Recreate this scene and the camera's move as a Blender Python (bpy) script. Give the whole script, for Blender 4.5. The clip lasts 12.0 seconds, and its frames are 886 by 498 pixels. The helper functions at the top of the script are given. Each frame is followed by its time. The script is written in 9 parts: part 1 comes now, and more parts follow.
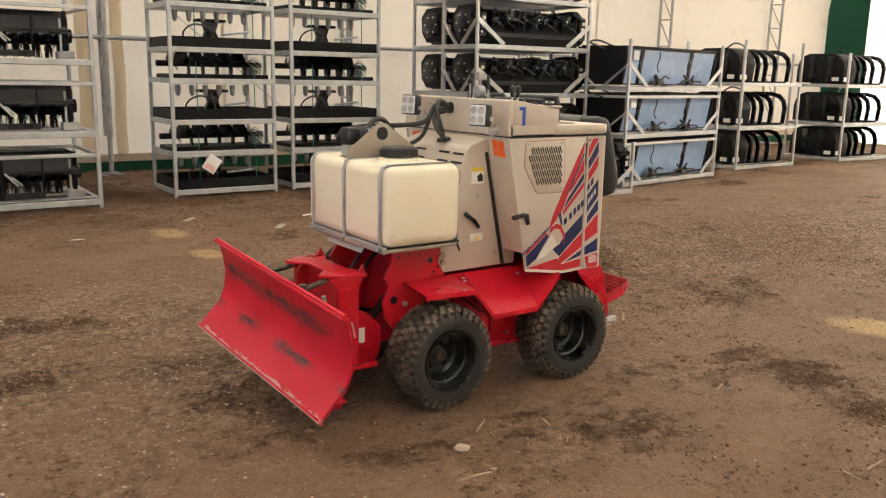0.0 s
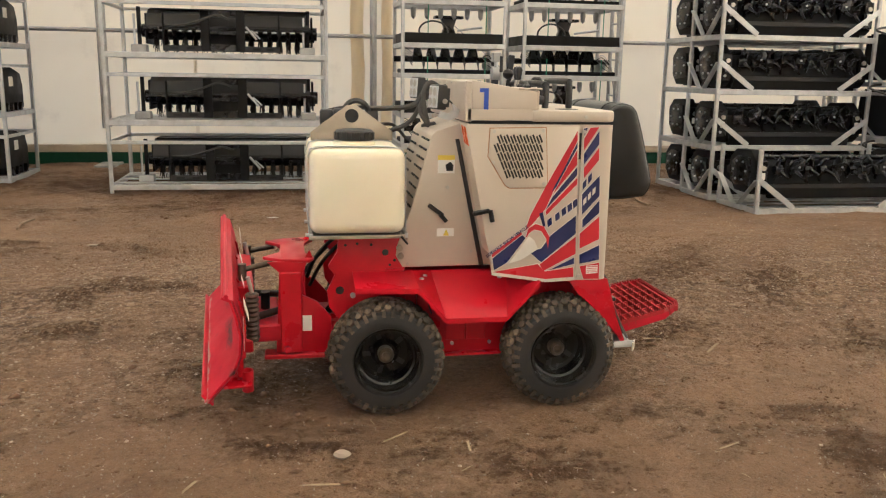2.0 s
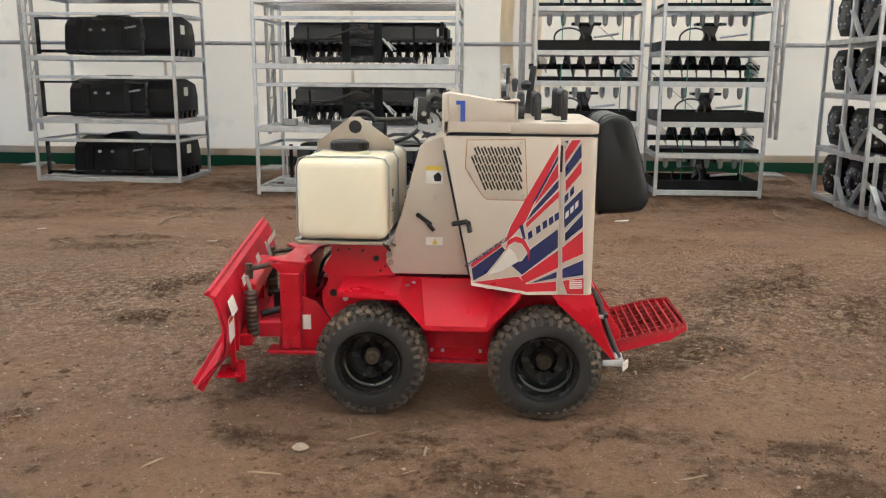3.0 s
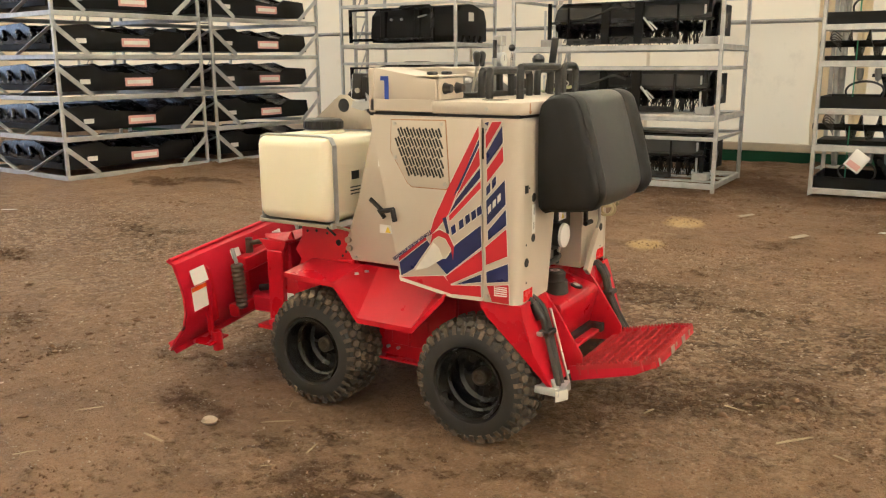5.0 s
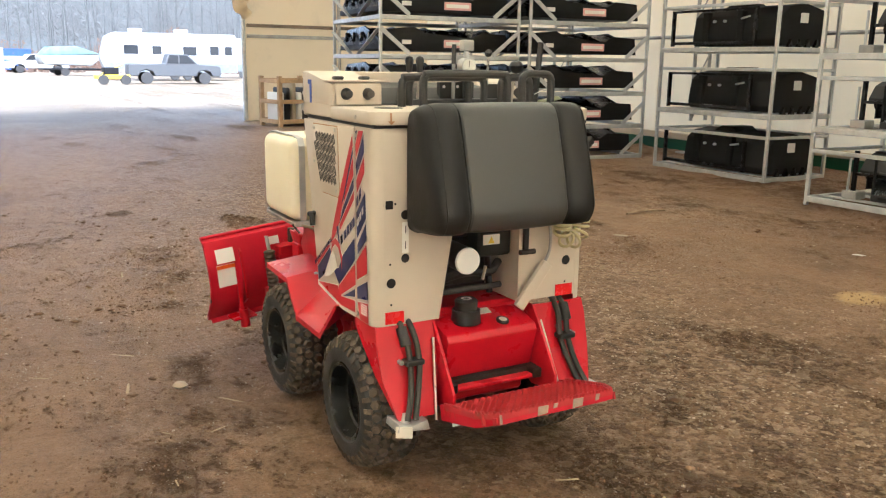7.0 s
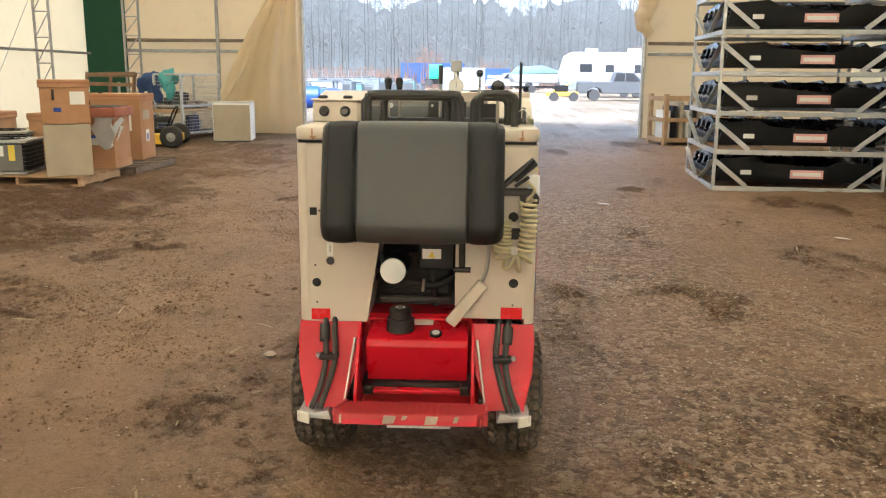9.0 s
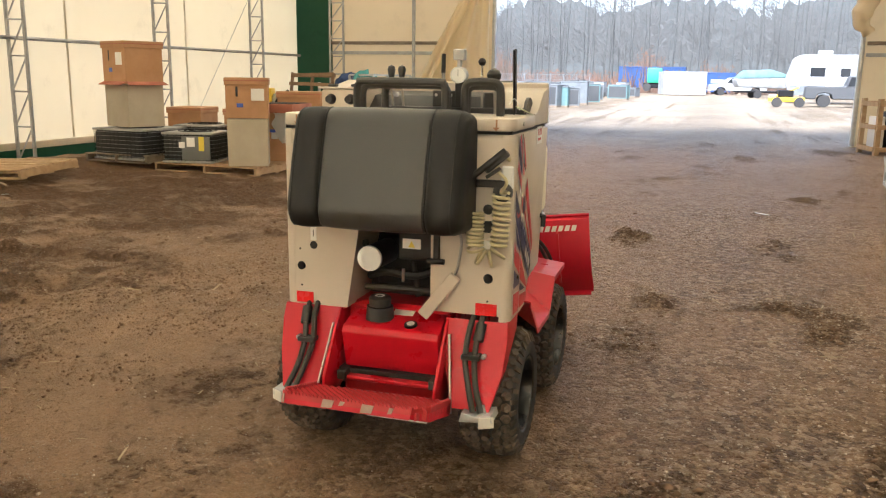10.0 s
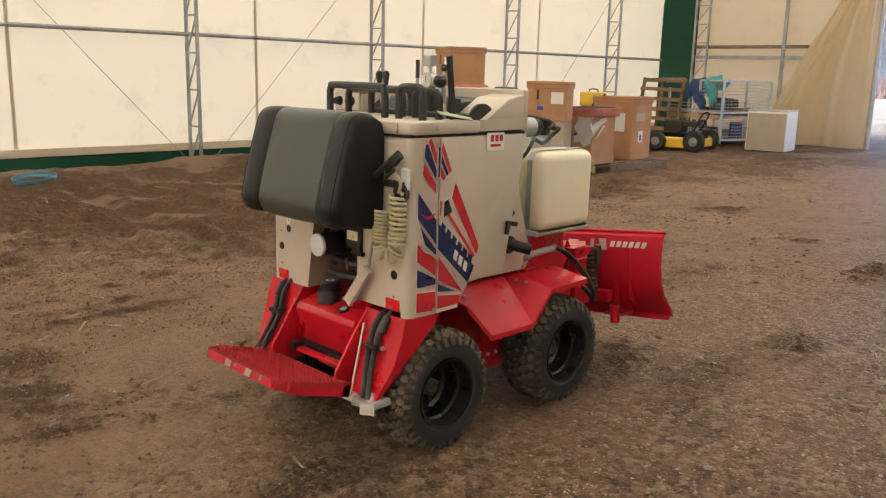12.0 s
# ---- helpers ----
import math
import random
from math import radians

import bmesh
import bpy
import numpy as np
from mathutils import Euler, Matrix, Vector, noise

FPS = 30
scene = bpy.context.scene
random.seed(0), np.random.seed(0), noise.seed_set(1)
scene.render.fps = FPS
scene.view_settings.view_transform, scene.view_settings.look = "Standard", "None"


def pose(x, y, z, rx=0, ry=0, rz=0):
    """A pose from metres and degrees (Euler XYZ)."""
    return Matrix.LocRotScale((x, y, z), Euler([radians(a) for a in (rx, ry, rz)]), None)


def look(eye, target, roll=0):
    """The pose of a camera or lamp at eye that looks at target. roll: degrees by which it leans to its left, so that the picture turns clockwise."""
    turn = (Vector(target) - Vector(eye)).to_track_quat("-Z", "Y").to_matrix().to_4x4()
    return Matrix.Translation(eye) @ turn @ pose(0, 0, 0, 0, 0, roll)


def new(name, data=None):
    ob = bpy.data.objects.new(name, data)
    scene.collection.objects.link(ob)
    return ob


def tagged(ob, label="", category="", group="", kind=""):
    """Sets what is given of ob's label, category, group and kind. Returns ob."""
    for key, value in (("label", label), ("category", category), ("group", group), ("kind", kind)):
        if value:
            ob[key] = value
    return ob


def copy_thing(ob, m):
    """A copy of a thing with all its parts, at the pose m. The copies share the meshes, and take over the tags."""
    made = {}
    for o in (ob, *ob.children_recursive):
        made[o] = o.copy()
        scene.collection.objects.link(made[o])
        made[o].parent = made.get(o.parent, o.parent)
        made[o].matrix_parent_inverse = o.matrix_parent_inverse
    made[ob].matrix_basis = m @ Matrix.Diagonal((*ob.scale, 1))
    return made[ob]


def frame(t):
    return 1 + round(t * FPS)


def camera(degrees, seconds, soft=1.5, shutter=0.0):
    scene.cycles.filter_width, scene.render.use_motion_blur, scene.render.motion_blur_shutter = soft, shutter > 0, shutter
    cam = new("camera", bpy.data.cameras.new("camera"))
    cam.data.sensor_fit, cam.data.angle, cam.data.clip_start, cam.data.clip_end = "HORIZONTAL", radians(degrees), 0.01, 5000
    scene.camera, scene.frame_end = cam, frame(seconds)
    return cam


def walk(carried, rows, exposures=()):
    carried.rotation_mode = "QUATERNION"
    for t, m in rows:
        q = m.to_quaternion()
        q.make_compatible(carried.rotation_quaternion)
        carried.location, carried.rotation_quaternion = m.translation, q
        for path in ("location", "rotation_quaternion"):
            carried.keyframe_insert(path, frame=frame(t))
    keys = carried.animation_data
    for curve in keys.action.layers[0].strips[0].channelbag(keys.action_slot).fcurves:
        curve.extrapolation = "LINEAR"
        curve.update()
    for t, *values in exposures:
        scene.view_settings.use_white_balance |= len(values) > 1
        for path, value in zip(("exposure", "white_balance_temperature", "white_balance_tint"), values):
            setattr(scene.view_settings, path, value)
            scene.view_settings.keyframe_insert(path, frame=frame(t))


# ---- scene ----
cam = camera(56.0, 12.0, 1.2)
METRES, EYE, TILT, LEAN, TURN = 11.024, 1.488, 0.0, 0.0, -125.0
START_X, START_Y, DIP = -3.2, 2.7, -0.7
ROWS = [
    (0.0, 0.0, 0.0, 0.0, 0.22, -11.06, -1.1),
    (0.5, 0.0333, 0.0179, -0.0045, 5.5, -11.12, -1.22),
    (1.0, 0.0708, 0.0343, -0.0045, 11.56, -11.24, -1.27),
    (1.5, 0.1151, 0.0411, -0.0026, 18.42, -11.38, -1.13),
    (2.0, 0.1483, 0.0613, -0.0065, 25.04, -11.29, -0.98),
    (2.5, 0.1829, 0.0852, -0.0044, 32.2, -11.17, -0.69),
    (3.0, 0.2229, 0.1007, -0.0028, 39.07, -11.09, -0.37),
    (5.0, 0.301, 0.2514, -0.0079, 66.55, -11.87, 0.38),
    (5.5, 0.3068, 0.295, -0.0068, 73.99, -12.3, 0.13),
    (6.0, 0.3196, 0.3374, -0.0039, 81.39, -12.21, -0.18),
    (6.5, 0.3174, 0.377, -0.0077, 88.47, -12.17, -0.58),
    (7.0, 0.3114, 0.4207, -0.0061, 95.9, -11.85, -0.81),
    (9.0, 0.2611, 0.5782, -0.0032, 127.14, -11.06, -0.47),
    (9.5, 0.232, 0.6042, -0.0072, 134.64, -11.05, -0.51),
    (10.0, 0.2033, 0.6302, -0.0077, 142.13, -10.95, -0.74),
    (10.5, 0.1763, 0.6598, -0.0036, 149.55, -11.06, -1.04),
    (11.0, 0.1382, 0.6723, -0.0073, 156.63, -11.29, -1.31),
    (11.5, 0.1, 0.6867, -0.0088, 163.62, -11.11, -1.45),
    (12.0, 0.0629, 0.7046, -0.0042, 170.35, -11.22, -1.43),
]
LIGHT = [(0.0, 2.41, 5130, 17), (1.0, 2.46, 5300, 17), (2.0, 2.53, 5080, 16), (3.0, 2.63, 4580, 14), (5.0, 2.68, 5360, 12), (5.5, 2.71, 5430, 12), (6.5, 2.71, 5260, 11), (7.0, 2.69, 5130, 10), (9.0, 2.53, 5230, 9), (10.5, 2.31, 5580, 13), (11.0, 2.29, 5580, 15), (12.0, 2.27, 5180, 15)]
walk(cam, [(t, pose(START_X, START_Y, EYE, TILT, LEAN, TURN) @ pose(METRES * x, METRES * y, METRES * z, 90 + pitch + DIP, roll, yaw)) for t, x, y, z, yaw, pitch, roll in ROWS], LIGHT)

# ---- light: overcast day; the white fabric skin lets daylight through ----
world = bpy.data.worlds.new("sky")
scene.world = world
world.use_nodes = True
wn = world.node_tree
sky = wn.nodes.new("ShaderNodeTexSky")
sky.sky_type, sky.sun_disc = "NISHITA", False
sky.sun_elevation, sky.sun_rotation = radians(53), radians(194)
sky.air_density, sky.dust_density, sky.ozone_density = 1.0, 4.0, 1.0
overcast = wn.nodes.new("ShaderNodeHueSaturation")
overcast.inputs["Saturation"].default_value = 0.5
wn.links.new(sky.outputs["Color"], overcast.inputs["Color"])
wn.links.new(overcast.outputs["Color"], wn.nodes["Background"].inputs["Color"])
wn.nodes["Background"].inputs["Strength"].default_value = 0.15
sun_lamp = bpy.data.lights.new("sun", "SUN")
sun_lamp.energy, sun_lamp.angle, sun_lamp.color = 3.0, radians(25), (1.0, 0.95, 0.88)
sun = new("sun", sun_lamp)
sun.matrix_world = look((-3.3, -13, 17.8), (0, 0, 0))


# ---- materials ----
def material(name, c1, c2=None, scale=3.0, rough=0.5, metal=0.0, bump=0.1, fine=60.0, dirt=None, dirt_scale=4.0, dirt_at=0.62, spec=0.5, rough_var=0.12, coat=0.0):
    """Two-scale noise colour, fine relief, and an optional layer of dirt or wear."""
    m = bpy.data.materials.new(name)
    m.use_nodes = True
    nt = m.node_tree
    bsdf = nt.nodes["Principled BSDF"]
    co = nt.nodes.new("ShaderNodeTexCoord")
    info = nt.nodes.new("ShaderNodeObjectInfo")
    shift = nt.nodes.new("ShaderNodeVectorMath")
    shift.operation = "ADD"
    wide = nt.nodes.new("ShaderNodeVectorMath")
    wide.operation = "SCALE"
    wide.inputs[3].default_value = 7.0
    comb = nt.nodes.new("ShaderNodeCombineXYZ")
    for i in range(3):
        nt.links.new(info.outputs["Random"], comb.inputs[i])
    nt.links.new(comb.outputs[0], wide.inputs[0])
    nt.links.new(co.outputs["Object"], shift.inputs[0])
    nt.links.new(wide.outputs[0], shift.inputs[1])

    def noise_node(s, detail=5.0, r=0.6):
        n = nt.nodes.new("ShaderNodeTexNoise")
        n.inputs["Scale"].default_value, n.inputs["Detail"].default_value, n.inputs["Roughness"].default_value = s, detail, r
        nt.links.new(shift.outputs[0], n.inputs["Vector"])
        return n

    def mix(fac, a, b):
        x = nt.nodes.new("ShaderNodeMix")
        x.data_type = "RGBA"
        nt.links.new(fac, x.inputs["Factor"])
        for sock, v in ((x.inputs["A"], a), (x.inputs["B"], b)):
            if isinstance(v, tuple):
                sock.default_value = (*v, 1)
            else:
                nt.links.new(v, sock)
        return x.outputs["Result"]

    def ramp(src, lo, hi, a=0.0, b=1.0):
        r = nt.nodes.new("ShaderNodeMapRange")
        r.inputs["From Min"].default_value, r.inputs["From Max"].default_value = lo, hi
        r.inputs["To Min"].default_value, r.inputs["To Max"].default_value = a, b
        nt.links.new(src, r.inputs["Value"])
        return r.outputs["Result"]

    n1 = noise_node(scale)
    n2 = noise_node(fine, 4.0)
    colour = mix(ramp(n1.outputs["Fac"], 0.32, 0.68), c1, c2 or tuple(v * 0.82 for v in c1))
    rough_out = ramp(n1.outputs["Fac"], 0.3, 0.7, max(0.03, rough - rough_var), min(1.0, rough + rough_var))
    if dirt:
        n3 = noise_node(dirt_scale, 8.0, 0.7)
        colour = mix(ramp(n3.outputs["Fac"], dirt_at, dirt_at + 0.12), colour, dirt)
    nt.links.new(colour, bsdf.inputs["Base Color"])
    nt.links.new(rough_out, bsdf.inputs["Roughness"])
    bsdf.inputs["Metallic"].default_value = metal
    bsdf.inputs["Specular IOR Level"].default_value = spec
    bsdf.inputs["Coat Weight"].default_value = coat
    if bump:
        b = nt.nodes.new("ShaderNodeBump")
        b.inputs["Strength"].default_value, b.inputs["Distance"].default_value = bump, 0.004
        nt.links.new(n2.outputs["Fac"], b.inputs["Height"])
        nt.links.new(b.outputs["Normal"], bsdf.inputs["Normal"])
    return m


def fabric_material(name, c1, c2, through_light, share=0.5):
    """Woven sheet: part reflects, part lets light through."""
    m = material(name, c1, c2, scale=0.7, rough=0.6, bump=0.15, fine=25.0, dirt=tuple(v * 0.8 for v in c2), dirt_scale=1.3, dirt_at=0.56)
    nt = m.node_tree
    bsdf, out = nt.nodes["Principled BSDF"], nt.nodes["Material Output"]
    tr = nt.nodes.new("ShaderNodeBsdfTranslucent")
    tr.inputs["Color"].default_value = (*through_light, 1)
    add = nt.nodes.new("ShaderNodeMixShader")
    add.inputs[0].default_value = share
    nt.links.new(bsdf.outputs[0], add.inputs[1])
    nt.links.new(tr.outputs[0], add.inputs[2])
    nt.links.new(add.outputs[0], out.inputs["Surface"])
    return m


FABRIC = fabric_material("cream_fabric", (0.80, 0.755, 0.63), (0.76, 0.705, 0.57), (0.84, 0.77, 0.61))
FABRIC_TAN = fabric_material("tan_fabric", (0.72, 0.62, 0.45), (0.65, 0.55, 0.39), (0.82, 0.69, 0.48), 0.62)
# lets more daylight through than the other walls, added to fill the vehicle's rear
FABRIC_BACK = fabric_material("rear_fill_cream_fabric", (0.80, 0.755, 0.63), (0.76, 0.705, 0.57), (0.90, 0.82, 0.65), 0.64)
FABRIC_SEAM = fabric_material("seam_fabric", (0.74, 0.68, 0.55), (0.68, 0.62, 0.49), (0.66, 0.59, 0.46))
FABRIC_DRAPE = fabric_material("drape_fabric", (0.78, 0.71, 0.57), (0.72, 0.64, 0.50), (0.95, 0.88, 0.73), 0.76)
FABRIC_GREEN = fabric_material("green_fabric", (0.022, 0.12, 0.06), (0.016, 0.09, 0.045), (0.015, 0.075, 0.038))
GALV = material("galvanised_steel", (0.56, 0.57, 0.58), (0.44, 0.45, 0.46), scale=9, rough=0.45, metal=0.65, bump=0.1, dirt=(0.30, 0.24, 0.18), dirt_scale=6, dirt_at=0.66)
GALV_DULL = material("weathered_steel_pipe", (0.42, 0.42, 0.41), (0.32, 0.31, 0.30), scale=6, rough=0.6, metal=0.4, bump=0.1)
BLACK = material("black_powder_coat", (0.008, 0.008, 0.009), (0.013, 0.013, 0.014), scale=5, rough=0.5, bump=0.1, dirt=(0.035, 0.032, 0.03), dirt_scale=7, dirt_at=0.68, spec=0.12)
BLACK_GLOSS = material("black_gloss_paint", (0.008, 0.008, 0.010), (0.013, 0.013, 0.015), scale=5, rough=0.25, bump=0.05, spec=0.4)
RUBBER = material("black_rubber", (0.016, 0.015, 0.0145), (0.027, 0.025, 0.023), scale=12, rough=0.58, bump=0.3, fine=120)
PLASTIC = material("black_plastic", (0.018, 0.018, 0.018), (0.026, 0.025, 0.025), scale=14, rough=0.45, bump=0.15, fine=200)
HOSE = material("hose_rubber", (0.028, 0.027, 0.026), (0.05, 0.045, 0.04), scale=30, rough=0.6, bump=0.3, fine=150)
RED = material("red_paint", (0.52, 0.006, 0.016), (0.45, 0.005, 0.013), scale=4, rough=0.34, bump=0.06, dirt=(0.30, 0.016, 0.016), dirt_scale=5, dirt_at=0.72, coat=0.08, spec=0.35)
RED_WORN = material("worn_red_paint", (0.55, 0.009, 0.028), (0.46, 0.008, 0.022), scale=3, rough=0.4, bump=0.12, dirt=(0.22, 0.05, 0.04), dirt_scale=9, dirt_at=0.66, spec=0.35)
BEIGE = material("beige_paint", (0.56, 0.49, 0.41), (0.52, 0.455, 0.375), scale=2.5, rough=0.4, bump=0.06, dirt=(0.42, 0.35, 0.26), dirt_scale=6, dirt_at=0.70)
CREAM_POLY = material("cream_polyethylene", (0.84, 0.78, 0.61), (0.80, 0.73, 0.56), scale=3, rough=0.45, bump=0.06)
CREAM_POLY.node_tree.nodes["Principled BSDF"].inputs["Subsurface Weight"].default_value = 0.15
CREAM_POLY.node_tree.nodes["Principled BSDF"].inputs["Subsurface Radius"].default_value = (0.04, 0.03, 0.015)
VINYL = material("black_vinyl", (0.011, 0.011, 0.011), (0.016, 0.0155, 0.015), scale=6, rough=0.45, bump=0.25, fine=220, spec=0.3)
VINYL_GREY = material("grey_vinyl", (0.043, 0.044, 0.043), (0.052, 0.052, 0.050), scale=1.5, rough=0.38, bump=0.2, fine=220, rough_var=0.02)
STEEL = material("bare_steel", (0.60, 0.58, 0.54), (0.46, 0.44, 0.40), scale=12, rough=0.35, metal=0.9, bump=0.08)
STAINLESS = material("stained_plate", (0.42, 0.37, 0.30), (0.34, 0.29, 0.23), scale=6, rough=0.42, metal=0.6, bump=0.1)
WHITE = material("white_label", (0.80, 0.79, 0.76), (0.74, 0.73, 0.70), scale=8, rough=0.5, bump=0.0)
WHITE_PAINT = material("white_paint", (0.78, 0.78, 0.77), (0.70, 0.70, 0.69), scale=1.5, rough=0.4, bump=0.04)
YELLOW = material("yellow_label", (0.80, 0.62, 0.05), rough=0.5, bump=0.0)
ORANGE = material("orange_reflector", (0.85, 0.16, 0.02), (0.75, 0.12, 0.02), scale=40, rough=0.25, bump=0.2, fine=300)
REFLECT_RED = material("red_reflector", (0.72, 0.02, 0.02), (0.62, 0.015, 0.015), scale=40, rough=0.25, bump=0.2, fine=300)
DECAL_RED = material("red_decal", (0.52, 0.020, 0.030), (0.46, 0.018, 0.026), scale=6, rough=0.35, bump=0.03)
DECAL_BLUE = material("navy_decal", (0.022, 0.028, 0.115), (0.018, 0.022, 0.095), scale=6, rough=0.35, bump=0.03)
DECAL_WHITE = material("white_decal", (0.74, 0.70, 0.63), scale=6, rough=0.38, bump=0.03)
TAPE_BLUE = material("blue_tape", (0.04, 0.09, 0.48), rough=0.5, bump=0.1)
PINK = material("pink_label", (0.72, 0.42, 0.40), (0.66, 0.36, 0.35), rough=0.5, bump=0.0)
# the blue reflected by the rack panels is put into their base colour
BLUE_PANEL = material("pale_blue_reflection", (0.36, 0.50, 0.76), (0.30, 0.43, 0.68), scale=2, rough=0.22, bump=0.1, fine=15)
CARD = material("cardboard", (0.45, 0.25, 0.125), (0.39, 0.21, 0.10), scale=4, rough=0.85, bump=0.15, fine=40)
CARD_GREY = material("grey_cardboard", (0.43, 0.37, 0.28), (0.39, 0.335, 0.25), scale=4, rough=0.85, bump=0.1)
CARD_RED = material("red_brown_cardboard", (0.40, 0.15, 0.09), (0.31, 0.11, 0.07), scale=4, rough=0.85, bump=0.1)
WOOD = material("pallet_wood", (0.46, 0.31, 0.17), (0.34, 0.22, 0.12), scale=9, rough=0.8, bump=0.3, fine=45)
WOOD_OLD = material("grey_wood", (0.22, 0.17, 0.12), (0.15, 0.115, 0.085), scale=9, rough=0.85, bump=0.3, fine=45)
BARK = material("bark", (0.066, 0.067, 0.064), (0.050, 0.051, 0.049), scale=3, rough=0.9, bump=0.3, fine=20)
TWIG = material("twigs", (0.086, 0.086, 0.082), (0.068, 0.068, 0.065), scale=3, rough=0.9, bump=0.0)
BRISTLE = material("broom_bristle", (0.010, 0.010, 0.010), (0.03, 0.028, 0.026), scale=30, rough=0.7, bump=0.3)
COIL = material("cream_coil", (0.56, 0.50, 0.30), (0.48, 0.42, 0.24), scale=20, rough=0.4, bump=0.05)
BLUE_TARP = material("blue_tarp", (0.014, 0.050, 0.25), (0.010, 0.036, 0.19), scale=4, rough=0.45, bump=0.2, fine=12)
TEAL = material("teal_cloth", (0.09, 0.33, 0.33), (0.06, 0.25, 0.26), scale=8, rough=0.8, bump=0.3)
DENIM = material("blue_cloth", (0.03, 0.06, 0.17), (0.02, 0.045, 0.13), scale=8, rough=0.85, bump=0.3)
GREEN_STRAP = material("green_strap", (0.03, 0.22, 0.12), rough=0.5, bump=0.1)
CONTAINER_BLUE = material("container_blue", (0.014, 0.048, 0.15), (0.012, 0.040, 0.125), scale=1, rough=0.5, bump=0.05)
GREEN_PAINT = material("green_paint", (0.03, 0.26, 0.14), rough=0.5, bump=0.05)
YELLOW_PAINT = material("yellow_paint", (0.75, 0.50, 0.02), (0.65, 0.42, 0.02), rough=0.4, bump=0.05)
GLASS_DARK = material("dark_window", (0.02, 0.022, 0.025), rough=0.08, bump=0.0)
LENS = material("lamp_lens", (0.72, 0.74, 0.76), (0.85, 0.86, 0.87), scale=60, rough=0.12, bump=0.2, fine=150)
GAUGE_FACE = material("gauge_face", (0.72, 0.72, 0.68), rough=0.25, bump=0.0)
WHITE_CAP = material("white_plastic", (0.80, 0.81, 0.82), rough=0.3, bump=0.02)
CHIP = material("wood_chips", (0.36, 0.27, 0.18), (0.24, 0.17, 0.11), scale=5, rough=0.9, bump=0.1)
CLOD = material("soil_clods", (0.145, 0.083, 0.045), (0.245, 0.152, 0.086), scale=7, rough=0.95, bump=0.3)
PEBBLE = material("pale_pebble", (0.43, 0.345, 0.265), (0.30, 0.235, 0.175), scale=9, rough=0.8, bump=0.2)

YARD_PALE = material("weathered_white_casing", (0.25, 0.255, 0.255), (0.19, 0.195, 0.195), scale=2, rough=0.6)
YARD_GREY = material("weathered_grey_casing", (0.13, 0.14, 0.145), (0.09, 0.10, 0.105), scale=2, rough=0.6)
YARD_TEAL = material("weathered_teal_casing", (0.10, 0.17, 0.17), (0.07, 0.13, 0.13), scale=2, rough=0.6)
YARD_DARK = material("dark_coil_casing", (0.035, 0.037, 0.04), (0.05, 0.05, 0.05), scale=2, rough=0.6)


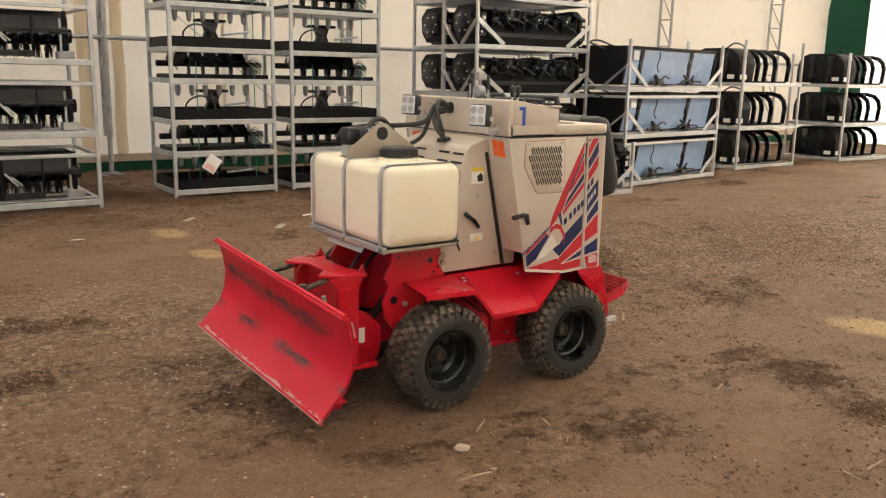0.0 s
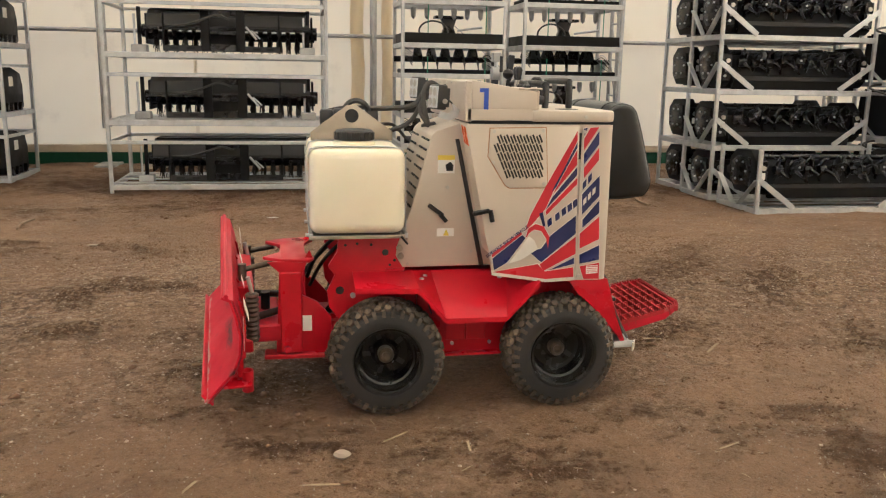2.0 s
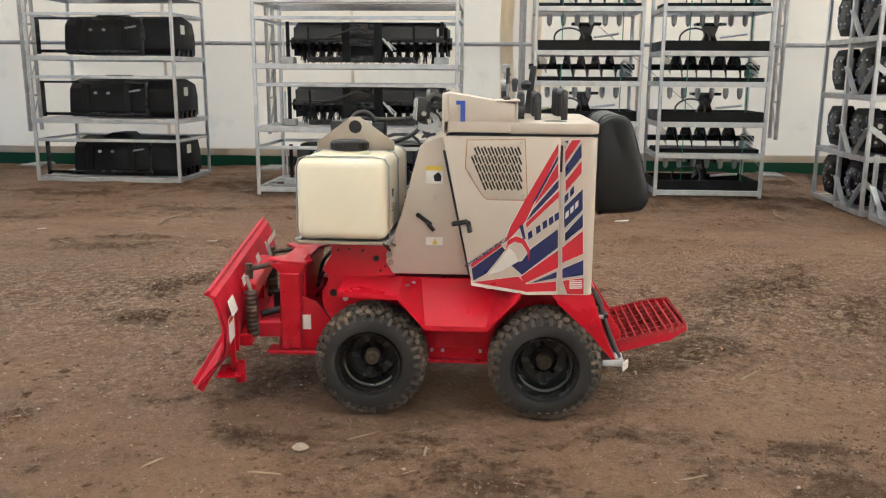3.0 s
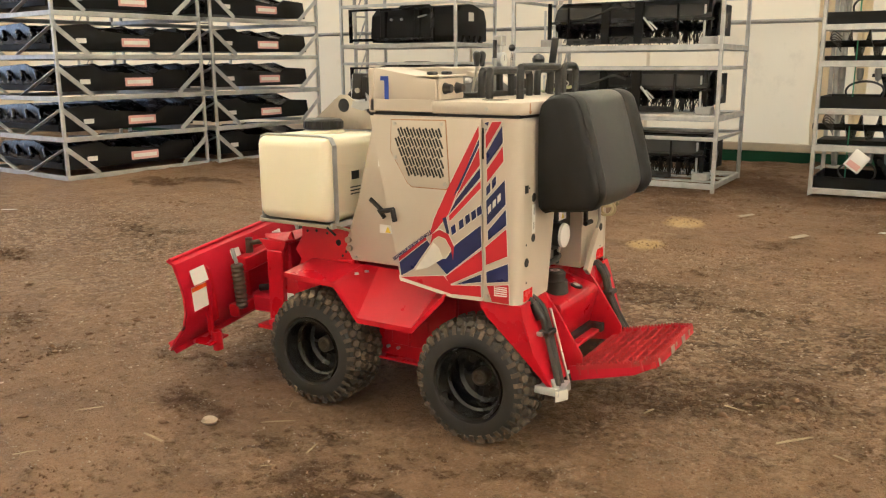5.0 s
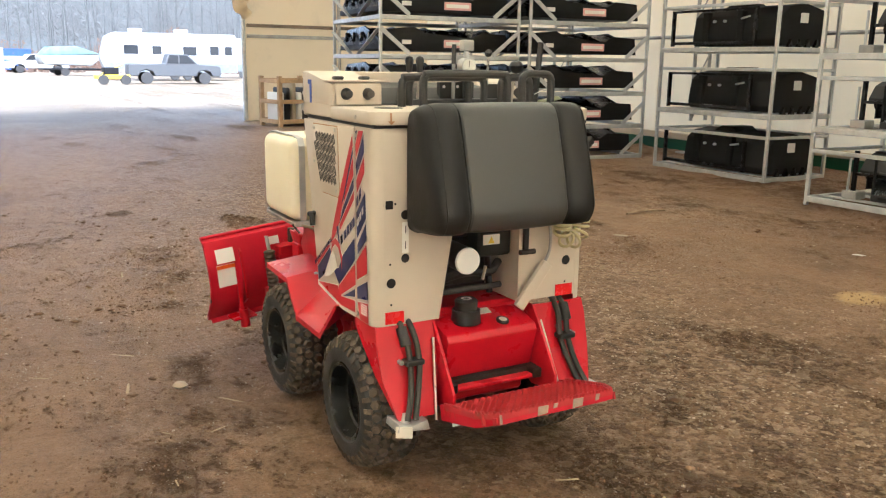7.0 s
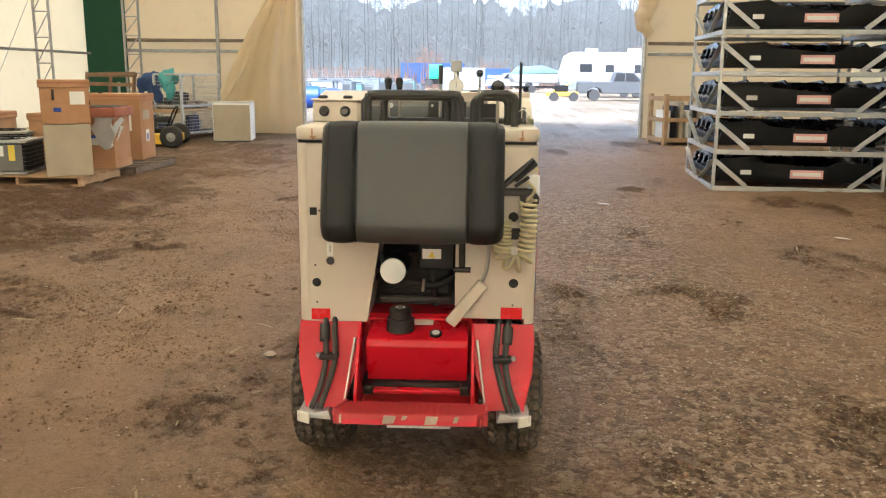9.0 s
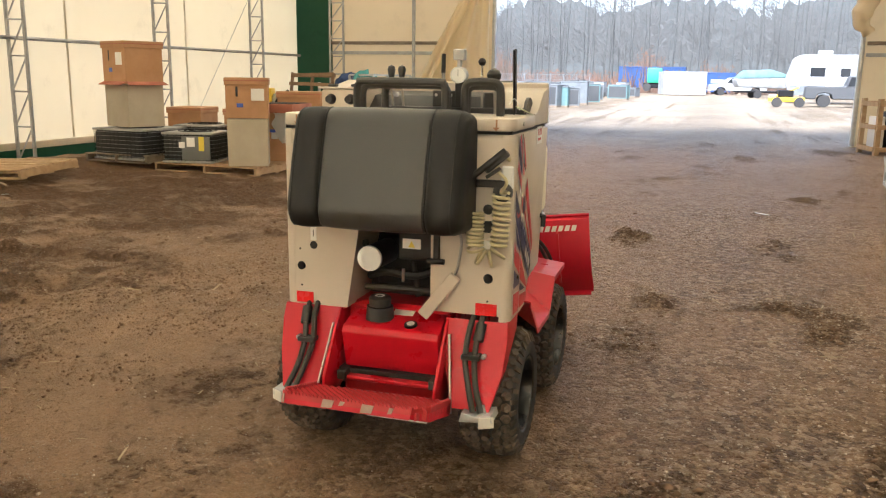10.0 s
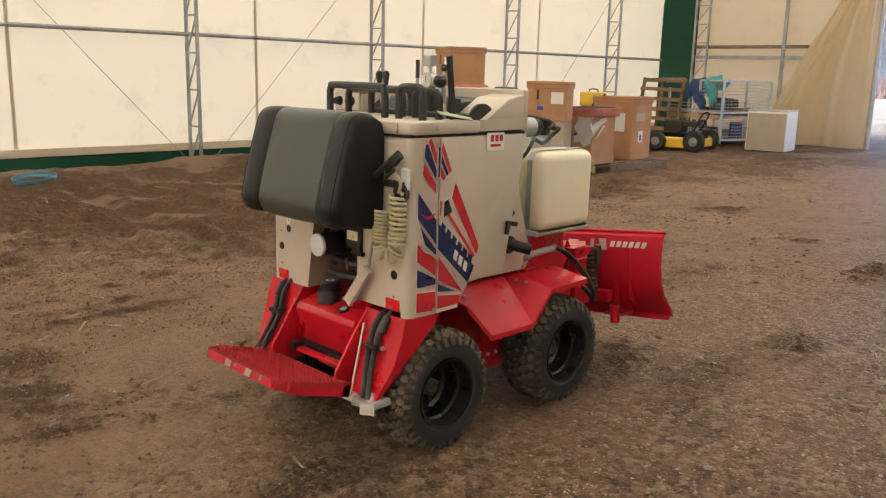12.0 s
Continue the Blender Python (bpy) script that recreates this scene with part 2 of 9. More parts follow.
def ground_material():
    """Trodden brown soil with wet tracks, worn straw, and a gravel yard coloured for overexposure beyond the doorway.
    """
    m = bpy.data.materials.new("trodden_soil")
    m.use_nodes = True
    nt = m.node_tree
    bsdf = nt.nodes["Principled BSDF"]
    co = nt.nodes.new("ShaderNodeTexCoord")

    def noise_node(s, detail=6.0, r=0.62, stretch=None):
        n = nt.nodes.new("ShaderNodeTexNoise")
        n.inputs["Scale"].default_value, n.inputs["Detail"].default_value, n.inputs["Roughness"].default_value = s, detail, r
        if stretch:
            mp = nt.nodes.new("ShaderNodeMapping")
            mp.inputs["Scale"].default_value = stretch[0]
            mp.inputs["Rotation"].default_value[2] = radians(stretch[1])
            nt.links.new(co.outputs["Object"], mp.inputs["Vector"])
            nt.links.new(mp.outputs[0], n.inputs["Vector"])
        else:
            nt.links.new(co.outputs["Object"], n.inputs["Vector"])
        return n.outputs["Fac"]

    def ramp(src, lo, hi, a=0.0, b=1.0):
        r = nt.nodes.new("ShaderNodeMapRange")
        r.inputs["From Min"].default_value, r.inputs["From Max"].default_value = lo, hi
        r.inputs["To Min"].default_value, r.inputs["To Max"].default_value = a, b
        nt.links.new(src, r.inputs["Value"])
        return r.outputs["Result"]

    def mix(fac, a, b):
        x = nt.nodes.new("ShaderNodeMix")
        x.data_type = "RGBA"
        nt.links.new(fac, x.inputs["Factor"])
        for sock, v in ((x.inputs["A"], a), (x.inputs["B"], b)):
            if isinstance(v, tuple):
                sock.default_value = (*v, 1)
            else:
                nt.links.new(v, sock)
        return x.outputs["Result"]

    attr = nt.nodes.new("ShaderNodeAttribute")
    attr.attribute_name = "loose_soil"
    patch = attr.outputs["Fac"]
    fine = noise_node(9.0, 8, 0.72)
    grit = noise_node(34, 6, 0.8)
    coarse = noise_node(4.2, 7, 0.75, ((1.0, 0.55, 1.0), 15))

    def weigh(src, k, rest):
        x = nt.nodes.new("ShaderNodeMath")
        x.operation = "MULTIPLY_ADD"
        x.inputs[1].default_value = k
        nt.links.new(src, x.inputs[0])
        if isinstance(rest, float):
            x.inputs[2].default_value = rest
        else:
            nt.links.new(rest, x.inputs[2])
        return x.outputs[0]

    flecks = noise_node(11.0, 10, 0.82, ((1.0, 0.75, 1.0), 20))
    broken = weigh(patch, 0.50, weigh(flecks, 2.1, weigh(coarse, 0.8, weigh(grit, 1.5, -2.19))))
    base = mix(ramp(noise_node(0.45, 5), 0.36, 0.64), (0.240, 0.146, 0.082), (0.308, 0.192, 0.112))
    base = mix(ramp(noise_node(2.2, 8, 0.7, ((1.0, 0.6, 1.0), 12)), 0.46, 0.70), base, (0.178, 0.109, 0.066))
    base = mix(ramp(fine, 0.54, 0.70, 0.0, 0.8), base, (0.32, 0.213, 0.136))
    # light and dark grit; the contrast also paints in shading of small bumps
    base = mix(ramp(grit, 0.56, 0.70, 0.0, 0.8), base, (0.35, 0.243, 0.160))
    base = mix(ramp(grit, 0.46, 0.34, 0.0, 0.8), base, (0.105, 0.066, 0.042))
    base = mix(ramp(weigh(patch, 1.0, weigh(fine, 0.9, weigh(grit, 0.5, -0.70))), 0.30, 0.85, 0.0, 0.75), base, (0.128, 0.076, 0.044))
    damp = ramp(broken, 0.20, 0.42)
    base = mix(damp, base, mix(ramp(grit, 0.38, 0.66), (0.100, 0.054, 0.028), (0.200, 0.120, 0.066)))
    crumbs = noise_node(95, 4, 0.7)
    # finer crumbs, likewise with bump shading put into their colour
    base = mix(ramp(crumbs, 0.58, 0.72, 0.0, 0.55), base, (0.42, 0.31, 0.215))
    base = mix(ramp(crumbs, 0.42, 0.30, 0.0, 0.55), base, (0.085, 0.053, 0.033))
    # small stones trodden in, thickest along the open side
    place = nt.nodes.new("ShaderNodeSeparateXYZ")
    nt.links.new(co.outputs["Object"], place.inputs[0])
    away = nt.nodes.new("ShaderNodeMath")
    away.operation = "SUBTRACT"
    away.inputs[1].default_value = 1.5
    nt.links.new(place.outputs["X"], away.inputs[0])
    off = nt.nodes.new("ShaderNodeMath")
    off.operation = "ABSOLUTE"
    nt.links.new(away.outputs[0], off.inputs[0])
    zone = ramp(weigh(off.outputs[0], -0.22, weigh(noise_node(0.9, 5), 1.1, weigh(noise_node(5.0, 4), 0.5, -0.30))), 0.0, 0.55, 0.08, 1.0)
    stones = []
    for size in (85.0, 44.0, 24.0):
        cell = nt.nodes.new("ShaderNodeTexVoronoi")
        cell.inputs["Scale"].default_value = size
        nt.links.new(co.outputs["Object"], cell.inputs["Vector"])
        tone = nt.nodes.new("ShaderNodeSeparateColor")
        nt.links.new(cell.outputs["Color"], tone.inputs[0])
        for src, lo, hi, colour in ((tone.outputs["Red"], 0.80, 0.86, (0.44, 0.315, 0.21)), (tone.outputs["Green"], 0.80, 0.86, (0.098, 0.056, 0.031))):
            share = nt.nodes.new("ShaderNodeMath")
            share.operation = "MULTIPLY"
            nt.links.new(ramp(src, lo, hi, 0.0, 0.62), share.inputs[0])
            nt.links.new(zone, share.inputs[1])
            base = mix(share.outputs[0], base, colour)
        stones.append(ramp(cell.outputs["Distance"], 0.0, 0.7, 0.30, 0.0))
    # spilt straw-coloured sawdust
    dust = nt.nodes.new("ShaderNodeAttribute")
    dust.attribute_name = "sawdust"
    base = mix(ramp(weigh(dust.outputs["Fac"], 1.0, weigh(fine, 0.8, weigh(grit, 0.5, -0.65))), 0.30, 0.70), base, (0.52, 0.36, 0.17))
    # gravel yard out of doors, its overexposed paleness put into the colour
    sep = nt.nodes.new("ShaderNodeSeparateXYZ")
    nt.links.new(co.outputs["Object"], sep.inputs[0])
    wob = nt.nodes.new("ShaderNodeMath")
    wob.operation = "MULTIPLY_ADD"
    wob.inputs[1].default_value = 5.0
    nt.links.new(noise_node(0.4, 5), wob.inputs[0])
    nt.links.new(sep.outputs["Y"], wob.inputs[2])
    yard = mix(ramp(noise_node(0.25, 6), 0.4, 0.62), (0.235, 0.182, 0.122), (0.170, 0.130, 0.086))
    clay = nt.nodes.new("ShaderNodeMath")
    clay.operation = "MULTIPLY"
    nt.links.new(ramp(wob.outputs[0], 9.0, 11.0, 0.0, 0.75), clay.inputs[0])
    nt.links.new(ramp(wob.outputs[0], 16.5, 14.0), clay.inputs[1])
    base = mix(clay.outputs[0], base, mix(ramp(fine, 0.4, 0.62), (0.235, 0.142, 0.076), (0.33, 0.215, 0.125)))
    base = mix(ramp(wob.outputs[0], 15.5, 21.0), base, yard)
    nt.links.new(base, bsdf.inputs["Base Color"])
    nt.links.new(ramp(damp, 0, 1, 0.54, 0.82), bsdf.inputs["Roughness"])
    bsdf.inputs["Specular IOR Level"].default_value = 0.16
    hgt = nt.nodes.new("ShaderNodeMath")
    hgt.operation = "ADD"
    lumpy = nt.nodes.new("ShaderNodeMath")
    lumpy.operation = "MULTIPLY"
    nt.links.new(noise_node(13, 9, 0.75), lumpy.inputs[0])
    nt.links.new(ramp(damp, 0, 1, 0.40, 1.5), lumpy.inputs[1])
    nt.links.new(lumpy.outputs[0], hgt.inputs[0])
    nt.links.new(ramp(noise_node(85, 4, 0.7), 0, 1, 0, 0.35), hgt.inputs[1])
    for pebble in stones:
        more = nt.nodes.new("ShaderNodeMath")
        more.operation = "MULTIPLY_ADD"
        nt.links.new(pebble, more.inputs[0])
        nt.links.new(zone, more.inputs[1])
        nt.links.new(hgt.outputs[0], more.inputs[2])
        hgt = more
    b = nt.nodes.new("ShaderNodeBump")
    b.inputs["Strength"].default_value, b.inputs["Distance"].default_value = 1.0, 0.06
    nt.links.new(hgt.outputs[0], b.inputs["Height"])
    nt.links.new(b.outputs["Normal"], bsdf.inputs["Normal"])
    return m


SOIL = ground_material()


# ---- shaping tools ----
def thing(name, label, category, m=Matrix(), group="", kind=""):
    ob = new(name)
    ob.matrix_basis = m
    ob.empty_display_size = 0.1
    return tagged(ob, label, category, group, kind)


def finish(bm, mat, name, sharp=32):
    bmesh.ops.recalc_face_normals(bm, faces=bm.faces)
    lim = radians(sharp)
    for e in bm.edges:
        e.smooth = len(e.link_faces) == 2 and e.calc_face_angle(0.0) < lim
    for f in bm.faces:
        f.smooth = True
    me = bpy.data.meshes.new(name)
    bm.to_mesh(me)
    bm.free()
    me.materials.append(mat)
    return me


def part(name, bm, mat, parent, label="", m=None):
    ob = new(name, finish(bm, mat, name) if isinstance(bm, bmesh.types.BMesh) else bm)
    if parent is not None:
        ob.parent = parent
    if m is not None:
        ob.matrix_basis = m
    if label:
        tagged(ob, label)
    return ob


def solo(name, bm, mat, label, category, m=None, group="", kind=""):
    ob = part(name, bm, mat, None, "", m)
    return tagged(ob, label, category, group, kind)


def box(lo, hi, bev=0.0, seg=1, bm=None, m=None):
    bm2 = bmesh.new()
    bmesh.ops.create_cube(bm2, size=1)
    for v in bm2.verts:
        v.co = Vector([lo[i] + (v.co[i] + 0.5) * (hi[i] - lo[i]) for i in range(3)])
    if bev:
        bmesh.ops.bevel(bm2, geom=bm2.edges[:], offset=bev, segments=seg, profile=0.5, affect="EDGES")
    return join(bm, bm2, m)


def join(bm, bm2, m=None):
    """Adds bm2 (moved by m) to bm."""
    if m is not None:
        bmesh.ops.transform(bm2, matrix=m, verts=bm2.verts)
    if bm is None:
        return bm2
    me = bpy.data.meshes.new("tmp")
    bm2.to_mesh(me)
    bm2.free()
    bm.from_mesh(me)
    bpy.data.meshes.remove(me)
    return bm


def rod(p, q, r, r2=None, seg=12, bm=None, bev=0.0):
    p, q = Vector(p), Vector(q)
    bm2 = bmesh.new()
    bmesh.ops.create_cone(bm2, cap_ends=True, segments=seg, radius1=r, radius2=r if r2 is None else r2, depth=(q - p).length)
    if bev:
        rims = [e for e in bm2.edges if any(len(f.verts) > 4 for f in e.link_faces)]
        bmesh.ops.bevel(bm2, geom=rims, offset=bev, segments=2, profile=0.5, affect="EDGES")
    turn = (q - p).to_track_quat("Z", "Y").to_matrix().to_4x4()
    return join(bm, bm2, Matrix.Translation((p + q) / 2) @ turn)


def smooth_path(pts, n=8):
    """Catmull-Rom through the points."""
    pts = [Vector(p) for p in pts]
    ext = [2 * pts[0] - pts[1]] + pts + [2 * pts[-1] - pts[-2]]
    out = []
    for i in range(1, len(ext) - 2):
        a, b, c, d = ext[i - 1:i + 3]
        for k in range(n):
            t = k / n
            out.append(0.5 * ((2 * b) + (c - a) * t + (2 * a - 5 * b + 4 * c - d) * t * t + (3 * b - a - 3 * c + d) * t ** 3))
    return out + [pts[-1]]


def tube(pts, r, seg=8, n=8, bm=None, smooth=True):
    path = smooth_path(pts, n) if smooth else [Vector(p) for p in pts]
    bm2 = bmesh.new()
    rings, up = [], None
    for i, p in enumerate(path):
        d = (path[min(i + 1, len(path) - 1)] - path[max(i - 1, 0)]).normalized()
        if up is None:
            up = d.orthogonal().normalized()
        up = (up - d * up.dot(d))
        up = up.normalized() if up.length > 1e-6 else d.orthogonal().normalized()
        side = d.cross(up)
        rr = r(i / (len(path) - 1)) if callable(r) else r
        rings.append([bm2.verts.new(p + rr * (math.cos(2 * math.pi * k / seg) * up + math.sin(2 * math.pi * k / seg) * side)) for k in range(seg)])
    for a, b in zip(rings, rings[1:]):
        for k in range(seg):
            bm2.faces.new((a[k], a[(k + 1) % seg], b[(k + 1) % seg], b[k]))
    bm2.faces.new(rings[0][::-1])
    bm2.faces.new(rings[-1])
    return join(bm, bm2)


AXES = {"x": lambda a, u, v: (a, u, v), "y": lambda a, u, v: (u, a, v), "z": lambda a, u, v: (u, v, a)}


def prism(poly, a, b, axis="x", bev=0.0, seg=2, bm=None, m=None):
    """A flat outline drawn out from a to b along an axis: x takes (y, z) points, y takes (x, z), z takes (x, y)."""
    bm2 = bmesh.new()
    f = AXES[axis]
    lo = [bm2.verts.new(f(a, *p)) for p in poly]
    hi = [bm2.verts.new(f(b, *p)) for p in poly]
    bm2.faces.new(lo[::-1])
    bm2.faces.new(hi)
    n = len(poly)
    for i in range(n):
        bm2.faces.new((lo[i], lo[(i + 1) % n], hi[(i + 1) % n], hi[i]))
    bmesh.ops.recalc_face_normals(bm2, faces=bm2.faces)
    if bev:
        bmesh.ops.bevel(bm2, geom=bm2.edges[:], offset=bev, segments=seg, profile=0.5, affect="EDGES")
    return join(bm, bm2, m)


def sheet(line_a, line_b, thick, bm=None, m=None):
    """A bent plate between two polylines of equal length, with thickness."""
    bm2 = bmesh.new()
    va = [bm2.verts.new(p) for p in line_a]
    vb = [bm2.verts.new(p) for p in line_b]
    for i in range(len(va) - 1):
        bm2.faces.new((va[i], va[i + 1], vb[i + 1], vb[i]))
    bmesh.ops.recalc_face_normals(bm2, faces=bm2.faces)
    bmesh.ops.solidify(bm2, geom=bm2.faces[:], thickness=thick)
    return join(bm, bm2, m)


def lathe(profile, axis="x", seg=32, bm=None, m=None):
    """Turns (along, radius) points about an axis; closed at radius 0."""
    bm2 = bmesh.new()
    rings = []
    for a, r in profile:
        if r <= 1e-6:
            rings.append([bm2.verts.new(AXES[axis](a, 0, 0))])
        else:
            rings.append([bm2.verts.new(AXES[axis](a, r * math.cos(2 * math.pi * k / seg), r * math.sin(2 * math.pi * k / seg))) for k in range(seg)])
    for a, b in zip(rings, rings[1:]):
        for k in range(seg):
            k2 = (k + 1) % seg
            if len(a) == 1 and len(b) == 1:
                break
            if len(a) == 1:
                bm2.faces.new((a[0], b[k2], b[k]))
            elif len(b) == 1:
                bm2.faces.new((a[k], a[k2], b[0]))
            else:
                bm2.faces.new((a[k], a[k2], b[k2], b[k]))
    return join(bm, bm2, m)


def lettering(name, text, size, mat, parent, m, label="", slant=0.0, bold=0.0):
    cu = bpy.data.curves.new(name, "FONT")
    cu.body, cu.size, cu.align_x, cu.align_y, cu.shear, cu.offset, cu.extrude = text, size, "CENTER", "CENTER", slant, bold, 0.0004
    ob = bpy.data.objects.new(name, cu)
    scene.collection.objects.link(ob)
    bpy.context.view_layer.update()
    me = bpy.data.meshes.new_from_object(ob.evaluated_get(bpy.context.evaluated_depsgraph_get()))
    bpy.data.objects.remove(ob)
    me.name = name
    me.materials.clear()
    me.materials.append(mat)
    out = new(name, me)
    out.parent, out.matrix_basis = parent, m
    return tagged(out, label) if label else out


# ---- ground: one sheet to the horizon ----
def wave_noise(x, y, scale, seed, octaves=4):
    """Smooth value noise on arrays."""
    rng = np.random.RandomState(seed)
    total, amp = 0.0, 1.0
    for o in range(octaves):
        table = rng.rand(64, 64)
        gx, gy = x * scale * 2 ** o + 13.7 * o, y * scale * 2 ** o + 5.1 * o
        ix, iy = np.floor(gx).astype(int), np.floor(gy).astype(int)
        fx, fy = gx - ix, gy - iy
        fx, fy = fx * fx * (3 - 2 * fx), fy * fy * (3 - 2 * fy)
        a, b = table[ix % 64, iy % 64], table[(ix + 1) % 64, iy % 64]
        c, d = table[ix % 64, (iy + 1) % 64], table[(ix + 1) % 64, (iy + 1) % 64]
        total = total + amp * ((a * (1 - fx) + b * fx) * (1 - fy) + (c * (1 - fx) + d * fx) * fy - 0.5)
        amp *= 0.5
    return total


# loose dark soil churned up by wheels: x, y, half length, half width, heading
CHURNED = ((2.2, -1.9, 0.9, 0.22, 144), (1.75, -2.45, 0.85, 0.2, 143), (0.5, -1.6, 0.32, 0.12, 140), (-2.45, -0.35, 0.95, 0.09, 102), (-1.92, -0.5, 0.65, 0.07, 98),
           (-2.12, -0.45, 0.5, 0.05, 99), (-3.1, 2.17, 0.45, 0.14, 2), (-2.2, 1.42, 0.42, 0.06, 1), (-3.12, 4.03, 0.22, 0.13, 0), (-2.2, 3.46, 0.26, 0.13, 5), (-0.79, 0.13, 0.3, 0.2, 40),
           (1.7, 2.35, 0.22, 0.12, 20), (0.83, 1.29, 0.2, 0.12, 60), (1.47, 0.12, 0.13, 0.08, 0), (1.1, -0.65, 0.45, 0.17, 85), (2.12, 0.1, 0.42, 0.18, -65), (-0.28, 3.5, 0.36, 0.2, 80),
           (-0.43, 2.15, 0.16, 0.12, 0), (1.85, -4.05, 0.7, 0.15, 140), (0.9, 1.55, 0.34, 0.16, 95), (1.05, 2.15, 0.3, 0.14, 110), (2.83, -0.31, 0.3, 0.14, -30), (3.99, -0.5, 0.35, 0.2, 10),
           (-0.26, 2.8, 0.24, 0.16, 60), (-4.2, 1.3, 1.4, 0.12, 2), (0.4, -2.6, 0.3, 0.12, 120), (-1.0, 4.4, 0.3, 0.14, 30), (3.2, 2.2, 0.4, 0.15, 60))


def loose_soil(x, y):
    """0 on smooth trodden floor, 1 where the soil lies loose and damp."""
    rough = wave_noise(x, y, 1.7, 21) + 0.6 * wave_noise(x, y, 6.0, 22, 3)
    s = np.clip((wave_noise(x * 1.2, y * 0.7, 1.3, 23, 5) - 0.20) * 2.0, 0, 0.5)
    bx, by = x + 0.10 * wave_noise(x, y, 2.4, 31, 3), y + 0.10 * wave_noise(x, y, 2.4, 32, 3)
    for cx, cy, a, b, deg in CHURNED:
        c, d = math.cos(radians(deg)), math.sin(radians(deg))
        u, v = ((bx - cx) * c + (by - cy) * d) / a, ((by - cy) * c - (bx - cx) * d) / b
        lugs = 0.85 + 0.2 * np.sin((bx * c + by * d) * 38 + 14 * rough)
        s = np.maximum(s, np.exp(-u * u - v * v) * lugs * (0.72 if cx > -1.8 else 1.0))
    wall = 1 / (1 + np.exp((x + 3.5 + 1.4 * wave_noise(x, y, 0.5, 25)) / 0.5))
    s = np.maximum(s, wall * (1 - 0.8 * np.clip((-7.6 - x) / 0.8, 0, 1)) * (1.05 + 0.9 * wave_noise(x * 0.6, y * 1.4, 1.1, 26)))
    side = np.clip((x - 4.2) / 1.6, 0, 1) * (0.45 + 0.8 * wave_noise(x, y, 0.7, 28))
    return np.clip(np.maximum(s, side) * (1 + 1.6 * rough), 0, 1)


def sawdust(x, y):
    """Pale spilt litter: 1 in the middle of a spill."""
    s = np.zeros_like(x)
    for cx, cy, r in ((-0.64, -2.36, 0.30), (3.5, 0.4, 0.22), (4.55, 0.4, 0.25)):
        s = np.maximum(s, np.exp(-((x - cx) ** 2 + ((y - cy) * 1.4) ** 2) / (r * r)))
    return s


def ground_height(x, y):
    """Gentle wheel tracks along the shed, crumbs, and a low bank of soil along the long wall."""
    inside = 1 / (1 + np.exp((np.abs(y) - 60) / 8)) * 1 / (1 + np.exp((np.abs(x) - 40) / 8))
    near = np.clip(np.hypot(x - 0.1, y - 0.1) - 1.0, 0, 1.5) / 1.5
    h = 0.045 * wave_noise(x, y, 0.35, 3) * near + 0.018 * wave_noise(x, y, 2.6, 4) * (0.25 + 0.75 * near)
    h += 0.012 * wave_noise(x * 3.0, y * 0.5, 1.2, 7) * near + 0.006 * wave_noise(x, y, 9.0, 9, 3)
    bank = np.clip((-6.2 - x) / 1.8, 0, 1) * np.clip((x + 9.2) / 0.5, 0, 1) * (0.16 * (0.6 + 0.8 * wave_noise(x, y, 0.8, 12)) + 0.07 * wave_noise(x, y, 2.2, 14, 3))
    along = x + 0.25 * np.sin(y * 0.5)
    rut = sum(-0.032 * np.exp(-((along + c) / 0.15) ** 2) + 0.028 * np.exp(-((along + c + 0.25) / 0.11) ** 2) for c in (3.6, 4.9))
    cut = y + 0.06 * np.sin(x * 1.3) - 0.03 * x
    rut = rut + np.clip((-2.3 - x) / 0.5, 0, 1) * np.clip((x + 6.8) / 0.8, 0, 1) * sum(-0.03 * np.exp(-((cut - c) / 0.09) ** 2) + 0.03 * np.exp(-((cut - c - 0.16) / 0.08) ** 2) for c in (1.36, 0.86, 2.2))
    loose = loose_soil(x, y)
    clod = np.abs(wave_noise(x, y, 7.0, 27, 3))
    h = h + loose * (0.010 + 0.055 * wave_noise(x, y, 4.0, 29, 3) + 0.045 * clod) * (0.35 + 0.65 * near)
    h = h - 0.016 * np.exp(-((x - 0.17) / 1.1) ** 2 - ((y - 0.2) / 1.4) ** 2)
    return inside * (h + bank * (np.abs(y - 2) < 9) + rut * (np.abs(y - 1.5) < 7))


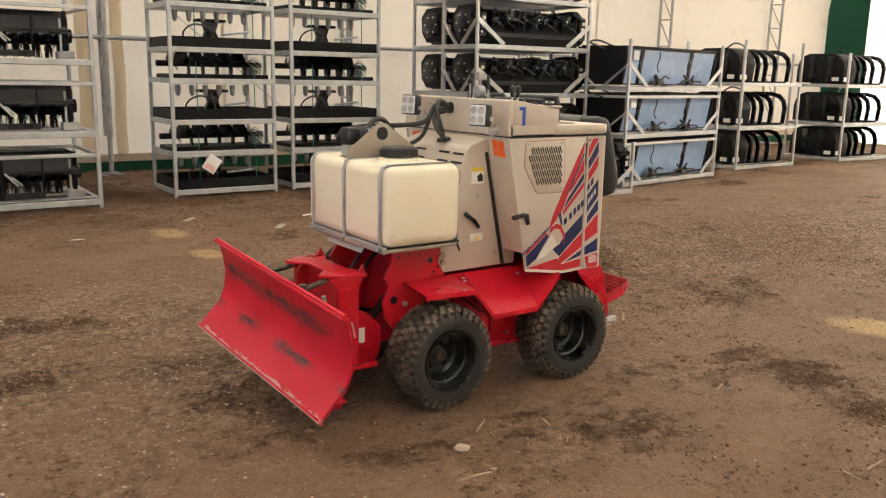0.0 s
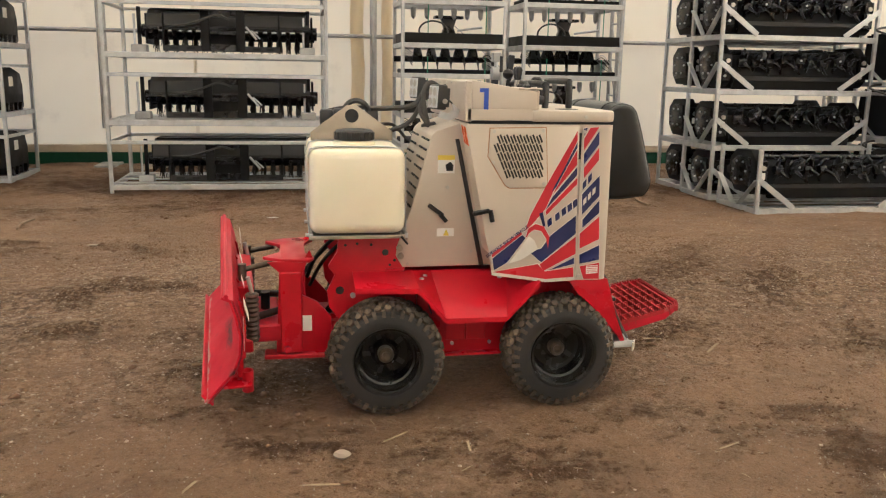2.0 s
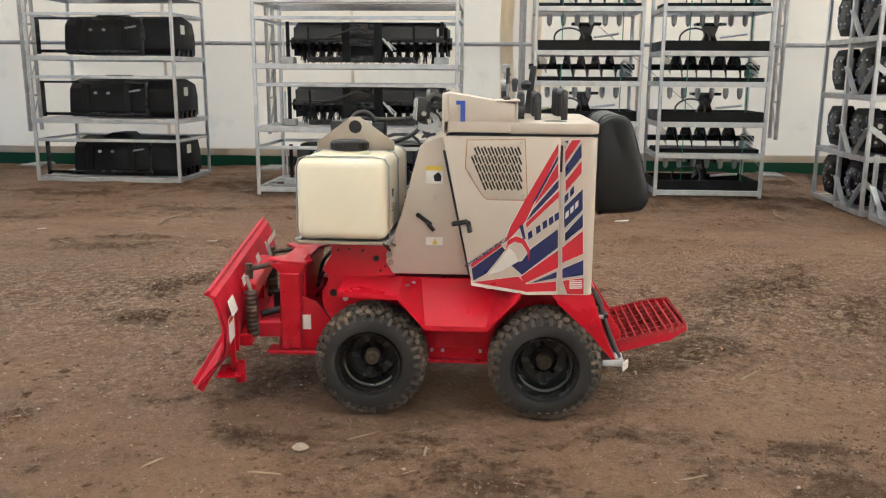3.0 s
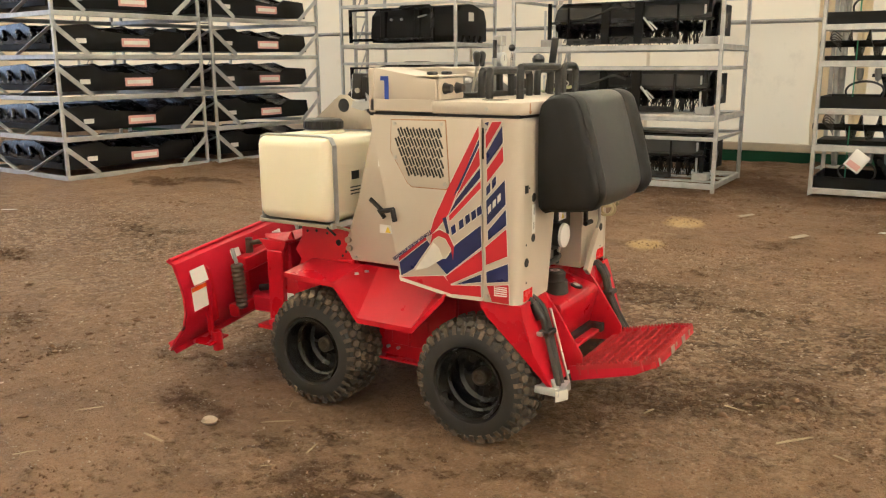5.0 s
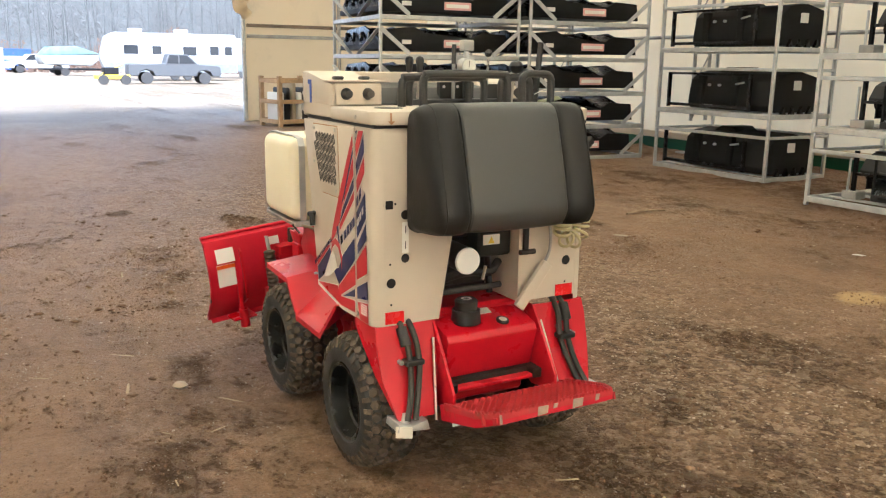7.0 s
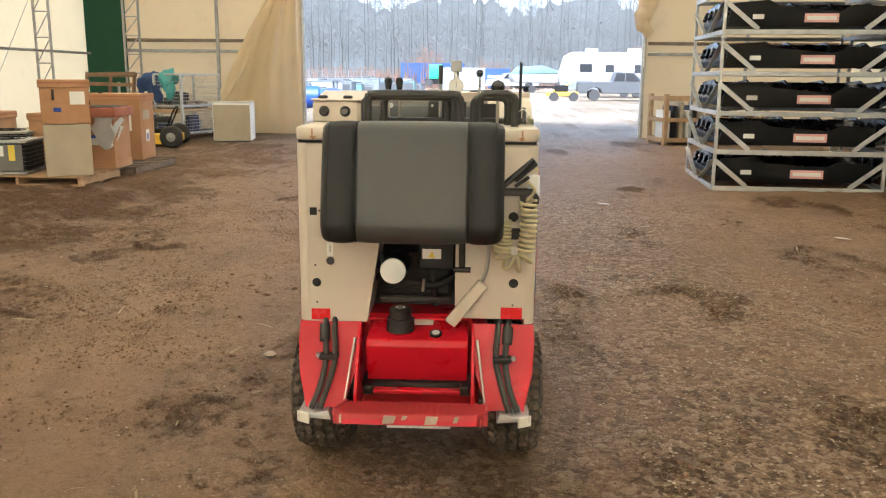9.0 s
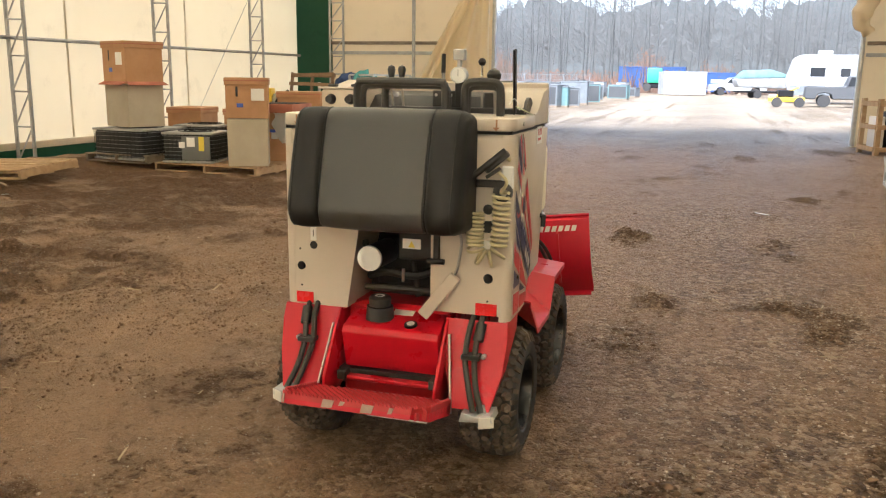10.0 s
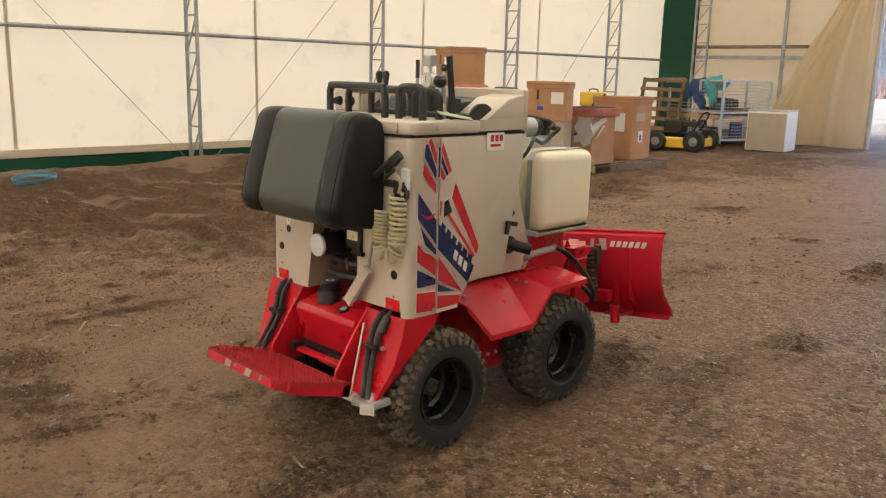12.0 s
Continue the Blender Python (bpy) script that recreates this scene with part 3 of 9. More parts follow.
def build_ground():
    def axis(lo, hi, step, far):
        core = np.arange(lo, hi + step / 2, step)
        out = [step]
        while sum(out) < far:
            out.append(out[-1] * (1.012 if sum(out) < 6 else 1.25))
        ext = np.cumsum(out)
        return np.concatenate([lo - ext[::-1], core, hi + ext])
    xs, ys = axis(-4.2, 4.6, 0.03, 1800), axis(-4.0, 5.0, 0.03, 1800)
    gx, gy = np.meshgrid(xs, ys)
    gz = ground_height(gx, gy)
    n, w = gx.size, len(xs)
    i = (np.arange(len(ys) - 1)[:, None] * w + np.arange(w - 1)[None, :]).ravel()
    me = bpy.data.meshes.new("ground")
    me.vertices.add(n)
    me.vertices.foreach_set("co", np.stack([gx, gy, gz], -1).ravel())
    faces = np.stack([i, i + 1, i + w + 1, i + w], -1)
    me.loops.add(faces.size)
    me.loops.foreach_set("vertex_index", faces.ravel())
    me.polygons.add(len(faces))
    me.polygons.foreach_set("loop_start", np.arange(len(faces)) * 4)
    me.polygons.foreach_set("use_smooth", np.ones(len(faces), bool))
    me.update(calc_edges=True)
    loose = me.attributes.new("loose_soil", "FLOAT", "POINT")
    loose.data.foreach_set("value", loose_soil(gx, gy).ravel().astype(np.float32))
    spill = me.attributes.new("sawdust", "FLOAT", "POINT")
    spill.data.foreach_set("value", sawdust(gx, gy).ravel().astype(np.float32))
    me.materials.append(SOIL)
    return tagged(new("ground", me), "trodden brown soil floor with wheel tracks and wood chips", "ground", kind="structure")


build_ground()

# ---- the fabric shed ----
WALL_A, WALL_B, GABLE, BACK = 9.5, -9.3, 17.6, -18.2
MID = (WALL_A + WALL_B) / 2
HALF = (WALL_A - WALL_B) / 2


def skin_outline(steps=24):
    """The shed's cross-section from the foot of one wall over the roof to the other."""
    pts = [(WALL_B, 0.28), (WALL_B, 3.3)]
    for k in range(1, steps):
        a = math.pi - math.pi * k / steps
        pts.append((MID + HALF * math.cos(a), 3.3 + 5.2 * math.sin(a)))
    return pts + [(WALL_A, 3.3), (WALL_A, 0.28)]


def skin(name, pts, mat, label, kind_word):
    a = [(x, BACK, z) for x, z in pts]
    b = [(x, GABLE, z) for x, z in pts]
    return solo(name, sheet(a, b, 0.03), mat, label, kind_word, kind="structure")


outline = skin_outline()
skin("wall_b", outline[:2], FABRIC, "cream translucent fabric side wall of the shed", "wall")
skin("wall_a", outline[-2:], FABRIC, "cream translucent fabric side wall of the shed", "wall")
skin("ceiling", outline[1:-1], FABRIC, "arched cream translucent fabric roof", "ceiling")
for nm, x in (("trim_b", WALL_B), ("trim_a", WALL_A)):
    bm = box((x - 0.03, BACK, -0.1), (x + 0.03, GABLE, 0.17), 0.01)
    solo(nm, bm, FABRIC_GREEN, "dark green fabric skirt along the wall's foot", "trim", kind="structure")
    bm = box((x - 0.045, BACK, 0.17), (x + 0.045, GABLE, 0.285), 0.01)
    solo("baseboard_" + nm[-1], bm, material("skirt_band_" + nm[-1], (0.55, 0.47, 0.36), (0.46, 0.38, 0.28), scale=2, rough=0.8), "soiled tan band at the foot of the fabric", "baseboard", kind="structure")


def gable_poly(x0, x1):
    """Outline of the end wall between x0 and x1."""
    def roof(x):
        u = max(0.0, 1 - ((x - MID) / HALF) ** 2)
        return 3.3 + 5.2 * math.sqrt(u)
    xs = [x0 + (x1 - x0) * k / 10 for k in range(11)]
    return [(x0, -0.05), (x1, -0.05)] + [(x, roof(x)) for x in xs[::-1]]


OPEN_L, OPEN_R, OPEN_TOP = -3.85, 4.45, 5.2
g = GABLE + 0.02
solo("wall_gable_corner", prism(gable_poly(WALL_B, -8.25), g, g + 0.03, "y"), FABRIC_GREEN, "dark green fabric strip in the end wall", "wall", kind="structure")
solo("wall_gable_left", prism(gable_poly(-8.25, OPEN_L), g, g + 0.03, "y"), FABRIC_TAN, "tan fabric end wall beside the doorway", "wall", kind="structure")
solo("wall_gable_right", prism(gable_poly(OPEN_R, WALL_A), g, g + 0.03, "y"), FABRIC_TAN, "tan fabric end wall beside the doorway", "wall", kind="structure")
top = gable_poly(OPEN_L, OPEN_R)
solo("wall_gable_top", prism([(OPEN_L, OPEN_TOP), (OPEN_R, OPEN_TOP)] + top[2:], g, g + 0.03, "y"), FABRIC_TAN, "tan fabric above the open doorway", "wall", kind="structure")
# assumed closed end, its extra translucency added as fill light from behind
solo("wall_back", prism(gable_poly(WALL_B, 8.4), BACK - 0.05, BACK - 0.02, "y"), FABRIC_BACK, "assumed cream fabric end wall, extra translucent to brighten the vehicle's rear", "wall", kind="structure")
solo("wall_back_corner", prism(gable_poly(8.4, WALL_A), BACK - 0.05, BACK - 0.02, "y"), FABRIC_GREEN, "dark green fabric strip in the end wall", "wall", kind="structure")


def truss(y):
    """A lattice arch: outer chord at the skin, inner chord 0.42 m inside it."""
    t = thing("arch_truss", "grey galvanised lattice arch carrying the fabric shed", "truss", pose(0, y, 0), "arch trusses")
    outer = [(x * 0.992 + 0.008 * MID, z) for x, z in outline]
    outer[0], outer[-1] = (outer[0][0], 0.0), (outer[-1][0], 0.0)
    inner = []
    for x, z in outer:
        d = Vector((MID, 0, 3.0)) - Vector((x, 0, max(z, 3.0)))
        d.normalize()
        inner.append((x + d.x * 0.33, z + (d.z * 0.33 if z > 3.2 else 0.0)))
    dense_o, dense_i = [], []
    for (a, b), (c, d) in zip(zip(outer, outer[1:]), zip(inner, inner[1:])):
        seg = max(1, round(math.hypot(b[0] - a[0], b[1] - a[1]) / 0.55))
        for k in range(seg):
            f = k / seg
            dense_o.append((a[0] + (b[0] - a[0]) * f, a[1] + (b[1] - a[1]) * f))
            dense_i.append((c[0] + (d[0] - c[0]) * f, c[1] + (d[1] - c[1]) * f))
    part("outer_chord", tube([(x, 0, z) for x, z in dense_o], 0.03, 8, 1, smooth=False), GALV_DULL, t)
    part("inner_chord", tube([(x, 0, z) for x, z in dense_i], 0.03, 8, 1, smooth=False), GALV_DULL, t)
    bm = bmesh.new()
    for k in range(len(dense_o) - 1):
        p, q = dense_o[k], dense_i[k]
        rod((p[0], 0, p[1]), (q[0], 0, q[1]), 0.014, seg=6, bm=bm)
        q = dense_i[k + 1]
        rod((p[0], 0, p[1]), (q[0], 0, q[1]), 0.014, seg=6, bm=bm)
    part("webbing", bm, GALV_DULL, t)
    for s, x in ((1, inner[0][0] - 0.2), (-1, inner[-1][0] + 0.2)):
        part("base_plate", box((x - 0.35, -0.15, -0.05), (x + 0.35, 0.15, 0.03), 0.01), GALV_DULL, t)
    return t


first = truss(0.1)
spans = [(-15.6, -14.4), (-11.7, -10.7), (-7.85, -7.0), (-4.0, -3.3), (3.65, 4.04), (7.5, 7.67), (11.35, 11.37), (15.2, 15.09)]
first.matrix_basis = pose(0, 0.09, 0, 0, 0, -1.8)
for foot_a, foot_b in spans:
    copy_thing(first, pose(0, (foot_a + foot_b) / 2, 0, 0, 0, math.degrees(math.atan2(foot_a - foot_b, 17.9))))

for nm, x in (("purlin_pipe", WALL_B + 0.16), ("purlin_pipe", WALL_A - 0.16)):
    solo(nm, rod((x, BACK + 0.1, 1.92), (x, GABLE - 0.1, 1.92), 0.03), GALV_DULL, "long grey steel pipe fixed along the fabric wall", "pipe", kind="structure")


def guy_wire(a, b):
    solo("brace_cable", rod(a, b, 0.006, seg=6), GALV_DULL, "thin steel bracing cable across the fabric wall", "cable", group="bracing cables")


for low, high in ((3.87, 0.82), (4.44, 7.42), (12.13, 14.99)):
    guy_wire((WALL_B + 0.2, low, 0.1), (WALL_B + 0.2, high, 3.3))
for y in (-3.9, -11.9):
    guy_wire((WALL_A - 0.2, y, 0.1), (WALL_A - 0.2, y + 3.9, 3.3))
for y in (1.52, 5.28, 9.0, 12.5):
    solo("wall_seam", box((WALL_B + 0.031, y - 0.025, 0.3), (WALL_B + 0.034, y + 0.025, 3.3)), FABRIC_SEAM, "vertical welded seam in the cream fabric", "trim", kind="structure")
for y in (-9.9, -5.9, -2.0, 2.4, 5.4, 8.7):
    solo("wall_seam", box((WALL_A - 0.034, y - 0.025, 0.3), (WALL_A - 0.031, y + 0.025, 3.3)), FABRIC_SEAM, "vertical welded seam in the cream fabric", "trim", kind="structure")


# ---- the doorway end: corner lattice, posts, rails, gathered curtain ----
def gable_frame():
    def column(x, wide):
        t = thing("lattice_column", "grey steel lattice column at the end wall", "column", pose(x, GABLE - 0.15, 0), "lattice columns")
        for s in (-1, 1):
            part("chord", rod((s * wide / 2, 0, 0), (s * wide / 2, 0, 5.5), 0.03), GALV_DULL, t)
        for k in range(12):
            z = 0.1 + k * 0.45
            part("rung", rod((-wide / 2, 0, z), (wide / 2, 0, z), 0.014, seg=6), GALV_DULL, t)
            part("diagonal", rod((-wide / 2, 0, z), (wide / 2, 0, z + 0.45), 0.014, seg=6), GALV_DULL, t)
        return t
    column(-8.05, 0.38)
    for x in (-5.95, 6.9):
        solo("gable_post", rod((x, GABLE - 0.08, 0), (x, GABLE - 0.08, 6.5), 0.045), GALV_DULL, "grey steel post standing in the end wall", "post", kind="structure")
    for x in (OPEN_L, OPEN_R):
        solo("door_post", rod((x, GABLE - 0.06, 0), (x, GABLE - 0.06, 5.4), 0.055), GALV, "pale steel post at the side of the open doorway", "post", kind="structure")
    for z in (2.0, 2.25):
        for a, b in ((-8.25, -4.6), (OPEN_R + 0.1, WALL_A - 0.1)):
            solo("gable_rail", box((a, GABLE - 0.06, z - 0.04), (b, GABLE, z + 0.04), 0.005), WOOD_OLD if z > 2.1 else GALV_DULL, "horizontal rail across the end wall", "rail", kind="structure")


gable_frame()


def curtain(x_low, x_high, z_top, name, label):
    """A gathered door curtain: folds hang from a narrow tie to a wide foot."""
    bm = bmesh.new()
    rows, cols = 24, 60
    grid = []
    for r in range(rows + 1):
        v = r / rows
        line = []
        for c in range(cols + 1):
            u = c / cols
            left = x_low + (x_high - 0.35 - x_low) * v ** 1.15
            x = left + (x_high - left) * u
            fold = math.sin(u * 13 + 2.0 * v) * (0.07 - 0.02 * v) + 0.03 * math.sin(u * 31 + 5 * v)
            line.append(bm.verts.new((x, GABLE - 0.30 + fold - 0.12 * math.sin(math.pi * v), 0.02 + v * z_top)))
        grid.append(line)
    for r in range(rows):
        for c in range(cols):
            bm.faces.new((grid[r][c], grid[r][c + 1], grid[r + 1][c + 1], grid[r + 1][c]))
    bmesh.ops.solidify(bm, geom=bm.faces[:], thickness=0.012)
    return solo(name, bm, FABRIC_DRAPE, label, "curtain")


curtain(-6.3, OPEN_L - 0.06, 3.9, "door_curtain", "tan fabric door curtain gathered beside the open doorway")
bm = tube([(-6.25, GABLE - 0.40, 0.15), (-5.62, GABLE - 0.46, 1.0), (-5.05, GABLE - 0.47, 2.0), (-4.55, GABLE - 0.44, 3.0), (-4.2, GABLE - 0.40, 3.9)], lambda v: 0.035 + 0.05 * v + 0.012 * math.sin(v * 30), 10)
solo("curtain_roll", bm, FABRIC_DRAPE, "pale rolled edge of the gathered door curtain", "curtain")
bm = tube([(OPEN_R + 0.15, GABLE - 0.2, 5.2), (OPEN_R + 0.1, GABLE - 0.22, 4.0), (OPEN_R + 0.0, GABLE - 0.25, 3.2), (OPEN_R - 0.12, GABLE - 0.25, 2.75), (OPEN_R + 0.08, GABLE - 0.22, 2.45)], lambda v: 0.12 + 0.10 * math.sin(math.pi * min(1.0, v * 1.05)) + 0.02 * math.sin(v * 40), 14)
solo("rolled_curtain", bm, FABRIC_TAN, "tan fabric curtain bundled on the doorway's post", "curtain")


# folded laps of fabric beside an arch
for y0, y1, nm in ((-0.52, -0.36, "lap"), (-0.09, 0.11, "lap")):
    bm = bmesh.new()
    cols = [[bm.verts.new((WALL_A - 0.05 - 0.035 * math.sin(math.pi * c / 6) - 0.01 * math.sin(3 * r + c), y0 + (y1 - y0) * c / 6 + 0.012 * math.sin(1.3 * r), 0.28 + 0.3 * r)) for c in range(7)] for r in range(11)]
    for a, b in zip(cols, cols[1:]):
        for c in range(6):
            bm.faces.new((a[c], a[c + 1], b[c + 1], b[c]))
    bmesh.ops.solidify(bm, geom=bm.faces[:], thickness=0.008)
    solo("fabric_lap", bm, FABRIC_DRAPE, "folded tan fabric lap hanging on the wall", "fabric", kind="structure")
solo("wall_pipe", rod((WALL_A - 0.14, -0.24, 0.0), (WALL_A - 0.14, -0.24, 3.4), 0.035), GALV_DULL, "grey steel pipe standing at the wall", "pipe", kind="structure")


# ---- storage racks and what lies on them ----
def rack(m, length, depth, height, shelves, thin=(), label="", braces=False, group="steel racks", deck=True, post=0.042):
    t = thing("storage_rack", label, "rack", m, group)
    me_post = finish(box((-post / 2, -post / 2, 0), (post / 2, post / 2, height), 0.006), GALV, "post")
    for x in (0, length):
        for y in (0, depth):
            part("post", me_post, None, t, m=pose(x, y, 0))
    me_beam = finish(box((0, -0.022, -0.062), (length, 0.022, 0.0), 0.005), GALV, "beam")
    me_side = finish(box((-0.02, 0, -0.06), (0.02, depth, 0.0), 0.005), GALV, "side_rail")
    me_slat = finish(box((0, -0.05, -0.016), (length, 0.05, -0.002)), GALV, "deck_slat")
    for z in shelves:
        for y in (0, depth):
            part("beam", me_beam, None, t, m=pose(0, y, z))
        for x in (0, length):
            part("side_rail", me_side, None, t, m=pose(x, 0, z))
        if deck:
            for k in (0.2, 0.5, 0.8):
                part("deck_slat", me_slat, None, t, m=pose(0, depth * k, z))
    me_thin = finish(box((0, -0.018, -0.02), (length, 0.018, 0.02), 0.004), GALV, "guard_rail")
    me_thin_side = finish(box((-0.016, 0, -0.018), (0.016, depth, 0.018), 0.004), GALV, "guard_side")
    for z in thin:
        for y in (0, depth):
            part("guard_rail", me_thin, None, t, m=pose(0, y, z))
        for x in (0, length):
            part("guard_side", me_thin_side, None, t, m=pose(x, 0, z))
    if braces:
        rise = braces
        for z in shelves:
            for x0, x1 in ((0, 0.42), (length, length - 0.42)):
                bm = bmesh.new()
                d = Vector((x1 - x0, 0, rise))
                mm = Matrix.Translation((x0, -0.02, z + rise)) @ Vector((d.x, 0, -d.z)).to_track_quat("X", "Z").to_matrix().to_4x4()
                part("brace", box((0, -0.006, -0.03), (d.length, 0.006, 0.03), 0.003, m=mm), GALV, t)
            for y0, y1 in ((0, depth * 0.42), (depth, depth * 0.58)):
                d = Vector((0, y1 - y0, -rise))
                mm = Matrix.Translation((-0.02, y0, z + rise)) @ d.to_track_quat("X", "Z").to_matrix().to_4x4()
                part("brace", box((0, -0.03, -0.006), (d.length, 0.03, 0.006), 0.003, m=mm), GALV, t)
    return t


RACK_B, RACK_A = pose(6.33, 3.03, 0, 0, 0, -90), pose(7.32, 6.4, 0, 0, 0, -91)
RACK_C1, RACK_C2 = pose(6.67, -0.33, 0, 0, 0, -90), pose(6.67, -1.84, 0, 0, 0, -90)
RACK_D, RACK_D2, RACK_D3 = pose(5.42, -3.8, 0, 0, 0, -90), pose(6.22, -3.84, 0, 0, 0, -90), pose(4.42, -3.82, 0, 0, 0, -90)
RACK_F, RACK_G, RACK_H = pose(4.82, -5.93, 0, 0, 0, -82), pose(5.66, -9.6, 0, 0, 0, -90), pose(5.66, -12.8, 0, 0, 0, -91)
RACK_E, RACK_E2 = pose(3.55, 7.82, 0, 0, 0, -5), pose(5.82, 7.55, 0, 0, 0, -4)

SH_B, TH_B = (0.10, 0.83, 1.58, 2.34), (0.58, 1.33, 2.11)
SH_A, TH_A = (0.06, 0.85, 1.68, 2.50), (0.56, 1.40, 2.22)
SH_TRAY, SH_DRUM = (0.09, 0.92, 1.76), (0.54, 1.40, 2.27)
SH_D, SH_F, SH_G, SH_E = (0.06, 0.64, 1.28, 1.89, 2.5), (0.08, 0.74, 1.39), (0.06, 0.73, 1.47), (0.05, 0.53, 1.03, 1.54, 2.06, 2.58)
rack(RACK_B, 2.43, 1.2, 3.1, SH_B, TH_B, "galvanised steel rack of stacked frames holding black rotary brooms")
rack(RACK_A, 2.0, 1.1, 3.3, SH_A, TH_A, "galvanised steel rack holding black box attachments")
for m in (RACK_C1, RACK_C2):
    rack(m, 1.26, 0.85, 2.9, SH_TRAY + SH_DRUM, (), "narrow galvanised rack with black trays and auger drums")
rack(RACK_D, 1.93, 0.72, 3.0, SH_D, (), "tall galvanised rack holding black tillers", braces=0.3)
rack(RACK_D2, 1.93, 0.72, 3.0, SH_D, (), "tall galvanised rack holding black tillers")
rack(RACK_D3, 1.85, 0.8, 0.68, SH_D[:1], (), "low galvanised frame holding one black tiller", braces=0.3)
rack(RACK_F, 2.42, 0.95, 2.02, SH_F, (0.60, 1.25), "galvanised rack holding black frames with pale blue panels", braces=0.3)
rack(RACK_G, 1.65, 1.2, 2.17, SH_G, (), "galvanised rack holding black grapple buckets")
rack(RACK_H, 1.75, 1.2, 2.05, SH_G, (), "galvanised rack holding black grapple buckets")
rack(RACK_E, 2.13, 2.12, 3.1, SH_E, (), "galvanised stacking rack holding black snow blades", braces=0.34, deck=False)
rack(RACK_E2, 2.13, 2.12, 3.1, SH_E, (), "galvanised stacking rack holding black snow blades", braces=0.34, deck=False)


HOOD_GREY = material("dark_grey_sheet", (0.020, 0.020, 0.020), (0.030, 0.029, 0.028), scale=3, rough=0.42, bump=0.08, spec=0.35)
BAY_DARK = material("slot_dark", (0.006, 0.006, 0.006), rough=0.8, bump=0.0)


def spike(bm, p, q, r):
    """A thin three-sided bristle from p to q."""
    p, q = Vector(p), Vector(q)
    up = (q - p).orthogonal().normalized() * r
    side = (q - p).cross(up).normalized() * r
    foot = [bm.verts.new(p + up), bm.verts.new(p - 0.5 * up + 0.87 * side), bm.verts.new(p - 0.5 * up - 0.87 * side)]
    tip = [bm.verts.new(q + 0.4 * up), bm.verts.new(q - 0.2 * up + 0.35 * side), bm.verts.new(q - 0.2 * up - 0.35 * side)]
    for k in range(3):
        bm.faces.new((foot[k], foot[(k + 1) % 3], tip[(k + 1) % 3], tip[k]))
    bm.faces.new(tip)


def broom():
    t = thing("rotary_broom", "black rotary broom attachment lying on a steel rack", "broom", group="rotary brooms")
    hood = [(0.12, 0.27), (0.12, 0.31), (0.20, 0.43), (0.34, 0.49), (0.62, 0.49), (0.80, 0.42), (0.88, 0.30), (0.85, 0.30), (0.78, 0.40), (0.61, 0.465), (0.35, 0.465), (0.215, 0.41), (0.14, 0.305), (0.14, 0.27)]
    part("hood", prism(hood, 0.40, 2.22, "x"), HOOD_GREY, t, "dark sheet hood with a sloped front")
    part("top_flap", box((0.42, 0.30, 0.488), (2.20, 0.62, 0.500), 0.003), BLACK, t)
    part("core", rod((0.34, 0.46, 0.2), (2.28, 0.46, 0.2), 0.05), BLACK, t)
    bm = bmesh.new()
    rng = random.Random(5)
    for k in range(1100):
        a, r = rng.uniform(0, 2 * math.pi), rng.uniform(0.17, 0.235)
        x = 0.46 + 0.108 * rng.randrange(17) + rng.uniform(-0.022, 0.022)
        spike(bm, (x, 0.46, 0.2), (x + rng.uniform(-0.02, 0.02), 0.46 + r * math.cos(a), max(0.012, 0.2 + r * math.sin(a))), 0.009)
    part("brush", bm, BRISTLE, t, "stiff black bristles in spaced rings")
    for x in (0.36, 2.24):
        part("end_plate", box((x, 0.3, 0.10), (x + 0.02, 0.85, 0.44), 0.004), BLACK, t)
        part("end_motor", rod((x - 0.05, 0.42, 0.25), (x + 0.07, 0.42, 0.25), 0.075, seg=14), BLACK_GLOSS, t)
        part("stand_post", box((x - 0.06, 0.14, 0.08), (x - 0.02, 0.18, 0.50), 0.004), BLACK, t)
        part("stand_shoe", box((x - 0.13, 0.10, 0.0), (x + 0.04, 0.26, 0.085), 0.008), GALV_DULL, t, "grey stand shoe")
        part("stand_rod", rod((x - 0.09, 0.14, 0.08), (x - 0.09, 0.14, 0.42), 0.013), GALV, t)
    for x in (1.00, 1.39):
        part("mount_post", box((x, 0.06, 0.02), (x + 0.10, 0.11, 0.47), 0.005), BLACK, t)
    for z0, z1 in ((0.02, 0.10), (0.21, 0.25), (0.40, 0.47)):
        part("mount_bar", box((1.10, 0.065, z0), (1.39, 0.105, z1), 0.004), BLACK_GLOSS, t)
    part("mount_back", box((1.08, 0.20, 0.06), (1.42, 0.22, 0.44), 0.004), BAY_DARK, t)
    for x in (0.58, 1.86):
        part("side_bar", box((x, 0.075, 0.02), (x + 0.022, 0.10, 0.44), 0.003), BLACK, t)
    for x0, x1 in ((0.58, 1.00), (1.49, 1.88)):
        part("apron", box((x0, 0.07, 0.02), (x1, 0.085, 0.085), 0.003), HOOD_GREY, t)
        for x in (x0 + 0.08, x1 - 0.16):
            part("apron_slot", box((x, 0.0665, 0.04), (x + 0.09, 0.0695, 0.065)), BAY_DARK, t)
    part("cross_bar", box((0.36, 0.10, 0.255), (2.26, 0.13, 0.285), 0.004), BLACK_GLOSS, t)
    part("hose", tube([(0.62, 0.12, 0.30), (0.82, 0.06, 0.31), (1.0, 0.04, 0.36), (1.18, 0.04, 0.42), (1.32, 0.05, 0.38)], 0.013), HOSE, t)
    part("lever", rod((1.50, 0.05, 0.30), (1.62, 0.04, 0.16), 0.013), GALV, t)
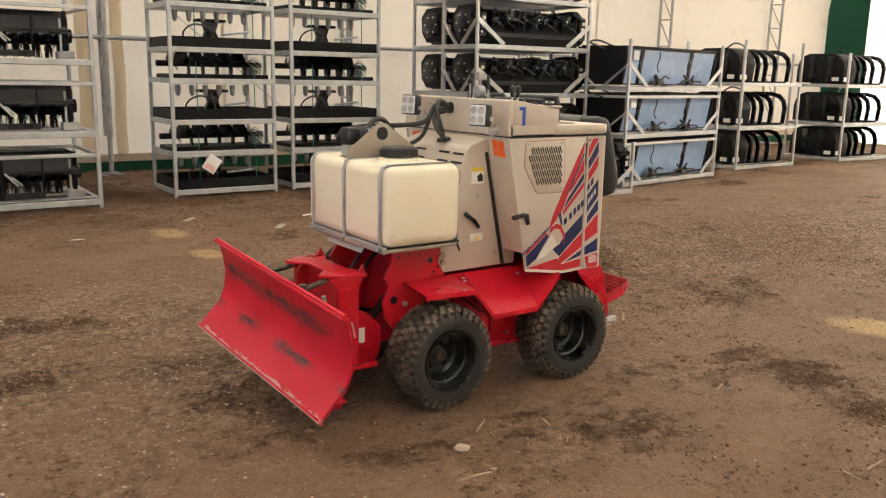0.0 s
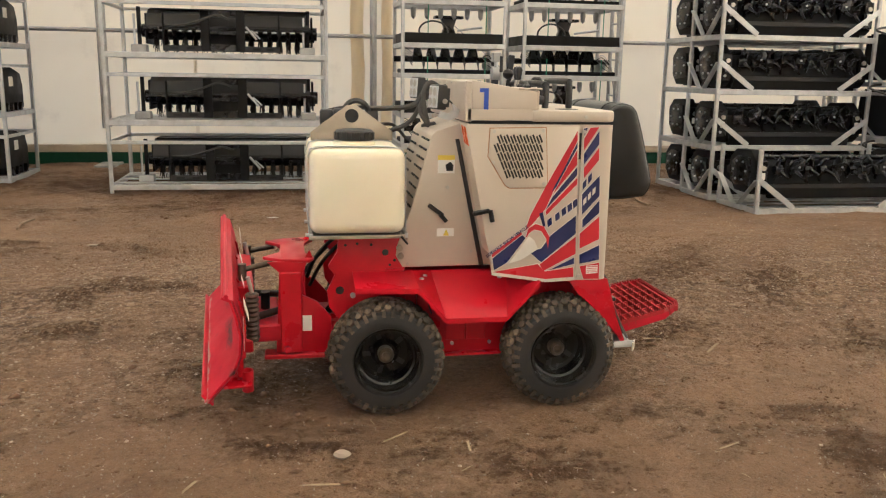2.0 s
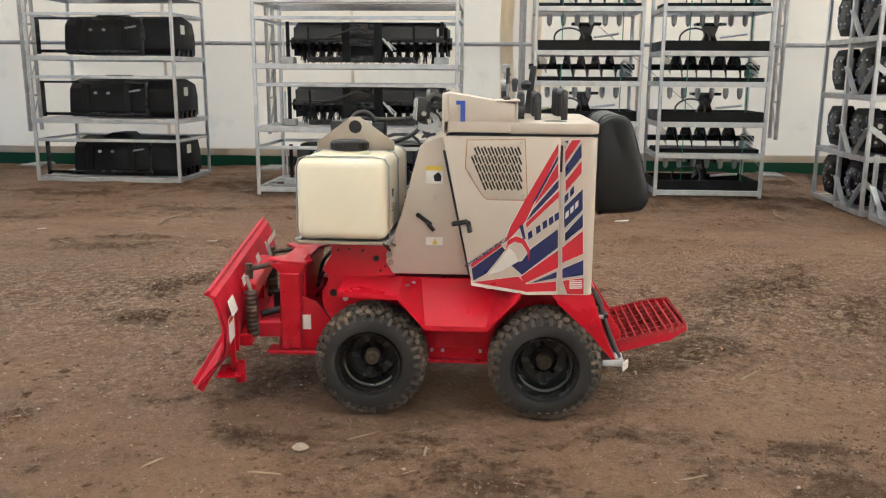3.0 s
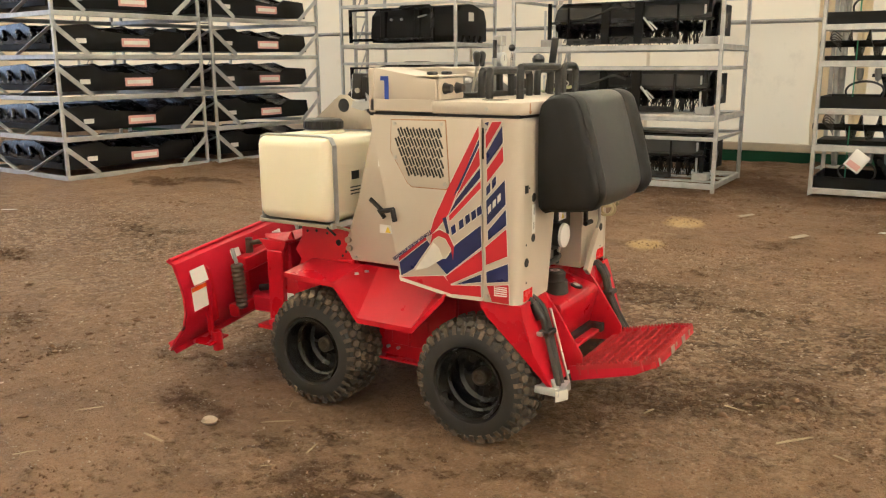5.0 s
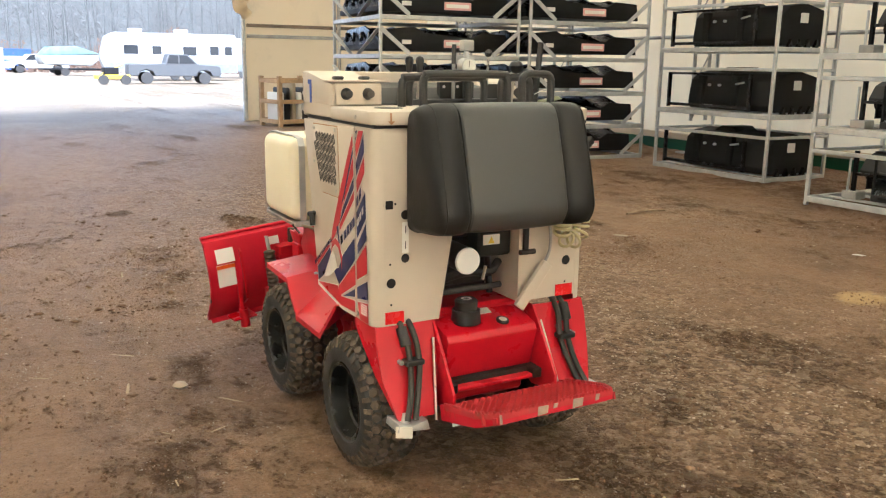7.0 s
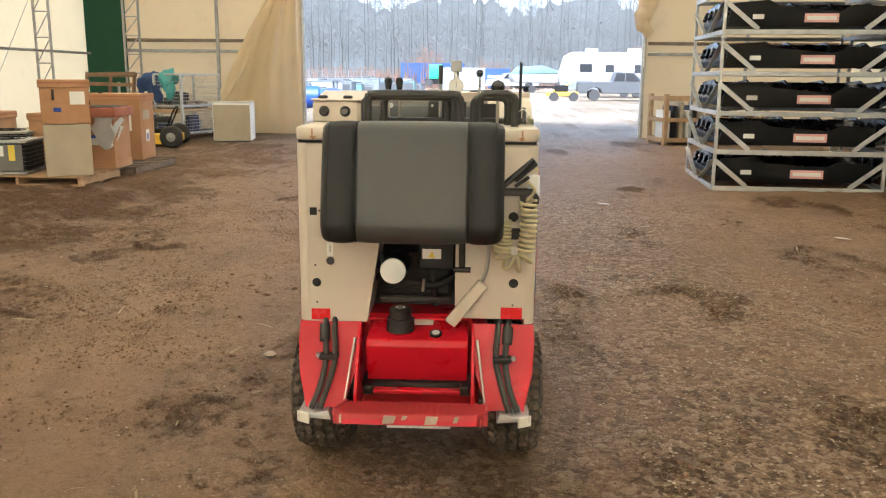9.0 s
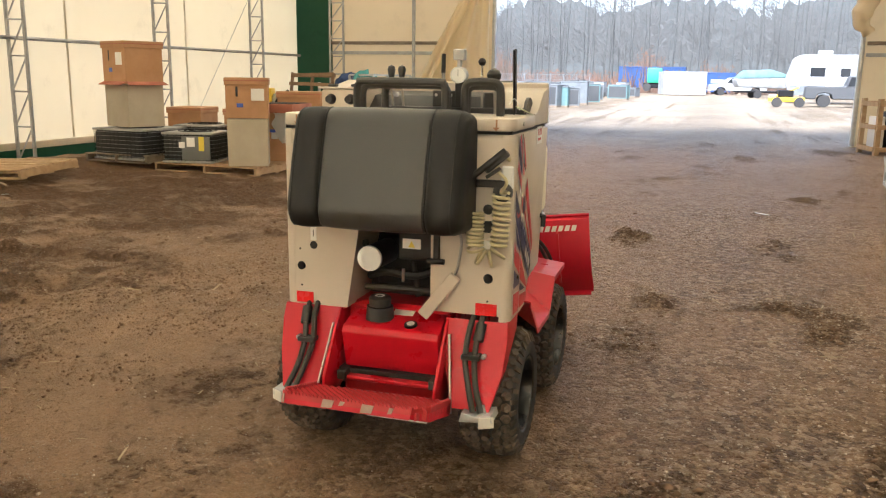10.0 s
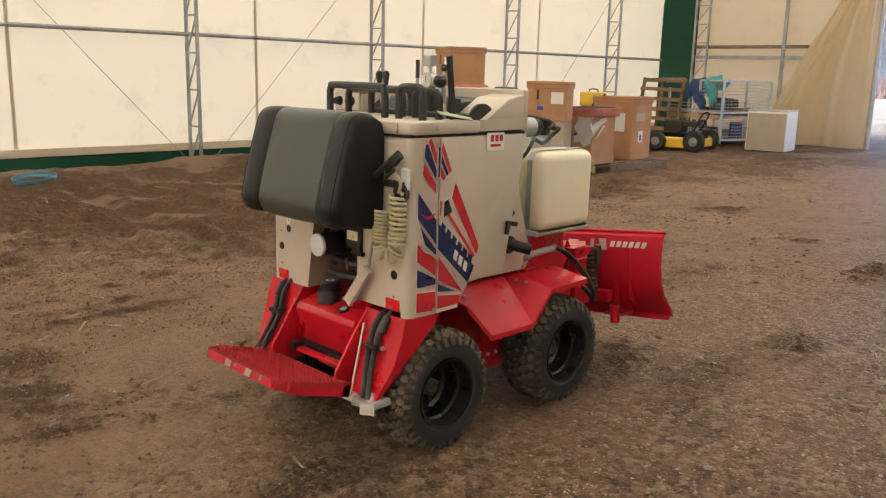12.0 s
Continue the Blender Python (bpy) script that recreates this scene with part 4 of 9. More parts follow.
    part("lever", rod((1.56, 0.05, 0.26), (1.66, 0.04, 0.17), 0.010), GALV, t)
    part("tag", box((0.44, 0.112, 0.33), (0.54, 0.118, 0.40)), WHITE, t, m=pose(0, 0.02, 0, -10, 0, 0))
    part("tag", box((2.12, 0.112, 0.33), (2.18, 0.118, 0.39)), WHITE, t, m=pose(0, 0.02, 0, -10, 0, 0))
    return t


def put(make, rack_m, spots):
    """Builds a load once and copies it to the other spots on its rack."""
    done = None
    for m, spot in spots:
        if done is None:
            done = make()
            done.matrix_basis = m @ spot
        else:
            copy_thing(done, m @ spot)


put(broom, RACK_B, [(RACK_B, pose(0.03, 0.1, z)) for z in SH_B])


def box_attachment():
    t = thing("box_attachment", "black steel box attachment with ribbed face on a rack", "attachment", group="box attachments")
    face = [(0.10, 0.02), (0.06, 0.10), (0.10, 0.40), (0.22, 0.50), (0.50, 0.54), (0.85, 0.46), (0.92, 0.30), (0.92, 0.02)]
    part("body", prism(face, 0.42, 1.90, "x", 0.015), BLACK, t)
    for x in (0.06, 1.52):
        part("frame_post", box((x, 0.0, 0.02), (x + 0.04, 0.05, 0.50), 0.005), BLACK_GLOSS, t)
    part("frame_bar", box((0.06, 0.0, 0.47), (1.56, 0.05, 0.50), 0.005), BLACK_GLOSS, t)
    part("frame_bar", box((0.06, 0.0, 0.04), (1.56, 0.05, 0.08), 0.005), BLACK_GLOSS, t)
    for x in (0.62, 1.22):
        part("rib", box((x, 0.03, 0.08), (x + 0.09, 0.12, 0.46), 0.008), BLACK, t)
    part("hump", prism([(0.7, 0.50), (0.86, 0.58), (1.05, 0.58), (1.16, 0.50)], 0.3, 0.7, "y", 0.01), BLACK, t)
    for x in (0.80, 0.98):
        part("bolt", rod((x, 0.05, 0.34), (x, 0.085, 0.34), 0.018), GALV, t)
    part("lever", rod((1.30, 0.02, 0.36), (1.46, 0.0, 0.385), 0.012), GALV, t)
    for y in (0.18, 0.34, 0.50, 0.66):
        part("tooth", prism([(y, 0.0), (y + 0.08, 0.0), (y + 0.05, 0.10)], 1.90, 1.94, "x"), BLACK_GLOSS, t)
    part("end_tag", box((1.902, 0.40, 0.30), (1.906, 0.54, 0.42)), WHITE, t)
    part("tag", box((1.78, 0.108, 0.3), (1.86, 0.112, 0.38)), WHITE, t)
    return t


put(box_attachment, RACK_A, [(RACK_A, pose(0.03, 0.06, z)) for z in SH_A])


def tray():
    t = thing("planter_tray", "shallow black steel tray with a centre bracket on a rack", "attachment", group="black trays")
    part("floor_sheet", box((0.02, 0.02, 0.0), (1.22, 0.8, 0.02)), BLACK, t)
    for y in (0.0, 0.79):
        part("side", box((0.0, y, 0.0), (1.24, y + 0.02, 0.12), 0.004), BLACK, t)
    for x in (0.0, 1.22):
        part("end", box((x, 0.02, 0.0), (x + 0.02, 0.79, 0.12), 0.004), BLACK, t)
    bracket = [(0.50, 0.05), (0.74, 0.05), (0.68, 0.20), (0.72, 0.32), (0.52, 0.32), (0.56, 0.20)]
    part("bracket", prism(bracket, 0.36, 0.46, "y", 0.006), BLACK_GLOSS, t)
    part("bracket_head", box((0.44, 0.33, 0.31), (0.80, 0.5, 0.345), 0.006), BLACK_GLOSS, t)
    part("hose_loop", tube([(0.4 + 0.18 * math.cos(a), 0.2 + 0.05 * math.sin(2 * a), 0.16 + 0.11 * math.sin(a)) for a in [k * 0.6 for k in range(12)]], 0.011, 6), HOSE, t)
    part("rod_end", rod((0.7, 0.2, 0.16), (0.98, 0.05, 0.20), 0.014), GALV, t)
    return t


def drum():
    t = thing("auger_drum", "row of black auger discs on a shaft, strapped on a rack", "auger", group="auger drums")
    part("shaft", rod((-0.08, 0.3, 0.17), (1.22, 0.3, 0.17), 0.035), BLACK, t)
    part("bed", box((0.0, 0.1, 0.0), (1.24, 0.6, 0.05), 0.006), BLACK, t)
    for turn in range(5):
        bm = bmesh.new()
        inner, outer = [], []
        for k in range(15):
            a = 2 * math.pi * k / 14
            x, wob = 0.16 + 0.175 * (turn + k / 14), 0.185 + 0.006 * math.sin(3 * a)
            inner.append(bm.verts.new((x, 0.3 + 0.034 * math.cos(a), 0.17 + 0.034 * math.sin(a))))
            outer.append(bm.verts.new((x + 0.01, 0.3 + wob * math.cos(a), 0.17 + wob * math.sin(a))))
        for k in range(14):
            bm.faces.new((inner[k], inner[k + 1], outer[k + 1], outer[k]))
        bmesh.ops.solidify(bm, geom=bm.faces[:], thickness=0.012)
        part("auger_flight", bm, BLACK_GLOSS, t)
    for k in range(6):
        part("wire", tube([(0.02, 0.25, 0.22), (0.05 + 0.01 * k, 0.22, 0.30 - 0.03 * k), (0.14, 0.20, 0.24 - 0.03 * k)], 0.006, 5, 4), HOSE, t)
        part("wire", tube([(1.04, 0.28, 0.2), (1.10, 0.22, 0.26 - 0.03 * k), (1.19, 0.18 + 0.01 * k, 0.16 - 0.02 * k)], 0.006, 5, 4), HOSE if k % 2 else GALV, t)
    part("end_coupling", lathe([(0, 0), (0, 0.05), (0.08, 0.05), (0.12, 0.025), (0.12, 0)], "x", 12), GALV, t, m=pose(1.06, 0.25, 0.1, 0, 0, 25))
    part("strap", box((0.3, 0.04, -0.4), (0.312, 0.044, 0.2)), GREEN_STRAP, t, "green plastic strapping")
    part("strap", box((1.02, 0.04, -0.4), (1.032, 0.044, 0.2)), GREEN_STRAP, t, "green plastic strapping")
    prong = finish(lathe([(-0.14, 0), (-0.11, 0.028), (-0.03, 0.036), (0, 0.03), (0, 0)], "z", 10), GALV_DULL, "tooth")
    for k in range(6):
        part("tooth", prong, None, t, m=pose(0.16 + 0.17 * k, 0.3, -0.08))
    return t


spots = [(m, pose(0.01, 0.02, z)) for m in (RACK_C1, RACK_C2) for z in SH_TRAY]
put(tray, RACK_C1, spots)
put(drum, RACK_C1, [(m, pose(0.01, 0.02, z)) for m in (RACK_C1, RACK_C2) for z in SH_DRUM])

bag = thing("parts_bag", "clear plastic bag with a pink card hung on a rack", "bag", RACK_C1 @ pose(0.30, -0.05, 0.36, 0, 35, 0))
part("bag_film", box((0.0, -0.008, 0.0), (0.17, 0.008, 0.20), 0.006, 2), WHITE_PAINT, bag, "clouded plastic film")
part("card", box((0.02, -0.0115, 0.02), (0.15, -0.0085, 0.08)), PINK, bag, "pink printed card")


def tiller():
    t = thing("tiller", "black tiller attachment with curved tines on a rack", "tiller", group="tillers")
    face = [(0.10, 0.02), (0.04, 0.16), (0.10, 0.34), (0.30, 0.40), (0.55, 0.34), (0.62, 0.10), (0.56, 0.02)]
    part("body", prism(face, 0.2, 1.74, "x", 0.01), BLACK, t)
    for x, out in ((0.02, -1), (1.74, 1)):
        part("gear_case", prism([(0.03, 0.08), (0.10, 0.03), (0.44, 0.04), (0.56, 0.16), (0.58, 0.38), (0.46, 0.49), (0.16, 0.50), (0.04, 0.40)], x + 0.02, x + 0.15, "x", 0.012), BLACK, t)
        face = x + (0.02 if out < 0 else 0.15)
        part("case_cover", prism([(0.10, 0.12), (0.40, 0.10), (0.50, 0.22), (0.48, 0.36), (0.36, 0.43), (0.14, 0.42)], face, face + out * 0.03, "x", 0.006), BLACK_GLOSS, t)
        for k in range(6):
            a = k * math.pi / 3
            part("bolt", rod((face + out * 0.028, 0.30 + 0.13 * math.cos(a), 0.27 + 0.11 * math.sin(a)), (face + out * 0.045, 0.30 + 0.13 * math.cos(a), 0.27 + 0.11 * math.sin(a)), 0.012, seg=6), GALV, t)
        part("front_flange", box((x + 0.03, -0.01, 0.10), (x + 0.14, 0.04, 0.40), 0.006), BLACK_GLOSS, t)
        part("grease_cap", rod((x + 0.085, -0.03, 0.32), (x + 0.085, 0.0, 0.32), 0.025, seg=12), STEEL, t)
        part("drain_plug", rod((x + 0.06, -0.025, 0.15), (x + 0.06, 0.0, 0.15), 0.016, seg=6), GALV, t)
        part("case_label", box((x + 0.06, -0.0145, 0.20), (x + 0.11, -0.0110, 0.27)), WHITE, t)
    tine = bmesh.new()
    for k in range(4):
        a = math.pi / 2 * k + 0.5
        q = tube([(0, 0.02, 0), (0.0, 0.07, 0.01), (0.015, 0.11, 0.03), (0.05, 0.125, 0.06)], lambda v: 0.024 * (1 - 0.5 * v), 5, 3)
        join(tine, q, pose(0.03 * (k % 2), 0, 0, math.degrees(a), 0, 0))
    rod((-0.03, 0, 0), (0.05, 0, 0), 0.05, seg=10, bm=tine)
    tine = finish(tine, BLACK_GLOSS, "tine_hub")
    bracket = finish(prism([(0.0, 0.0), (0.10, -0.02), (0.12, 0.10), (0.06, 0.22), (-0.02, 0.16)], -0.012, 0.012, "x", 0.003), BLACK_GLOSS, "tine_bracket")
    rng = random.Random(77)
    for k in range(9):
        part("tine_hub", tine, None, t, m=pose(0.28 + 0.17 * k, 0.02, 0.30, rng.uniform(0, 90), rng.uniform(-8, 8), rng.uniform(-10, 10)))
        if k % 2 == 0:
            part("tine_bracket", bracket, None, t, m=pose(0.34 + 0.17 * k, 0.0, 0.24))
    part("scraper_sheet", prism([(0.0, 0.0), (-0.02, 0.10), (0.05, 0.15), (0.06, 0.14), (0.0, 0.095), (0.02, 0.0)], 0.2, 1.74, "x"), BLACK, t, "smooth dark scraper sheet")
    part("top_bar", rod((0.2, 0.2, 0.42), (1.74, 0.2, 0.42), 0.03), BLACK_GLOSS, t)
    part("lower_sheet", box((0.2, -0.006, 0.07), (1.74, 0.004, 0.15), 0.003), HOOD_GREY, t, "smooth grey lower sheet")
    for x in (0.45, 0.95, 1.45):
        part("lift_hook", prism([(x, 0.30), (x + 0.10, 0.30), (x + 0.12, 0.40), (x + 0.06, 0.45), (x + 0.05, 0.38), (x, 0.36)], -0.04, 0.0, "y", 0.004), BLACK_GLOSS, t)
        part("hook_pin", rod((x + 0.05, -0.05, 0.335), (x + 0.05, 0.0, 0.335), 0.012, seg=8), GALV, t)
    part("front_bar", box((0.2, 0.0, 0.0), (1.74, 0.06, 0.07), 0.006), BLACK_GLOSS, t)
    part("shaft_end", rod((1.9, 0.3, 0.3), (2.02, 0.3, 0.3), 0.05), GALV_DULL, t)
    part("tag", box((0.06, 0.012, 0.14), (0.13, 0.016, 0.26)), WHITE, t)
    return t


put(tiller, RACK_D, [(RACK_D, pose(0.0, 0.03, z)) for z in SH_D] + [(RACK_D2, pose(0.0, 0.03, z)) for z in SH_D] + [(RACK_D3, pose(-0.04, 0.05, SH_D[0] + 0.1))])


def blue_frame():
    t = thing("panel_frame", "black steel frame with a pale blue panel on a rack", "attachment", group="blue panel frames")
    face = [(0.10, 0.02), (0.02, 0.40), (0.06, 0.54), (0.85, 0.54), (0.90, 0.02)]
    part("side_plate", prism(face, 0.02, 0.06, "x"), BLACK, t)
    part("side_plate", prism(face, 2.34, 2.38, "x"), BLACK, t)
    part("back_sheet", prism([(0.84, 0.02), (0.86, 0.54), (0.90, 0.54), (0.88, 0.02)], 0.06, 2.34, "x"), BLACK, t)
    part("floor_sheet", prism([(0.12, 0.02), (0.84, 0.02), (0.84, 0.05), (0.12, 0.05)], 0.06, 2.34, "x"), BLACK, t)
    part("top_sheet", prism([(0.0, 0.505), (0.84, 0.52), (0.84, 0.56), (0.0, 0.545)], 0.06, 2.34, "x"), BLACK, t)
    for a, b in ((0.07, 0.36), (0.44, 1.64), (1.74, 2.33)):
        part("panel", prism([(0.105, 0.04), (0.035, 0.50), (0.05, 0.50), (0.12, 0.04)], a, b, "x"), BLUE_PANEL, t, "panel coloured pale blue for its reflection")
    for x in (0.37, 1.65):
        part("bar", prism([(0.10, 0.02), (0.02, 0.50), (0.08, 0.50), (0.16, 0.02)], x, x + 0.07, "x"), BLACK_GLOSS, t)
    for x in (0.82, 1.62):
        part("hose", tube([(x, 0.03, 0.48), (x + 0.02, 0.04, 0.40), (x - 0.02, 0.05, 0.28), (x + 0.03, 0.05, 0.20)], 0.007), HOSE, t)
        bunch = random.Random(int(x * 100))
        for k in range(3):
            pts = [(x + bunch.uniform(-0.30, 0.30) * (1 - 0.25 * k), bunch.uniform(-0.01, 0.05), 0.035 + bunch.random() ** 2 * 0.13) for _ in range(5)]
            part("loose_hose", tube(sorted(pts), 0.013 + 0.002 * k, 6), HOSE, t)
        part("hose_coupling", box((x - 0.05, -0.01, 0.03), (x + 0.09, 0.05, 0.085), 0.008), PLASTIC, t)
    part("tag", box((0.18, 0.022, 0.36), (0.30, 0.026, 0.48)), WHITE, t)
    part("top_hose", tube([(0.2, 0.4, 0.55), (0.0, 0.5, 0.62), (-0.25, 0.45, 0.58), (-0.1, 0.3, 0.50)], 0.014, 6), HOSE, t)
    return t


put(blue_frame, RACK_F, [(RACK_F, pose(0.02, 0.05, z)) for z in SH_F])


def grapple():
    t = thing("grapple_bucket", "black grapple bucket with curved ribs on a rack", "bucket", group="grapple buckets")
    arch = [(0.06, 0.02), (0.03, 0.30), (0.07, 0.44), (0.18, 0.54), (0.34, 0.58), (0.78, 0.58), (0.92, 0.53), (1.0, 0.42), (1.03, 0.28), (1.03, 0.02)]
    hollow = [(0.96, 0.02), (0.96, 0.28), (0.93, 0.39), (0.87, 0.47), (0.76, 0.51), (0.35, 0.51), (0.22, 0.47), (0.14, 0.40), (0.11, 0.29), (0.13, 0.02)]
    part("shell", prism(arch, 0.02, 0.44, "x", 0.012), BLACK, t)
    part("floor_sheet", box((0.44, 0.12, 0.0), (1.52, 0.98, 0.03), 0.004), BLACK, t)
    me = finish(prism(arch + hollow, -0.016, 0.016, "x", 0.004), BLACK_GLOSS, "rib")
    for x in (0.58, 0.80, 1.08, 1.48):
        part("rib", me, None, t, m=pose(x, 0, 0))
    part("tie_bar", rod((0.44, 0.5, 0.545), (1.2, 0.5, 0.545), 0.03), BLACK, t)
    part("tie_bar", rod((0.44, 0.98, 0.30), (0.95, 0.98, 0.30), 0.03), BLACK, t)
    for y in (0.25, 0.62):
        part("end_rib", prism([(y, 0.04), (y, 0.52), (y + 0.14, 0.54), (y + 0.10, 0.30), (y + 0.14, 0.04)], -0.02, 0.022, "x", 0.006), BLACK_GLOSS, t)
    part("hose", tube([(0.1, 0.4, 0.57), (0.2, 0.3, 0.66), (0.5, 0.35, 0.63), (0.75, 0.5, 0.60)], 0.014, 6), HOSE, t)
    part("tag", box((0.06, 0.018, 0.05), (0.24, 0.024, 0.13)), WHITE, t, m=pose(0, 0.02, 0))
    part("tag", box((-0.026, 0.10, 0.06), (-0.02, 0.24, 0.13)), WHITE, t)
    return t


put(grapple, RACK_G, [(m, pose(0.04, 0.1, z)) for m in (RACK_G, RACK_H) for z in SH_G])


def snow_pusher():
    t = thing("snow_pusher", "glossy black snow pusher with a paper label on a rack", "snow pusher", group="black snow pushers")
    top = [(0.05, 0.05), (0.10, 0.34), (0.55, 0.38), (0.70, 0.30), (1.45, 0.24), (1.60, 0.32), (2.0, 0.30), (2.04, 0.05)]
    part("face_sheet", prism(top, 0.16, 0.20, "y", 0.004), BLACK, t)
    part("bed_frame", box((0.04, 0.2, 0.06), (2.05, 2.0, 0.14), 0.01), BLACK, t)
    wing = [(0.3, 0.12), (0.3, 0.22), (0.9, 0.40), (1.7, 0.36), (2.0, 0.14)]
    for x in (0.06, 0.5, 1.0, 1.5, 2.0):
        part("wing", prism(wing, x, x + 0.03, "x", 0.004), BLACK_GLOSS, t)
    part("deck_sheet", prism([(0.3, 0.20), (0.9, 0.37), (1.7, 0.33), (1.7, 0.31), (0.9, 0.35), (0.3, 0.18)], 0.10, 2.0, "x"), BLACK_GLOSS, t)
    for k in range(4):
        part("cylinder", rod((-0.0, 0.5 + 0.35 * k, 0.20), (0.05, 0.62 + 0.35 * k, 0.30), 0.03), BLACK_GLOSS, t)
    part("label_sheet", box((1.0, 0.150, 0.10), (1.42, 0.155, 0.21)), PINK, t, "pink and white paper label")
    part("label_line", box((1.03, 0.147, 0.13), (1.39, 0.1495, 0.18)), WHITE, t, "white printed band")
    part("tag", box((0.36, 0.150, 0.14), (0.50, 0.155, 0.20)), WHITE, t)
    return t


put(snow_pusher, RACK_E, [(m, pose(0.02, 0.02, z)) for m in (RACK_E, RACK_E2) for z in SH_E])


# ---- the snow vehicle: x to its right, y ahead, z up, from the ground below its middle ----
V = thing("snow_vehicle", "compact red and beige sidewalk snow vehicle with a red front plow", "snow vehicle", pose(0.168, 0, 0))
TYRE_DUSTY = material("dusty_tread", (0.115, 0.086, 0.060), (0.040, 0.034, 0.028), scale=14, rough=0.85, bump=0.4, fine=90, dirt=(0.20, 0.148, 0.098), dirt_scale=11, dirt_at=0.52)
RIM_BLACK = material("black_rim", (0.012, 0.012, 0.012), (0.02, 0.02, 0.019), scale=8, rough=0.2, bump=0.05, dirt=(0.045, 0.05, 0.042), dirt_scale=8, dirt_at=0.66)
HUB_BROWN = material("oily_hub", (0.11, 0.085, 0.06), (0.06, 0.05, 0.04), scale=30, rough=0.5, metal=0.4, bump=0.2)
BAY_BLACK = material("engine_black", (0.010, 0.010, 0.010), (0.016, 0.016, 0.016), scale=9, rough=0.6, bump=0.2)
RUST = material("rust_streak", (0.30, 0.13, 0.05), (0.40, 0.22, 0.11), scale=40, rough=0.8, bump=0.2)


def wheel(x_in, x_out, y):
    """Lug-treaded tyre on a deep black steel rim; x_in and x_out are its two flanks."""
    s = 1 if x_out > x_in else -1
    w, r = abs(x_out - x_in), 0.232
    tyre_prof = [(0.02, 0.138), (0.0, 0.150), (-0.006, 0.180), (0.004, 0.208), (0.028, 0.226), (0.06, r), (w - 0.06, r), (w - 0.028, 0.226), (w - 0.004, 0.208), (w + 0.006, 0.180), (w, 0.150), (w - 0.02, 0.138)]
    m = Matrix.Translation((x_in, y, 0.229)) @ Matrix.Diagonal((s, 1, 1, 1))
    tyre = part("wheel", lathe(tyre_prof, "x", 56, m=m), RUBBER, V, "black lug-treaded tyre dusty with soil")
    bm = bmesh.new()
    n = 34
    for k in range(n):
        for row, (xa, size, ph) in enumerate(((0.012, 0.032, 0.0), (0.050, 0.028, 0.5), (0.5 * w - 0.014, 0.028, 0.0), (w - 0.078, 0.028, 0.5), (w - 0.044, 0.032, 0.0))):
            a = 2 * math.pi * (k + ph) / n
            outer = row in (0, 4)
            q = bmesh.new()
            bmesh.ops.create_cone(q, cap_ends=True, segments=6, radius1=0.0205, radius2=0.0150, depth=0.018)
            tilt = pose(0, 0, 0, 0, (-34 if row == 0 else 34 if row == 4 else 0), 0)
            place = pose(0, 0, 0, math.degrees(a), 0, 0) @ Matrix.Translation((xa + size / 2, 0, 0.238 - (0.011 if outer else 0.0))) @ tilt
            join(bm, q, m @ place @ pose(0, 0, 0, 0, 0, 30 * (k % 2)))
        for xa in (0.0, w):
            a = 2 * math.pi * (k + 0.5) / n
            q = bmesh.new()
            bmesh.ops.create_cube(q, size=1)
            bmesh.ops.scale(q, vec=(0.011, 0.016, 0.034), verts=q.verts)
            place = pose(0, 0, 0, math.degrees(a), 0, 0) @ Matrix.Translation((xa + (0.006 if xa == 0 else -0.006), 0, 0.211)) @ pose(0, 0, 0, 0, (22 if xa == 0 else -22), 0)
            join(bm, q, m @ place)
    part("tread", bm, TYRE_DUSTY, tyre, "worn tread blocks dusted with brown soil")
    d = w
    rim_prof = [(d - 0.018, 0.143), (d - 0.002, 0.140), (d - 0.004, 0.130), (d - 0.020, 0.127), (d - 0.060, 0.122), (d - 0.066, 0.113), (d - 0.078, 0.117), (d - 0.090, 0.113), (d - 0.128, 0.109), (d - 0.140, 0.097), (d - 0.143, 0.060), (d - 0.133, 0.045), (d - 0.133, 0.0)]
    part("rim", lathe(rim_prof, "x", 40, m=m), RIM_BLACK, tyre, "deep black steel rim")
    back = [(0.02, 0.14), (0.01, 0.132), (0.04, 0.12), (0.05, 0.10), (0.05, 0.0)]
    part("rim_back", lathe(back, "x", 32, m=m), RIM_BLACK, tyre)
    part("hub", lathe([(d - 0.145, 0.034), (d - 0.092, 0.034), (d - 0.086, 0.028), (d - 0.086, 0.02), (d - 0.098, 0.012), (d - 0.098, 0.0)], "x", 20, m=m), HUB_BROWN, tyre, "oily brown wheel hub")
    for k in range(5):
        a = 2 * math.pi * (k + 0.2) / 5
        part("wheel_nut", lathe([(d - 0.135, 0.010), (d - 0.113, 0.010), (d - 0.109, 0.007), (d - 0.109, 0.0)], "x", 6, m=m @ Matrix.Translation((0, 0.062 * math.cos(a), 0.062 * math.sin(a)))), RIM_BLACK, tyre)
    for k in range(5):
        a = 2 * math.pi * (k + 0.7) / 5
        part("spoke_slot", box((d - 0.142, -0.011, -0.018), (d - 0.1395, 0.011, 0.018), 0.001, m=m @ pose(0, 0, 0, math.degrees(a), 0, 0) @ Matrix.Translation((0, 0, 0.080))), BAY_BLACK, tyre)


for y in (-0.152, 0.607):
    wheel(0.262, 0.472, y)
    wheel(-0.262, -0.472, y)

